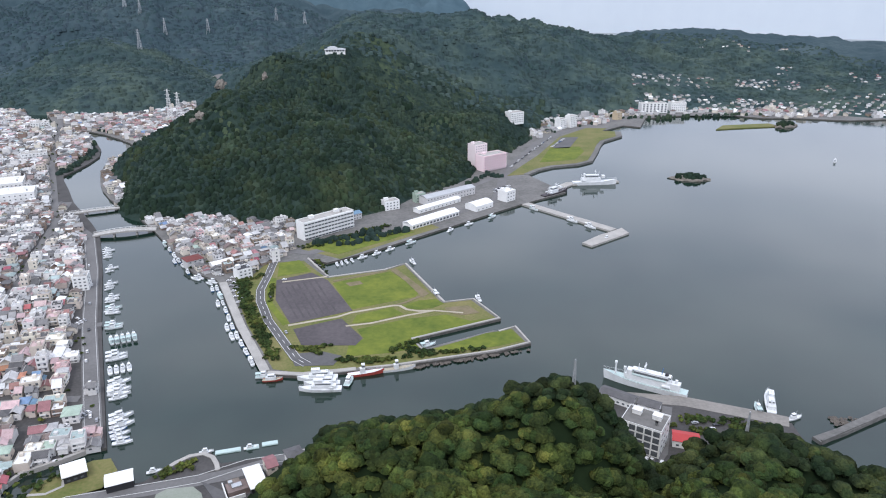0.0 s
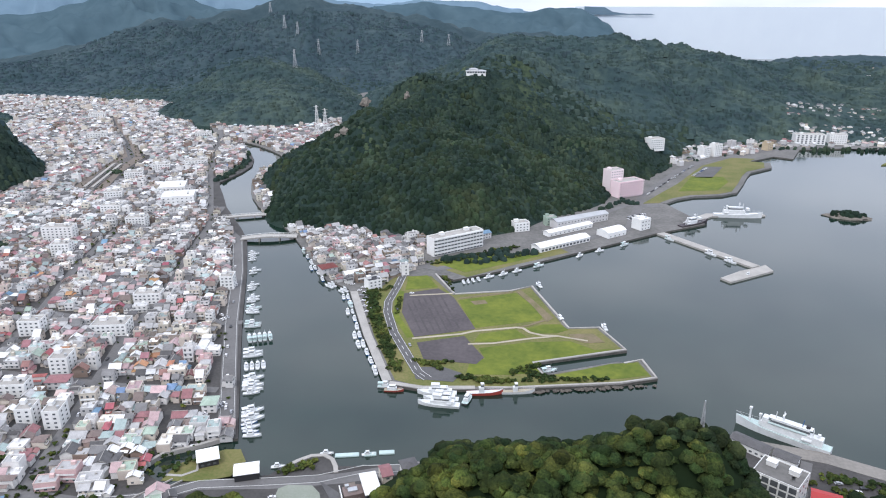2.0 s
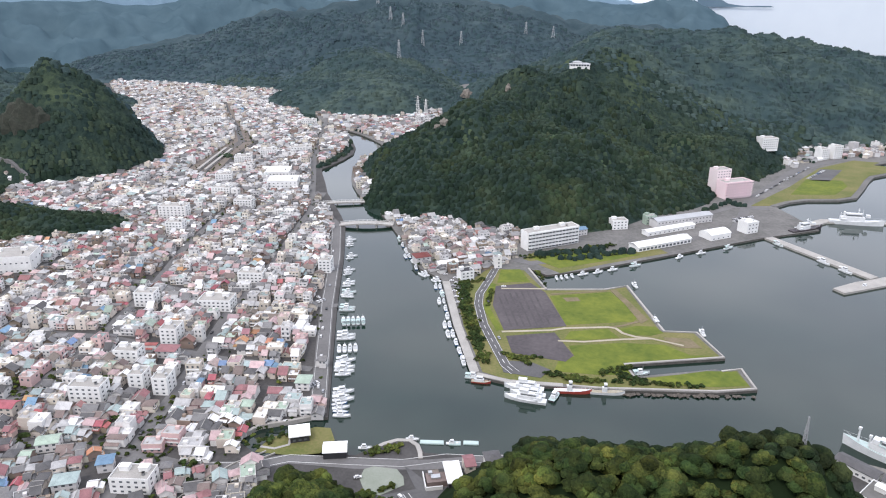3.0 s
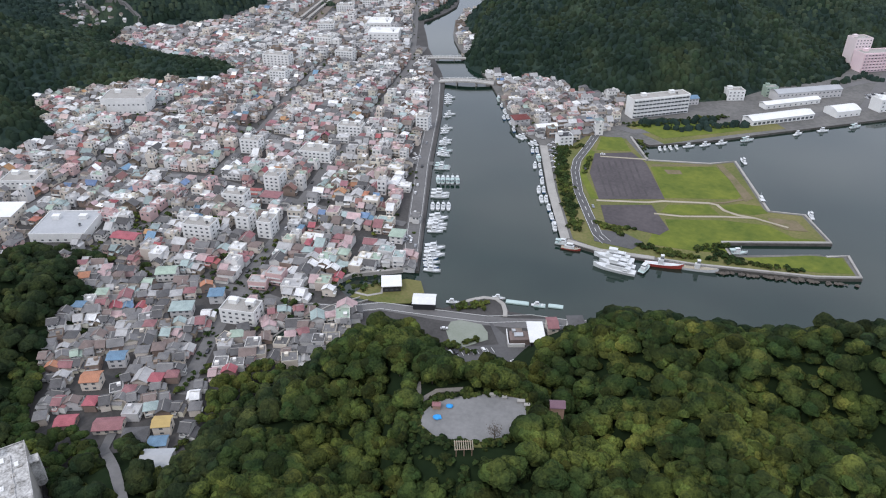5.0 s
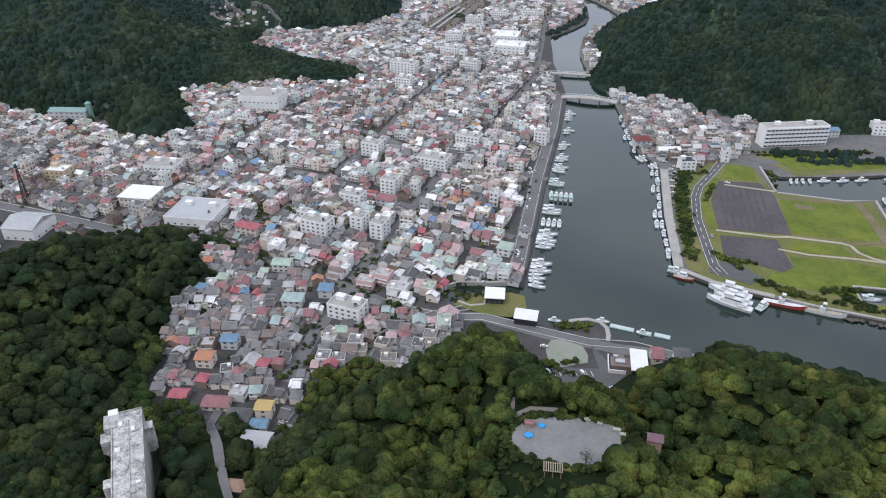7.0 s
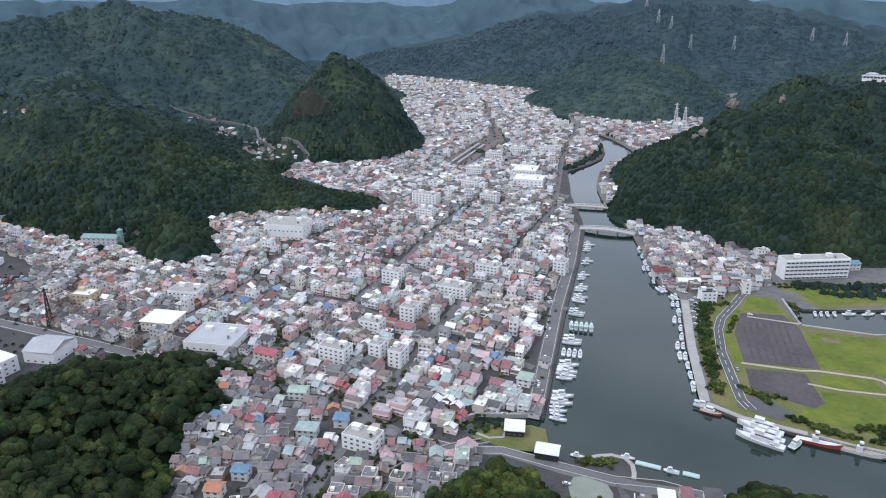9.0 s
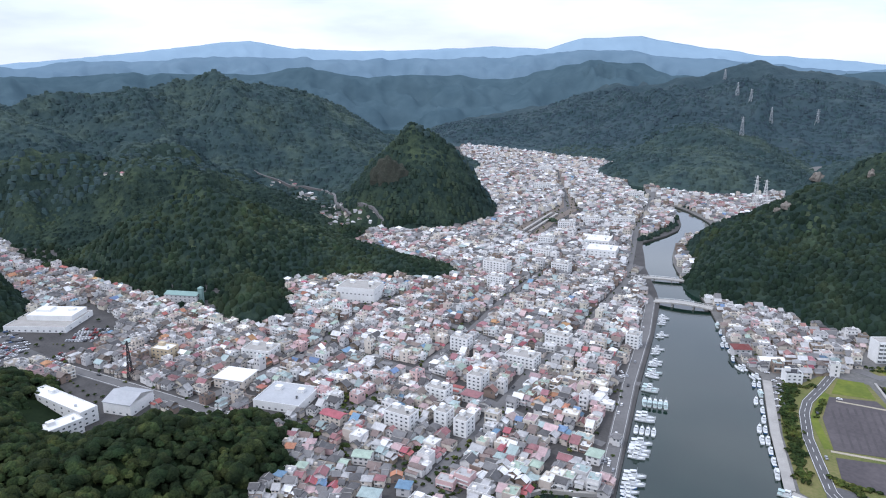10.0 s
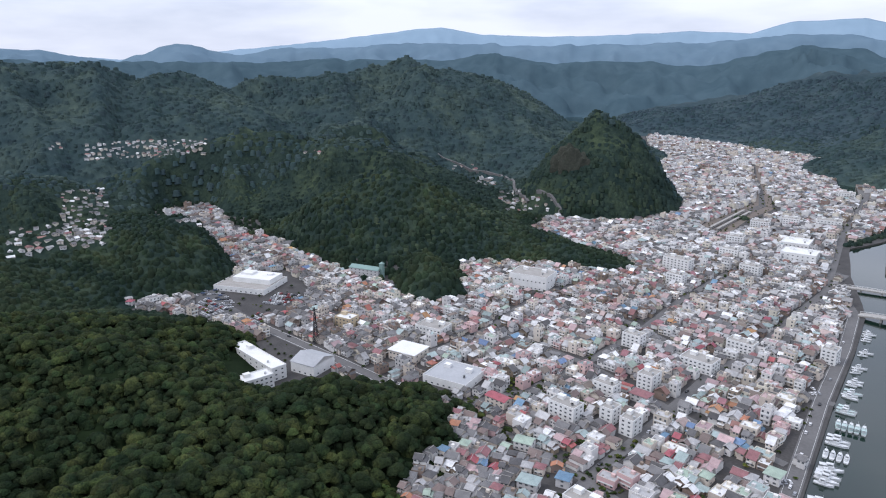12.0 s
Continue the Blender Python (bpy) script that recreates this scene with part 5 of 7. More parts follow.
scatter("spur_trees", light_t, pts, 3.7 + 4.0 * rng.random(len(pts)) ** 1.4, M["dark_leaf"], "dense broad-leaved trees on a low spur", (0.85, 1.2), 0.3)
scatter("spur_understorey", far_t, pts + np.array([3.4, 3.4, 0]), rng.uniform(3.6, 5.2, len(pts)), M["dark_leaf"], "lower trees filling the wooded spur", (0.5, 0.8), 0.0)
def blend(p, r0, r1):
    """Which points count as far, to be haze-tinted or thinned; the share grows between two distances."""
    return rng.random(len(p)) < np.clip((np.hypot(p[:, 0], p[:, 1]) - r0) / (r1 - r0), 0, 1)


def clumps(p, small, more):
    """Crown radii: stands of larger and of smaller trees."""
    stand = 0.5 + 0.5 * fbm(p[:, 0], p[:, 1], 70, 5)
    return small + more * (0.55 * stand + 0.45 * rng.random(len(p))) ** 2


# nearest woods keep plain greens; farther crowns get haze-tinted ones
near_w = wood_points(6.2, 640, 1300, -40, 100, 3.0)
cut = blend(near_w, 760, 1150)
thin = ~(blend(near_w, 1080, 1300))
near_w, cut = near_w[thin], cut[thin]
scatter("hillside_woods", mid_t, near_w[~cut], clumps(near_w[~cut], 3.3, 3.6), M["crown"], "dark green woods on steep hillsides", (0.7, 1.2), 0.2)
scatter("ridge_woods", far_t, near_w[cut], clumps(near_w[cut], 3.4, 3.6), M["ridge_crown"], "green woods on the higher slopes, slightly haze-tinted", (0.6, 1.05), 0.2)

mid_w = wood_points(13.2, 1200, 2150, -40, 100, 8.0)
scatter("upper_woods", far_t, mid_w, clumps(mid_w, 5.4, 5.6), M["hill_crown"], "green woods on far hillsides, paled and blued as by haze", (0.5, 0.9), 0.2)
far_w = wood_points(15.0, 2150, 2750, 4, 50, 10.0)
scatter("outer_woods", far_t, far_w, clumps(far_w, 6.0, 6.0), M["outer_crown"], "woods on the far range, blue-green with painted haze", (0.5, 0.9), 0.2)

# woods on the low ground round the old quarter
px, py = rng.uniform(-420, -165, 5200), rng.uniform(60, 262, 5200)
ok = (hills(px, py) < 3.4) & ~inside(px, py, OLD_POLY) & ~inside(px, py, DISTRICTS[0][1])
for cl in WOOD_CLEAR + CLEARINGS:
    ok &= ~inside(px, py, cl)
px, py = px[ok], py[ok]
ok = np.array([not near_special(a_, b_) and ((HOUSE_XY - np.array([a_, b_])) ** 2).sum(1).min() > 55 for a_, b_ in zip(px, py)])
px, py = px[ok], py[ok]
keep = []
for i in range(len(px)):
    if all((px[i] - px[j]) ** 2 + (py[i] - py[j]) ** 2 > 22 for j in keep):
        keep.append(i)
scatter("quarter_trees", light_t, np.stack([px[keep], py[keep], np.full(len(keep), QUAY_Z)], -1), rng.uniform(3.2, 5.6, len(keep)), M["leaf"], "dense trees round the old quarter", (0.9, 1.4))

# trees along the edge of the town below the western hills
px, py = np.concatenate([rng.uniform(-1000, -520, 9000), rng.uniform(-1500, -820, 7000)]), np.concatenate([rng.uniform(60, 760, 9000), rng.uniform(40, 1000, 7000)])
ok = (hills(px, py) < 5.5) & ~inside(px, py, DISTRICTS[0][1]) & ~inside(px, py, OLD_POLY) & ~inside(px, py, DISTRICTS[1][1])
for cl in WOOD_CLEAR + CLEARINGS:
    ok &= ~inside(px, py, cl)
ok &= street_free(px, py, True)
px, py = px[ok], py[ok]
ok = np.array([not near_special(a_, b_) and ((HOUSE_XY - np.array([a_, b_])) ** 2).sum(1).min() > 50 for a_, b_ in zip(px, py)], bool)
px, py = px[ok], py[ok]
keep = []
for i in range(len(px)):
    if all((px[i] - px[j]) ** 2 + (py[i] - py[j]) ** 2 > 26 for j in keep):
        keep.append(i)
scatter("town_edge_trees", mid_t, np.stack([px[keep], py[keep], np.full(len(keep), QUAY_Z)], -1), rng.uniform(3.0, 5.4, len(keep)), M["crown"], "dark trees along the foot of the hills", (0.9, 1.4), -0.3)

# trees on the low ground at the foot of the northern hill
SHORE_WOOD = [(-90, 828), (-59, 815), (-32, 838), (8, 872), (33, 935), (58, 1000), (86, 1050), (128, 1125), (136, 1200), (170, 1255), (200, 1300), (330, 1345), (420, 1420), (300, 1420), (150, 1330), (60, 1180), (0, 1000), (-90, 900)]
px, py = rng.uniform(-90, 420, 9000), rng.uniform(810, 1420, 9000)
ok = inside(px, py, SHORE_WOOD) & (hills(px, py) < 4)
px, py = px[ok], py[ok]
ok = np.array([not near_special(a_, b_) for a_, b_ in zip(px, py)])
ok &= np.array([((HOUSE_XY - np.array([a_, b_])) ** 2).sum(1).min() > 90 for a_, b_ in zip(px, py)])
scatter("shore_trees", mid_t, np.stack([px[ok], py[ok], np.full(ok.sum(), QUAY_Z)], -1), rng.uniform(3.0, 6.0, ok.sum()), M["crown"], "dark green trees between the shore houses", (0.9, 1.4), -0.2)

# overgrown river banks and green patches
BANKS = [((-516, 915), (-520, 1000), 26, 7), ((-520, 1000), (-540, 1065), 26, 9), ((-540, 1065), (-585, 1140), 26, 7), ((-690, 1175), (-760, 1290), 60, 20), ((-520, 1160), (-610, 1222), 22, 3), ((-130, 655), (-70, 690), 36, 6), ((-100, 650), (-20, 715), 40, 5), ((-60, 800), (-10, 850), 26, 9), ((-640, 505), (-590, 560), 50, 22), ((-730, 480), (-660, 470), 40, 18), ((-700, 930), (-690, 940), 12, 9), ((-635, 1000), (-650, 985), 12, 8), ((66, 1000), (106, 1075), 40, 7), ((112, 1090), (140, 1150), 30, 6), ((90, 905), (60, 915), 8, 5), ((170, 1195), (290, 1300), 30, 9), ((30, 870), (60, 925), 14, 6), ((320, 1320), (640, 1372), 60, 10), ((-660, 122), (-636, 134), 26, 8), ((-345, 800), (-275, 752), 50, 8), ((-275, 752), (-195, 760), 40, 8)]
P = []
for (x0, y0), (x1, y1), n_, wd in BANKS:
    for t in rng.random(n_):
        P.append((x0 + (x1 - x0) * t + rng.normal(0, wd * 0.5), y0 + (y1 - y0) * t + rng.normal(0, wd * 0.5), QUAY_Z))
P = np.array(P)
ok = np.array([not near_special(a_, b_) for a_, b_, _ in P])
P = P[ok]
scatter("bank_trees", mid_t, P, rng.uniform(2.4, 4.4, len(P)), M["ridge_crown"], "low trees and scrub on the river banks", (0.8, 1.3), -0.2)

# ---- ground cover, roads and quays ----
def slab(name, poly, z, mat, label, category, h=0.3):
    mb = MB()
    mb.prism(poly, z - h, z)
    return solid(name, mb, [mat], label, category, kind="structure")


def strip(pts, width):
    """Outline of a band of that width along a line."""
    left, right = [], []
    for i, p in enumerate(pts):
        a = Vector(pts[max(i - 1, 0)])
        b = Vector(pts[min(i + 1, len(pts) - 1)])
        d = (b - a).normalized()
        n_ = Vector((-d.y, d.x)) * width / 2
        left.append((p[0] + n_.x, p[1] + n_.y))
        right.append((p[0] - n_.x, p[1] - n_.y))
    return left + right[::-1]


def slope_band(mb, pts, width, lift, h=3.0, mat=0):
    """Band that follows the lie of the land."""
    fine = []
    for a_, b_ in zip(pts, pts[1:]):
        n_ = max(1, int(math.dist(a_, b_) / 4))
        fine += [(a_[0] + (b_[0] - a_[0]) * k / n_, a_[1] + (b_[1] - a_[1]) * k / n_) for k in range(n_)]
    fine.append(pts[-1])
    o = strip(fine, width)
    n_ = len(fine)
    z = np.maximum(hills(np.array([p[0] for p in fine]), np.array([p[1] for p in fine])), QUAY_Z) + lift
    for i in range(n_ - 1):
        q = [o[i], o[i + 1], o[2 * n_ - 2 - i], o[2 * n_ - 1 - i]]
        zz = [z[i], z[i + 1], z[i + 1], z[i]]
        vs = [(p[0], p[1], t - h) for p, t in zip(q, zz)] + [(p[0], p[1], t) for p, t in zip(q, zz)]
        mb.add(vs, [(4, 7, 6, 5), (0, 4, 5, 1), (2, 6, 7, 3), (4, 5, 6, 7)][:3] + [(0, 1, 2, 3)], mat)


def sight_line(rows):
    return [on_ground(a_, e_)[:2] for a_, e_ in rows]


def band(mb, pts, width, z, h=0.25, mat=0):
    """Band along a line as one quad prism a stretch, joined at the bends."""
    o = strip(pts, width)
    n_ = len(pts)
    for i in range(n_ - 1):
        mb.prism([o[i], o[i + 1], o[2 * n_ - 2 - i], o[2 * n_ - 1 - i]], z - h, z, mat)


M["worn_earth"] = material("worn_brown_earth", (0.20, 0.155, 0.105), (0.12, 0.115, 0.05), 0.09, 0.95, fine=0.5)
M["tar"] = material("dark_tar_stripe", (0.058, 0.052, 0.054), (0.088, 0.078, 0.080), 0.12, 0.9)
PEN = [(-165, 605), (-178, 545), (-150, 480), (-116, 416), (-95, 411), (-36, 423), (37, 444), (59, 455), (51, 476), (41, 469), (37, 470), (-14, 442), (-25, 459), (41, 492), (22, 526), (-2, 520), (-37, 602), (-54, 588), (-104, 571), (-132, 612)]
slab("ground_meadow", PEN, QUAY_Z + 0.10, M["dry_grass"], "rough grass on a reclaimed harbour field", "grass")
slab("lawn_east", [(-97, 560), (-49, 586), (-34, 565), (-22, 539), (-24, 532), (-74, 508)], QUAY_Z + 0.2, M["grass"], "bright mown lawn", "grass")
slab("lawn_middle", [(-71, 484), (-69, 498), (-42, 512), (-32, 500), (-56, 487)], QUAY_Z + 0.2, M["grass"], "mown lawn between sandy paths", "grass")
slab("lawn_point", [(-34, 514), (-21, 525), (-7, 528), (0, 519), (-9, 511), (-24, 508)], QUAY_Z + 0.2, M["grass"], "small lawn between the paths", "grass")
slab("lawn_south", [(-69, 433), (-69, 449), (-59, 459), (-66, 474), (-28, 492), (2, 499), (20, 488), (36, 493), (-23, 459), (-17, 446), (-40, 438)], QUAY_Z + 0.18, M["grass"], "grass field with dry patches", "grass")
slab("lawn_tip", [(-7, 444), (31, 468), (50, 474), (58, 457), (38, 448), (2, 439)], QUAY_Z + 0.2, M["grass"], "narrow strip of grass on a mole", "grass")
slab("lawn_north", [(-148, 574), (-153, 606), (-136, 613), (-120, 586)], QUAY_Z + 0.2, M["grass"], "bright green lawn", "grass")
slab("lawn_edge", [(-148, 570), (-146, 556), (-140, 520), (-119, 484), (-123, 480), (-145, 518), (-152, 556), (-153, 572)], QUAY_Z + 0.2, M["grass"], "narrow grass verge", "grass")
slab("lot_north", [(-147, 566), (-119, 583), (-102, 566), (-73, 506), (-118, 483), (-139, 526)], QUAY_Z + 0.25, M["gravel_lot"], "purple-grey gravel parking field", "parking lot")
slab("lawn_hotel", [(-140, 642), (-98, 616), (-60, 655), (-5, 706), (-14, 716), (-50, 690), (-96, 684), (-132, 668)], QUAY_Z + 0.08, M["dry_grass"], "grass slope with shrubs before the hotel", "grass")
slab("lawn_hotel_inner", [(-132, 646), (-102, 628), (-60, 664), (-30, 692), (-56, 688), (-98, 676), (-126, 662)], QUAY_Z + 0.2, M["grass"], "green lawn before the hotel", "grass")
slab("lot_south", [(-114, 474), (-80, 492), (-60, 460), (-64, 449), (-103, 449)], QUAY_Z + 0.25, M["gravel_lot"], "purple-grey gravel parking field", "parking lot")
mb = MB()
band(mb, [(-119, 480), (-83, 495), (-74, 502), (-42, 515), (-36, 515), (-30, 508), (-20, 505), (-8, 506)], 2.6, QUAY_Z + 0.32, mat=0)
band(mb, [(-75, 479), (-56, 484), (-28, 498), (-8, 506), (15, 502)], 2.2, QUAY_Z + 0.33)
band(mb, [(-42, 515), (-32, 521), (-17, 536)], 2.4, QUAY_Z + 0.31, mat=1)
band(mb, [(-141, 562), (-104, 574)], 2.2, QUAY_Z + 0.33)
mb.prism([(-49, 590), (-45, 594), (-31, 571), (-13, 539), (-18, 530), (-22, 539), (-34, 564)], QUAY_Z, QUAY_Z + 0.24, 1)
band(mb, [(-97, 564), (-52, 588)], 3.0, QUAY_Z + 0.25, mat=1)
mb.prism([(0, 511), (19, 516), (28, 502), (13, 498), (4, 502)], QUAY_Z, QUAY_Z + 0.30, 1)
mb.prism([(-86, 560), (-74, 565), (-70, 558), (-81, 553)], QUAY_Z, QUAY_Z + 0.24, 1)
for k in range(7):
    mb.prism([(-141 + 4.4 * k, 548 + 3.2 * k), (-139.5 + 4.4 * k, 549 + 3.2 * k), (-113 + 4.6 * k, 491 + 2.3 * k), (-114.4 + 4.6 * k, 490.2 + 2.3 * k)], QUAY_Z, QUAY_Z + 0.262, 2)
solid("path_field", mb, [M["dirt"], M["worn_earth"], M["tar"]], "pale sandy footpaths across the field", "path", kind="structure")
mb = MB()
ROAD = [(-160, 640), (-159, 612), (-157, 580), (-156, 545), (-151, 524), (-136, 488), (-114, 449), (-103, 430), (-94, 422)]
band(mb, ROAD, 7.6, QUAY_Z + 0.3)
mb.prism([(-108, 434), (-102, 420), (-76, 421), (-72, 434), (-86, 440), (-100, 438)], QUAY_Z, QUAY_Z + 0.31)
solid("road_harbour", mb, [M["asphalt"]], "two-lane asphalt road round the field", "road", kind="structure")
mb = MB()
for off in (-3.3, 3.3):
    o = strip(ROAD, abs(off) * 2)
    side = o[:len(ROAD)] if off > 0 else o[len(ROAD):][::-1]
    band(mb, side, 0.22, QUAY_Z + 0.36)
for i in range(len(ROAD) - 1):
    a_, b_ = Vector(ROAD[i]), Vector(ROAD[i + 1])
    n_ = int((b_ - a_).length / 9)
    for k in range(n_):
        band(mb, [tuple(a_.lerp(b_, (k + 0.2) / n_)), tuple(a_.lerp(b_, (k + 0.7) / n_))], 0.3, QUAY_Z + 0.36)
for line, w_ in (([(-241, 262), (-210, 273), (-192, 287), (-158, 296), (-130, 304), (-108, 317), (-84, 323), (-54, 337)], 6.4), ([(-199, 332), (-270, 478), (-319, 588), (-363, 676)], 8.6), ([(-638, 157), (-545, 187), (-466, 211), (-406, 234)], 9.4)):
    o = strip(line, w_)
    for side in (o[:len(line)], o[len(line):][::-1]):
        band(mb, side, 0.16, QUAY_Z + 0.30, 0.28)
solid("road_marking", mb, [M["white"]], "white road markings", "road marking", kind="structure")
mb = MB()
band(mb, [(-193, 562), (-155, 480), (-121, 414)], 6.5, QUAY_Z + 0.18)
band(mb, [(-119, 412), (-95, 410), (-60, 417)], 4.0, QUAY_Z + 0.19)
solid("quay_apron", mb, [M["concrete"]], "pale concrete quay apron", "quay", kind="structure")
mb = MB()
for line in ([(-58, 417), (-36, 421), (37, 442), (62, 454), (54, 479), (41, 471)], [(-16, 444), (-24, 459), (43, 493), (24, 528), (0, 522), (-36, 605), (-54, 590), (-102, 573)], [(-129, 618), (-103, 574)]):
    band(mb, line, 1.8, QUAY_Z + 0.7, 1.2)
solid("quay_parapet", mb, [M["concrete"]], "low weathered concrete parapet along the water", "parapet", kind="structure")
# streets of the town
mb = MB()
band(mb, [(-199, 332), (-270, 478), (-319, 588), (-363, 676), (-432, 752), (-445, 795)], 11.0, QUAY_Z + 0.12)
for w_, line in STREETS:
    band(mb, line, w_ + 1.0, QUAY_Z + 0.12 + 0.006 * STREETS.index((w_, line)))
band(mb, [(-241, 262), (-210, 273), (-192, 287), (-154, 295), (-117, 307), (-84, 323), (-54, 337)], 9.0, QUAY_Z + 0.14)
band(mb, [(-158, 640), (-200, 640), (-250, 660), (-300, 715)], 6.0, QUAY_Z + 0.13)
band(mb, [(-158, 640), (-130, 632), (-90, 660), (60, 800), (74, 880), (84, 948), (129, 1061), (150, 1121), (187, 1179), (233, 1232), (307, 1297), (420, 1362), (640, 1352)], 11.0, QUAY_Z + 0.15)
slope_band(mb, [(-250, 140), (-245, 131), (-222, 120), (-202, 108), (-186, 100)], 4.4, 0.8)
slope_band(mb, sight_line([(60.5, -7.94), (58.46, -8.85), (57.19, -9.26), (55.31, -9.57), (54.3, -10.06), (54.06, -10.97), (53.04, -11.77)]), 4.5, 3.2, 7)
slope_band(mb, sight_line([(52.38, -10.82), (51.18, -11.23), (50.45, -12.16), (50.65, -13.07)]), 4.5, 3.2, 7)
band(mb, [(138, 372), (129, 347), (122, 327), (112, 314)], 6.0, QUAY_Z + 0.14)
band(mb, [(20, 842), (60, 900), (104, 905)], 9.0, QUAY_Z + 0.16)
solid("road_town", mb, [M["street"]], "grey asphalt streets of the town", "road", kind="structure")
mb = MB()
band(mb, [(-665, 833), (-711, 937), (-741, 1048)], 46.0, QUAY_Z + 0.12)
band(mb, [(-741, 1048), (-830, 1164), (-948, 1303), (-1058, 1444)], 30.0, QUAY_Z + 0.13)
solid("railway_yard", mb, [material("brown_ballast", (0.20, 0.165, 0.135), (0.13, 0.11, 0.095), 0.05, 0.95)], "brown ballast of a railway yard", "railway", kind="structure")
mb = MB()
for o in (-10, -4, 2, 8):
    band(mb, [(-665 + o, 833), (-711 + o, 937), (-741 + o * 0.6, 1048), (-830 + o * 0.4, 1164), (-948 + o * 0.4, 1303), (-1058 + o * 0.4, 1444)], 2.4, QUAY_Z + 0.25)
solid("railway_track", mb, [M["asphalt"]], "dark railway tracks", "railway", kind="structure")
mb = MB()
for o in (-7, 5):
    band(mb, [(-669 + o, 842), (-722 + o, 985)], 4.0, QUAY_Z + 3.4, 0.3)
    band(mb, [(-669 + o, 842), (-722 + o, 985)], 3.0, QUAY_Z + 0.9, 0.9)
solid("station_platform", mb, [M["concrete"]], "long roofed railway platforms", "platform", kind="structure")
slab("parking_mall", [(-780, 130), (-765, 158), (-700, 150), (-650, 160), (-672, 115)], QUAY_Z + 0.15, M["asphalt"], "asphalt car park of a shopping centre", "parking lot")
slab("parking_visitors", [(-129, 303), (-109, 292), (-88, 301), (-85, 294), (-90, 272), (-103, 264), (-128, 258), (-140, 264), (-134, 273), (-115, 286)], QUAY_Z + 0.16, M["asphalt"], "asphalt car park with white bays", "parking lot")
slab("lawn_pond", [(-147, 284), (-148, 292), (-144, 296), (-131, 298), (-125, 293), (-122, 287), (-131, 275), (-139, 274)], QUAY_Z + 0.2, material("pale_green_ground", (0.26, 0.28, 0.24), (0.20, 0.225, 0.175), 0.1), "pale green open ground", "lawn")
slab("lawn_park", [(-214, 286), (-213, 301), (-205, 308), (-193, 319), (-184, 321), (-176, 311), (-178, 297), (-191, 290), (-207, 287)], QUAY_Z + 0.17, M["dry_grass"], "small waterside park lawn", "grass")
mb = MB()
for k in range(9):
    band(mb, [(-136 + 2.3 * k, 268 + 1.7 * k), (-132.6 + 2.3 * k, 265.0 + 1.7 * k)], 0.26, QUAY_Z + 0.22)
for k in range(5):
    band(mb, [(-118 + 2.2 * k, 264.5 + 1.6 * k), (-115 + 2.2 * k, 261.5 + 1.6 * k)], 0.26, QUAY_Z + 0.22)
for k in range(5):
    band(mb, [(-104 + 2.1 * k, 276 + 3.0 * k), (-95.5 + 1.5 * k, 272 + 2.2 * k)], 0.3, QUAY_Z + 0.22)
band(mb, [(-104, 276), (-95.6, 288)], 0.3, QUAY_Z + 0.22)
solid("parking_marking", mb, [M["white"]], "white lines of parking bays", "road marking", kind="structure")
mb = MB()
band(mb, [(-214, 291), (-205, 292), (-199, 298), (-201, 303)], 1.8, QUAY_Z + 0.3)
band(mb, [(-152, 309), (-147, 317), (-141, 323), (-134, 325), (-128, 322), (-124, 316), (-122, 311)], 2.6, QUAY_Z + 0.5, 0.5)
solid("promenade", mb, [M["concrete"]], "curved pale concrete promenade", "path", kind="structure")

# canal mouth below the town: curved concrete wall
mb = MB()
band(mb, [(-196, 332), (-209, 321), (-226, 309), (-232, 294), (-228, 286)], 2.2, QUAY_Z + 0.8, 5.0)
solid("canal_wall", mb, [M["concrete"]], "curved concrete canal wall", "wall", kind="structure")

mb = MB()
band(mb, [(-205, 288), (-216, 272), (-224, 252), (-227, 232)], 5.0, QUAY_Z + 0.06, 0.05)
solid("canal", mb, [M["water"]], "narrow dark canal between stone walls", "canal", kind="structure")
mb = MB()
for o in (-2.9, 2.9):
    band(mb, [(-205 + o, 288), (-216 + o, 272), (-224 + o, 252), (-227 + o, 232)], 0.6, QUAY_Z + 0.9, 0.9)
solid("canal_parapet", mb, [M["concrete"]], "low stone parapets of the canal", "parapet", kind="structure")

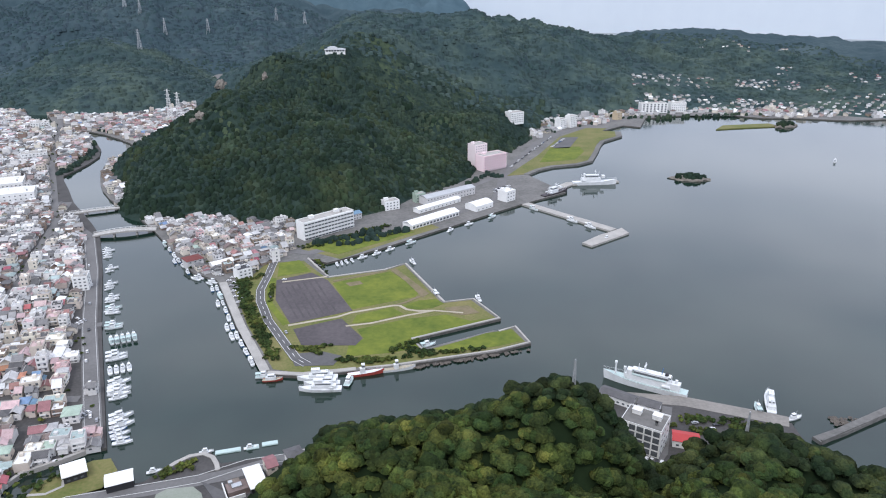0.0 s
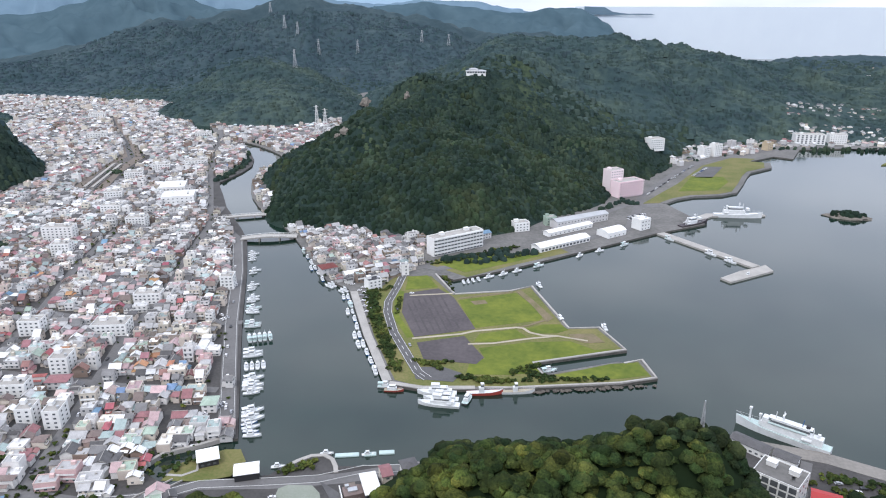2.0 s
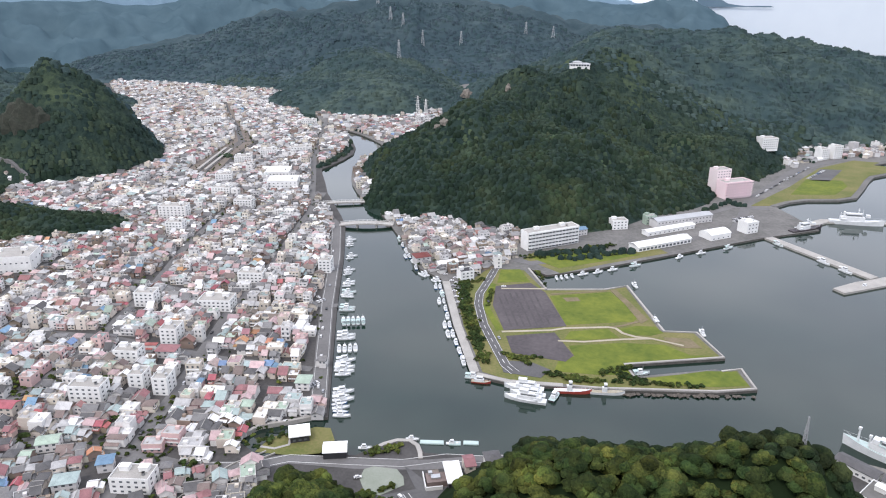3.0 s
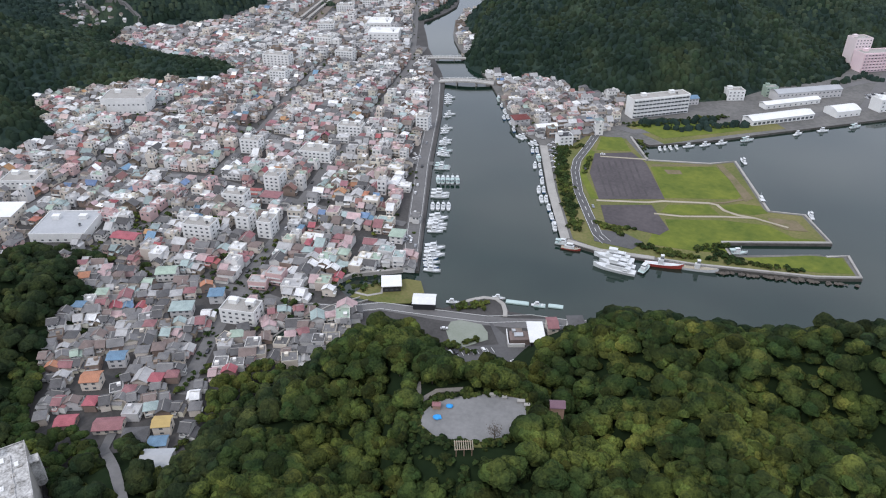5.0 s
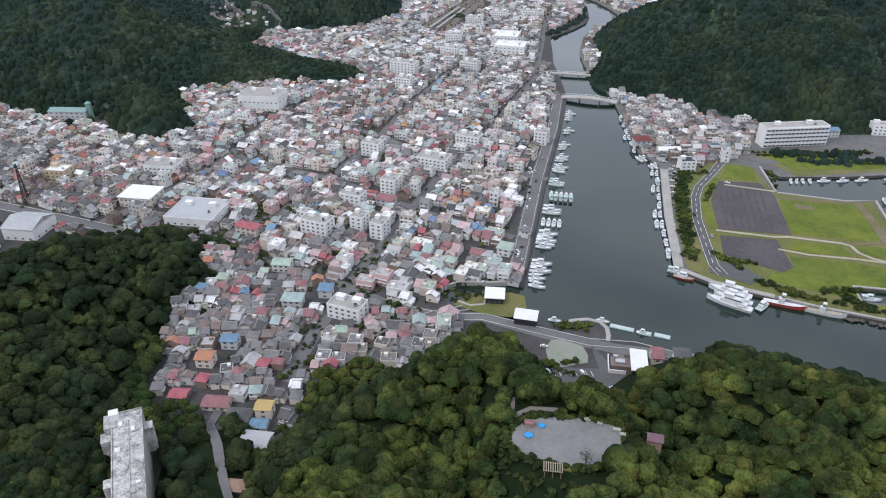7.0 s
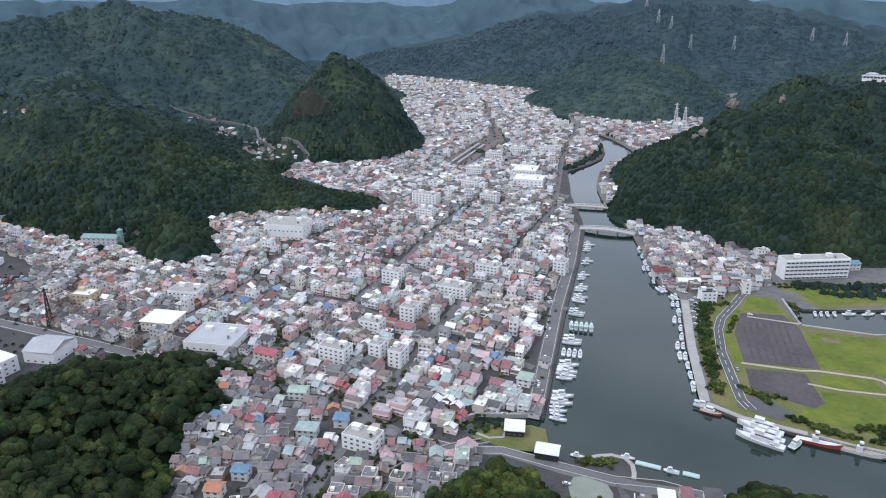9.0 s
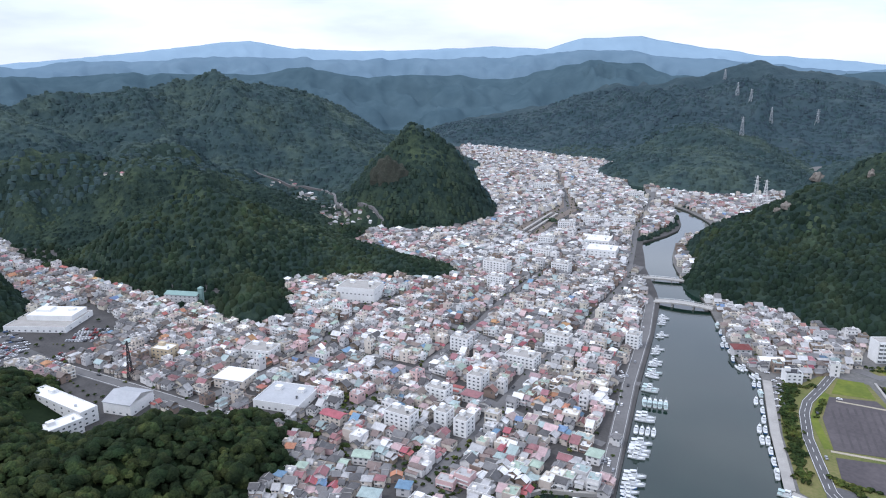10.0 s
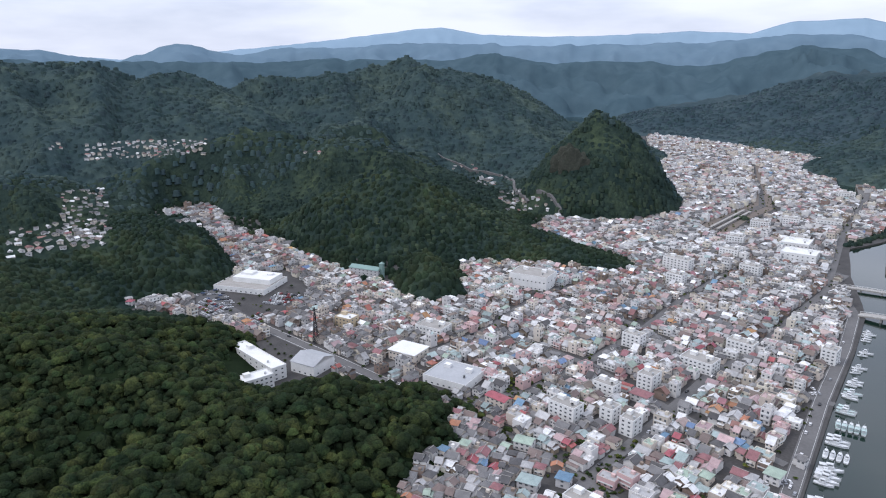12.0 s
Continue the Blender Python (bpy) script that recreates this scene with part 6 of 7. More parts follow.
# ---- bridges, jetties, moles ----
def bridge(x0, y0, x1, y1, width, z, label, rise):
    ob = thing("bridge", label, "bridge", m=pose((x0 + x1) / 2, (y0 + y1) / 2, z, 0, 0, math.degrees(math.atan2(y1 - y0, x1 - x0))))
    L_ = math.hypot(x1 - x0, y1 - y0)
    n_ = 12
    deck = MB()
    vs, w = [], width / 2
    for k in range(n_ + 1):
        za, xa = rise * math.sin(math.pi * k / n_), (k / n_ - 0.5) * L_
        vs += [(xa, -w, za - 1.3), (xa, w, za - 1.3), (xa, w, za), (xa, -w, za)]
    deck.add(vs, [(4 * k + j, 4 * k + 4 + j, 4 * k + 4 + (j + 1) % 4, 4 * k + (j + 1) % 4) for k in range(n_) for j in range(4)] + [(0, 1, 2, 3), (4 * n_ + 3, 4 * n_ + 2, 4 * n_ + 1, 4 * n_)])
    part("deck", deck, ob, "", [M["concrete"]])
    for sgn in (-1, 1):
        rail = MB()
        for k in range(n_):
            a_, b_ = k / n_, (k + 1) / n_
            za, zb = rise * math.sin(math.pi * a_), rise * math.sin(math.pi * b_)
            rail.tube(((a_ - 0.5) * L_, sgn * width / 2, za + 1.1), ((b_ - 0.5) * L_, sgn * width / 2, zb + 1.1), 0.16, 0.16, 5)
            rail.box((a_ - 0.5) * L_, sgn * width / 2, za, 0.3, 0.3, 1.1)
        part("railing", rail, ob, "white railing", [M["white"]])
    for t in (-0.18, 0.18):
        pm = MB()
        pm.box(t * L_, 0, -9, 1.6, width * 0.8, 9 + rise * 0.6)
        part("pier", pm, ob, "", [M["concrete"]])


bridge(-360, 679, -303, 699, 11, 3.4, "pale arched road bridge over the river", 2.0)
bridge(-420, 750, -370, 774, 8, 3.0, "low concrete bridge over the river", 0.6)
mb = MB()
band(mb, [(93, 795), (178, 700)], 11, 1.9, 4)
mb.prism([(170, 691), (188, 706), (192, 690), (146, 652), (138, 661), (160, 684)], -3, 1.9)
solid("jetty", mb, [M["concrete"]], "pale concrete jetty with a hooked end", "jetty", kind="structure")
mb = MB()
band(mb, [(122, 830), (160, 878), (226, 894)], 12, 1.9, 4)
solid("pier", mb, [M["concrete"]], "concrete pier reaching into the bay", "pier", kind="structure")
mb = MB()
band(mb, [(214, 339), (232, 347), (275, 370), (340, 408)], 5.5, 2.2, 5)
band(mb, [(216, 337), (275, 367.5), (340, 405.5)], 1.2, 3.0, 3)
solid("breakwater", mb, [M["harbour_ground"]], "long grey concrete breakwater in the bay", "breakwater", kind="structure")
mb = MB()
band(mb, [(95, 386), (150, 378), (192, 362), (206, 356)], 11, QUAY_Z + 0.12)
solid("wharf", mb, [material("sandy_wharf_paving", (0.27, 0.25, 0.225), (0.17, 0.16, 0.145), 0.05, 0.9, fine=0.5)], "pale concrete wharf", "quay", kind="structure")
slab("seaside_park", [(84, 914), (108, 922), (128, 950), (150, 970), (188, 983), (208, 1001), (226, 1052), (241, 1102), (253, 1132), (286, 1166), (293, 1205), (272, 1209), (285, 1232), (249, 1234), (191, 1160), (139, 1030), (106, 962)], QUAY_Z + 0.3, M["dry_grass"], "seaside park with dry grass", "grass")
slab("seaside_lot", [(168, 1076), (194, 1078), (222, 1158), (192, 1154)], QUAY_Z + 0.4, M["asphalt"], "asphalt car park of a seaside park", "parking lot")
slab("seaside_lawn", [(136, 986), (162, 994), (190, 1004), (213, 1056), (211, 1088), (164, 1078)], QUAY_Z + 0.4, M["grass"], "bright lawn of a seaside park", "grass")
mb = MB()
band(mb, [(109, 920), (128, 946), (151, 965), (189, 978), (211, 997), (229, 1050), (244, 1099), (255, 1126), (294, 1168)], 7, 2.6, 6)
solid("sea_wall", mb, [M["harbour_ground"]], "curved grey sea wall", "wall", kind="structure")
mb = MB()
g = np.random.default_rng(5)
for k in range(90):
    t = g.random()
    r_ = 1.0 + g.random() * 1.2
    x, y = -20 + 80 * t + g.normal(0, 0.8), 423 + 24.5 * t + g.normal(0, 0.7)
    V, F = lump(1, k, 0.8, 0.3)
    mb.add([tuple(p) for p in V * r_ + np.array([x, y - 2.2, 0.3])], [tuple(f) for f in F])
for k in range(70):
    x, y = 233 + g.random() * 17, 351 + g.random() * 9
    V, F = lump(1, k + 100, 0.8, 0.3)
    mb.add([tuple(p) for p in V * (0.8 + g.random()) + np.array([x, y + 3, 0.3])], [tuple(f) for f in F])
tagged(new("shore_rocks", mb.mesh("shore_rocks", [material("dark_shore_rock", (0.14, 0.12, 0.10), (0.06, 0.055, 0.05), 0.4, 0.9)])), "dark wet boulders along the mole", "rocks", kind="stuff")

# ---- boats ----
M["boat_white"] = material("boat_gelcoat", (0.74, 0.75, 0.75), (0.56, 0.58, 0.58), 0.3, 0.35)
M["boat_teal"] = material("boat_deck_teal", (0.48, 0.58, 0.56), (0.38, 0.48, 0.46), 0.3, 0.6)
M["boat_dark"] = material("boat_dark_hull", (0.035, 0.035, 0.045), (0.07, 0.05, 0.05), 0.3, 0.5)
M["boat_red"] = material("boat_red_paint", (0.42, 0.07, 0.05), (0.32, 0.06, 0.05), 0.3, 0.5)
M["boat_blue"] = material("boat_blue_paint", (0.06, 0.14, 0.30), None, 0.3, 0.5)


def hull_mb(L_, B, free, bow=1.0):
    """A boat's hull with raked, raised bow along +x; water line at z = 0."""
    mb = MB()
    st = [(-0.5, 0.82, 0.0), (-0.3, 0.95, 0.0), (0.0, 1.0, 0.05), (0.2, 0.92, 0.16), (0.36, 0.62, 0.34), (0.46, 0.26, 0.52), (0.53, 0.02, 0.66)]
    vs = []
    for t, b, up in st:
        x, hb, sh = t * L_, b * B / 2, free * (1 + up * bow)
        vs += [(x, -hb, sh), (x - 0.02 * L_ * up, -hb * 0.82, 0), (x - 0.06 * L_ * up, 0, -0.5 * free), (x - 0.02 * L_ * up, hb * 0.82, 0), (x, hb, sh)]
    fs = []
    for k in range(len(st) - 1):
        for j in range(4):
            fs.append((5 * k + j, 5 * k + 5 + j, 5 * k + 6 + j, 5 * k + 1 + j))
    fs.append((0, 1, 2, 3, 4))
    mb.add(vs, [f[::-1] for f in fs])
    return mb, vs


def boat(L_, B, deck_mat, hull_mat, label, cab=0.34, mast=True, canopy=False, big=False, name="boat", cat="boat"):
    ob = thing(name, label, cat, "boats in the harbour" if not big else "")
    free = 0.085 * L_ if not big else 0.075 * L_
    mb, vs = hull_mb(L_, B, free)
    part("hull", mb, ob, "", [hull_mat])
    dk = MB()
    n_ = len(vs) // 5
    for k in range(n_ - 1):
        a_, b_, c_, d_ = vs[5 * k], vs[5 * k + 5], vs[5 * k + 9], vs[5 * k + 4]
        dk.add([(p[0], p[1] * 0.97, p[2] - 0.12) for p in (a_, b_, c_, d_)], [(0, 1, 2, 3)])
    part("deck", dk, ob, "", [deck_mat])
    cb = MB()
    h = 0.15 * L_ if not big else 0.09 * L_
    cb.box(-0.08 * L_, 0, free * 0.95, cab * L_, B * 0.62, h)
    cb.box(-0.06 * L_, 0, free * 0.95 + h, cab * 0.62 * L_, B * 0.5, h * 0.8)
    cb.box(-0.06 * L_, 0, free * 0.95 + 1.8 * h, cab * 0.7 * L_, B * 0.55, 0.12)
    part("cabin", cb, ob, "", [M["boat_white"]])
    wb = MB()
    wb.box(-0.06 * L_, 0, free * 0.95 + 1.25 * h, cab * 0.63 * L_, B * 0.51, h * 0.3)
    part("window", wb, ob, "", [M["glass"]])
    if canopy:
        cn = MB()
        cn.gable(-0.32 * L_, 0, free + 0.2 * L_, 0.3 * L_, B * 0.8, 0.3, 0.1, 0.08)
        part("canopy", cn, ob, "", [deck_mat])
    if mast:
        mm = MB()
        tall = 0.42 if not big else 0.24
        mm.tube((0.1 * L_, 0, free), (0.1 * L_, 0, free + tall * L_), 0.010 * L_, 0.004 * L_, 5)
        mm.tube((-0.3 * L_, 0, free), (-0.3 * L_, 0, free + 0.7 * tall * L_), 0.008 * L_, 0.004 * L_, 5)
        mm.tube((0.1 * L_, 0, free + 0.7 * tall * L_), (-0.3 * L_, 0, free + 0.6 * tall * L_), 0.003 * L_, 0.003 * L_, 4)
        part("mast", mm, ob, "", [M["boat_white"]])
    rl = MB()
    for sgn in (0, 4):
        for k in range(2, n_ - 1):
            a_, b_ = vs[5 * k + sgn], vs[5 * k + 5 + sgn]
            rl.tube((a_[0], a_[1], a_[2] + 0.06 * L_ * 0.6), (b_[0], b_[1], b_[2] + 0.06 * L_ * 0.6), 0.05, 0.05, 4)
            rl.tube(a_, (a_[0], a_[1], a_[2] + 0.06 * L_ * 0.6), 0.05, 0.05, 4)
    part("railing", rl, ob, "", [M["boat_white"]])
    return ob


FLEET = [boat(11.0, 3.3, M["boat_white"], M["boat_white"], "white fishing boat moored at the quay"), boat(12.5, 3.6, M["boat_teal"], M["boat_white"], "white fishing boat with a teal deck", canopy=True),
         boat(7.8, 2.5, M["boat_white"], M["boat_white"], "small white motorboat moored in the harbour", 0.4, mast=False), boat(14.0, 3.9, M["boat_white"], M["boat_white"], "large white fishing boat with two masts", 0.4, canopy=True), boat(10.0, 3.1, M["boat_white"], M["boat_blue"], "white boat with a dark blue hull", 0.36)]
used_first = set()


def moor(k, x, y, deg):
    m = pose(x, y, 0.05, 0, 0, deg)
    if k not in used_first:
        used_first.add(k)
        FLEET[k].matrix_world = m
    else:
        copy_thing(FLEET[k], m)


g = np.random.default_rng(8)


def along(line, s):
    for a_, b_ in zip(line, line[1:]):
        L_ = math.dist(a_, b_)
        if s <= L_:
            d = ((b_[0] - a_[0]) / L_, (b_[1] - a_[1]) / L_)
            return a_[0] + d[0] * s, a_[1] + d[1] * s, d
        s -= L_
        d = ((b_[0] - a_[0]) / L_, (b_[1] - a_[1]) / L_)
    return b_[0], b_[1], d


WQ = [(-191, 331), (-262, 481), (-311, 591), (-356, 681)]
for s0, n_, gap, kinds in ((3, 7, 4.6, (0, 4, 0, 3)), (54, 5, 4.8, (3, 0, 3)), (108, 2, 5.4, (3, 3)), (160, 2, 4.6, (1, 0)), (188, 3, 4.4, (0, 1, 0)), (212, 3, 4.4, (0, 2)), (240, 3, 5.5, (0, 2)), (282, 2, 7, (2, 0)), (320, 5, 6.0, (2, 2, 0))):
    for k in range(n_):
        x, y, d = along(WQ, s0 + k * gap)
        kind = kinds[g.integers(len(kinds))]
        out = (11.0, 12.5, 7.8, 14.0, 10.0)[kind] / 2 + 1.2 + g.uniform(0, 1.5)
        moor(kind, x + d[1] * out, y - d[0] * out, math.degrees(math.atan2(-d[0], d[1])) + g.normal(0, 7))
for k in range(5):
    x, y, d = along(WQ, 138)
    out = 6 + 3.9 * k
    moor(1, x + d[1] * out, y - d[0] * out, math.degrees(math.atan2(d[1], d[0])) + g.normal(0, 2))
for k in range(4):
    x, y, d = along(WQ, 92)
    moor(0, x + d[1] * (4 + 4 * k), y - d[0] * (4 + 4 * k), math.degrees(math.atan2(d[1], d[0])) + g.normal(0, 2))
EQ = [(-121, 410), (-158, 478), (-199, 566), (-227, 584), (-305, 702)]
for s in (22, 24, 38, 52, 66, 82, 98, 113, 128, 143, 160, 178, 196, 214, 232, 246, 262, 280, 300):
    x, y, d = along(EQ, s)
    for o in ((2.6, 6.4) if g.random() < 0.3 else (2.6,)):
        moor(int(g.choice([0, 1, 2, 4, 0])), x - d[1] * o, y + d[0] * o, math.degrees(math.atan2(d[1], d[0])) + g.normal(0, 3))
NQ = [(-109, 605), (-63, 641), (89, 786)]
for s, kind in ((8, 2), (13, 2), (18, 2), (24, 2), (36, 0), (52, 0), (68, 0), (95, 1), (150, 0), (178, 0), (215, 1)):
    x, y, d = along(NQ, s)
    moor(kind, x + d[1] * 4.5, y - d[0] * 4.5, math.degrees(math.atan2(d[1], d[0])) + (80 if kind == 2 else 0) + g.normal(0, 6))
for x, y, a_, kind in ((103, 774, 312, 1), (140, 732, 312, 3), (156, 712, 312, 3), (166, 676, 40, 0), (-12, 452, 30, 1), (-30, 612, 120, 0), (28, 532, 110, 0), (-8, 540, 112, 3), (-157, 312, 20, 2), (-134, 329, 15, 2), (-110, 333, 20, 2), (-176, 305, 20, 0), (-120, 409, 10, 1), (194, 372, 80, 1), (212, 362, 20, 0), (566, 1000, 60, 3), (-200, 336, 200, 2), (-208, 327, 210, 2), (-214, 318, 215, 2)):
    moor(kind, x, y, a_)


def ship(L_, B, label, x, y, deg, deck, hull, cab=0.5):
    ob = boat(L_, B, deck, hull, label, cab, True, False, True, "ship", "ship")
    fn = MB()
    free = 0.075 * L_
    fn.tube((-0.22 * L_, 0, free), (-0.24 * L_, 0, free + 0.19 * L_), 0.028 * L_, 0.022 * L_, 10)
    part("funnel", fn, ob, "", [M["dark"] if deck is M["boat_teal"] else M["boat_white"]])
    wh = MB()
    if L_ > 40:
        wh.box(0.2 * L_, 0, free + 0.09 * L_, 0.07 * L_, B * 0.6, 0.05 * L_)
    else:
        wh.box(0.05 * L_, 0, free + 0.155 * L_, 0.20 * L_, B * 0.46, 0.07 * L_)
        wh.box(0.05 * L_, 0, free + 0.225 * L_, 0.22 * L_, B * 0.52, 0.012 * L_)
    part("wheelhouse", wh, ob, "", [M["boat_white"]])
    rd = MB()
    rd.tube((0.02 * L_, 0, free + 0.13 * L_), (0.02 * L_, 0, free + 0.27 * L_), 0.012 * L_, 0.006 * L_, 6)
    rd.box(0.02 * L_, 0, free + 0.22 * L_, 0.02 * L_, 0.08 * L_, 0.012 * L_)
    part("radar_mast", rd, ob, "", [M["boat_white"]])
    for e in (-1, 1):
        lb = MB()
        lb.tube((-0.3 * L_, e * B * 0.38, free + 0.04 * L_), (-0.2 * L_, e * B * 0.38, free + 0.04 * L_), 0.018 * L_, 0.018 * L_, 8)
        part("lifeboat", lb, ob, "", [M["boat_white"]])
    ob.matrix_world = pose(x, y, 0.05, 0, 0, deg)
    return ob


ls = ship(53, 8.2, "long white ship with a teal deck at the wharf", 131, 397, 152, M["boat_teal"], M["boat_white"], 0.66)
mb = MB()
mb.gable(-2, 0, 9.2, 21, 6.0, 0.7, 0.3, 0.12)
part("awning", mb, ls, "pale green deck awning", [M["boat_teal"]])
for px, hh in ((20, 9.5), (14, 7.0), (-19, 6.0)):
    mb = MB()
    mb.tube((px, 0, 3), (px, 0, 3.5 + hh), 0.75, 0.5, 8)
    mb.box(px, 0, 3.5 + hh, 1.6, 1.6, 1.4)
    part("derrick", mb, ls, "white deck crane", [M["boat_white"]])
mb = MB()
mb.tube((-9, 0, 8), (-10, 0, 17), 0.35, 0.2, 6)
part("mast_dark", mb, ls, "dark blue mast", [M["boat_blue"]])
ship(26, 6.2, "white three-deck patrol boat moored alongside others", -84, 406.5, 186, M["boat_white"], M["boat_white"], 0.60)
ship(23, 5.8, "white patrol boat moored between two others", -80, 400, 184, M["boat_white"], M["boat_white"], 0.62)
ship(27, 6.4, "outer white patrol boat of a raft of three", -80, 393, 182, M["boat_white"], M["boat_white"], 0.58)
ship(56, 9.0, "white patrol ship at the pier", 193, 880, 5, M["boat_white"], M["boat_white"], 0.45)
ship(44, 9.0, "dark-hulled cargo ship at the quay", 136, 834, 40, M["boat_dark"], M["boat_dark"], 0.3)
ship(26, 6.5, "white workboat with a long deckhouse", 204, 378, 72, M["boat_white"], M["boat_white"], 0.6)
boat(24, 4.4, M["boat_white"], M["boat_red"], "low red and white barge at the quay", 0.14, False).matrix_world = pose(-53, 412.5, 0.05, 0, 0, 14)
boat(22, 4.2, M["dirt"], M["boat_white"], "low white barge at the quay", 0.14, False).matrix_world = pose(-31, 418.5, 0.05, 0, 0, 14)
boat(13, 5.0, M["boat_teal"], M["boat_dark"], "squat grey-green tug beside white ships", 0.4, True).matrix_world = pose(-63, 403, 0.05, 0, 0, 80)
boat(13, 4.0, M["dirt"], M["boat_red"], "brown and red excursion boat at the quay", 0.5, True).matrix_world = pose(-114, 405, 0.05, 0, 0, 8)
for k, (x, y, L_) in enumerate(((-122, 330, 14), (-109, 333.5, 7), (-100, 337, 9))):
    mb = MB()
    mb.box(0, 0, -0.4, L_, 3.6, 0.9)
    mb.box(0, 0, 0.5, L_ * 0.94, 3.2, 0.25)
    o = solid("floating_dock", mb, [M["boat_teal"]], "pale green floating dock on the water", "dock", "floating docks")
    o.matrix_world = pose(x, y, 0, 0, 0, 16)

# islets
def islet(x, y, rx, ry, top, turn, label):
    c, s = math.cos(turn), math.sin(turn)
    V, F = lump(3, int(x), 1.0, 0.35)
    mb = MB()
    mb.add([(x + p[0] * rx * c - p[1] * ry * s, y + p[0] * rx * s + p[1] * ry * c, p[2] * top * 0.55 - 0.5) for p in V], [tuple(f) for f in F])
    solid("islet", mb, [material("islet_rock", (0.20, 0.18, 0.15), (0.10, 0.09, 0.08), 0.15, 0.9)], "small rocky islet capped with trees", "islet", kind="structure")
    g2 = np.random.default_rng(int(x))
    n_ = int(rx * ry / 6)
    t, q = g2.uniform(0, 6.283, n_), np.sqrt(g2.random(n_)) * 0.72
    px, py = np.cos(t) * q * rx, np.sin(t) * q * ry
    P = np.stack([x + px * c - py * s, y + px * s + py * c, top * 0.5 * (1 - q * q)], -1)
    scatter("islet_trees", mid_t, P, g2.uniform(2.5, 4.5, n_), M["crown"], "dark pines on an islet")


islet(326, 906, 26, 13, 9, -0.2, "")
islet(610, 1258, 24, 14, 12, 0.3, "")
slab("islet_lawn", [(475, 1226), (520, 1238), (600, 1255), (590, 1280), (500, 1262)], 1.6, M["dry_grass"], "low islet with a lawn and a stone rim", "grass", 3)

# ---- things on the hills ----
def lattice(name, label, x, y, z, h, foot, mat, arms=True, group="pylons"):
    ob = thing(name, label, "pylon", group, m=pose(x, y, z))
    top = foot * 0.14
    for sx, sy in ((-1, -1), (1, -1), (1, 1), (-1, 1)):
        leg = MB()
        leg.tube((sx * foot, sy * foot, -3), (sx * top, sy * top, h), 0.35, 0.22, 5)
        part("leg", leg, ob, "", [mat])
    br = MB()
    n_ = 8
    for k in range(n_):
        a_, b_ = k / n_, (k + 1) / n_
        ra, rb = foot + (top - foot) * a_, foot + (top - foot) * b_
        for (p, q), (u, v) in zip(((-1, -1), (1, -1), (1, 1), (-1, 1)), ((1, -1), (1, 1), (-1, 1), (-1, -1))):
            br.tube((p * ra, q * ra, a_ * h), (u * rb, v * rb, b_ * h), 0.18, 0.18, 4)
            br.tube((u * ra, v * ra, a_ * h), (p * rb, q * rb, b_ * h), 0.18, 0.18, 4)
    part("bracing", br, ob, "", [mat])
    if arms:
        for k in (0.72, 0.84, 0.95):
            am = MB()
            am.tube((-foot * 1.1, 0, k * h), (foot * 1.1, 0, k * h), 0.25, 0.25, 4)
            part("crossarm", am, ob, "", [mat])


for az, el, h in ((22.67, -4.9, 50), (20.8, -3.95, 48), (17.8, -3.95, 44), (23.25, -1.95, 40), (22.3, -2.45, 40), (24.2, -0.85, 36), (12.8, -3.1, 40), (10.7, -3.3, 36)):
    x, y, z = on_ground(az, el)
    lattice("pylon", "pale steel lattice power pylon on a wooded ridge", x, y, z, h, 5.0, M["steel"])
for az, r, h in ((21.25, 1380, 60), (20.6, 1420, 48)):
    x, y = bearing(az, r)
    lattice("pylon", "white steel lattice mast in the valley", x, y, 2, h, 5.0, M["white"])
x, y = bearing(-27.05, 330)
lattice("mast", "slim steel lattice mast among trees", x, y, float(hills(np.array([x]), np.array([y]))[0]), 19, 0.9, M["steel"], False, "")
x, y = bearing(-12, 318)
lattice("mast", "thin steel antenna mast on the wooded knoll", x, y, float(hills(np.array([x]), np.array([y]))[0]), 19, 1.0, M["steel"], False, "")
lattice("mast", "dark green lattice telephone mast in the town", -560, 192, 2, 34, 2.2, M["dark"], False, "")

rock_m = material("bare_grey_rock", (0.24, 0.215, 0.185), (0.12, 0.11, 0.095), 0.12, 0.9, fine=0.6, bump=0.6)
for az, el, rx, rz in ((17.35, -7.9, 12, 14), (14.04, -7.4, 4, 9), (19.1, -10.1, 6, 7), (19.7, -10.4, 4, 5)):
    x, y, z = on_ground(az, el)
    V, F = lump(3, int(az * 10), 1.0, 0.5)
    mb = MB()
    mb.add([(x + p[0] * rx, y + p[1] * rx * 0.8, z + 2 + p[2] * rz) for p in V], [tuple(f) for f in F])
    solid("rock_outcrop", mb, [rock_m], "bare grey rock outcrop on a wooded slope", "rock")
face_m = material("grey_cut_slope", (0.125, 0.125, 0.118), (0.070, 0.074, 0.066), 0.15, 0.95, fine=0.7, bump=0.5)
for x, y, rx, ry, top, turn in ((-322, 790, 24, 10, 24, -38), (-212, 796, 22, 11, 26, 8)):
    V, F = lump(3, int(-x), 1.0, 0.30)
    c_, s_ = math.cos(radians(turn)), math.sin(radians(turn))
    mb = MB()
    mb.add([(x + p[0] * rx * c_ - p[1] * ry * s_, y + p[0] * rx * s_ + p[1] * ry * c_, 2 + p[2] * top) for p in V], [tuple(f) for f in F])
    solid("cut_slope", mb, [face_m], "steep grey cut slope at the foot of the wooded hill", "rock")
x, y, z = on_ground(50.0, -9.0)
V, F = lump(4, 77, 1.0, 0.35)
mb = MB()
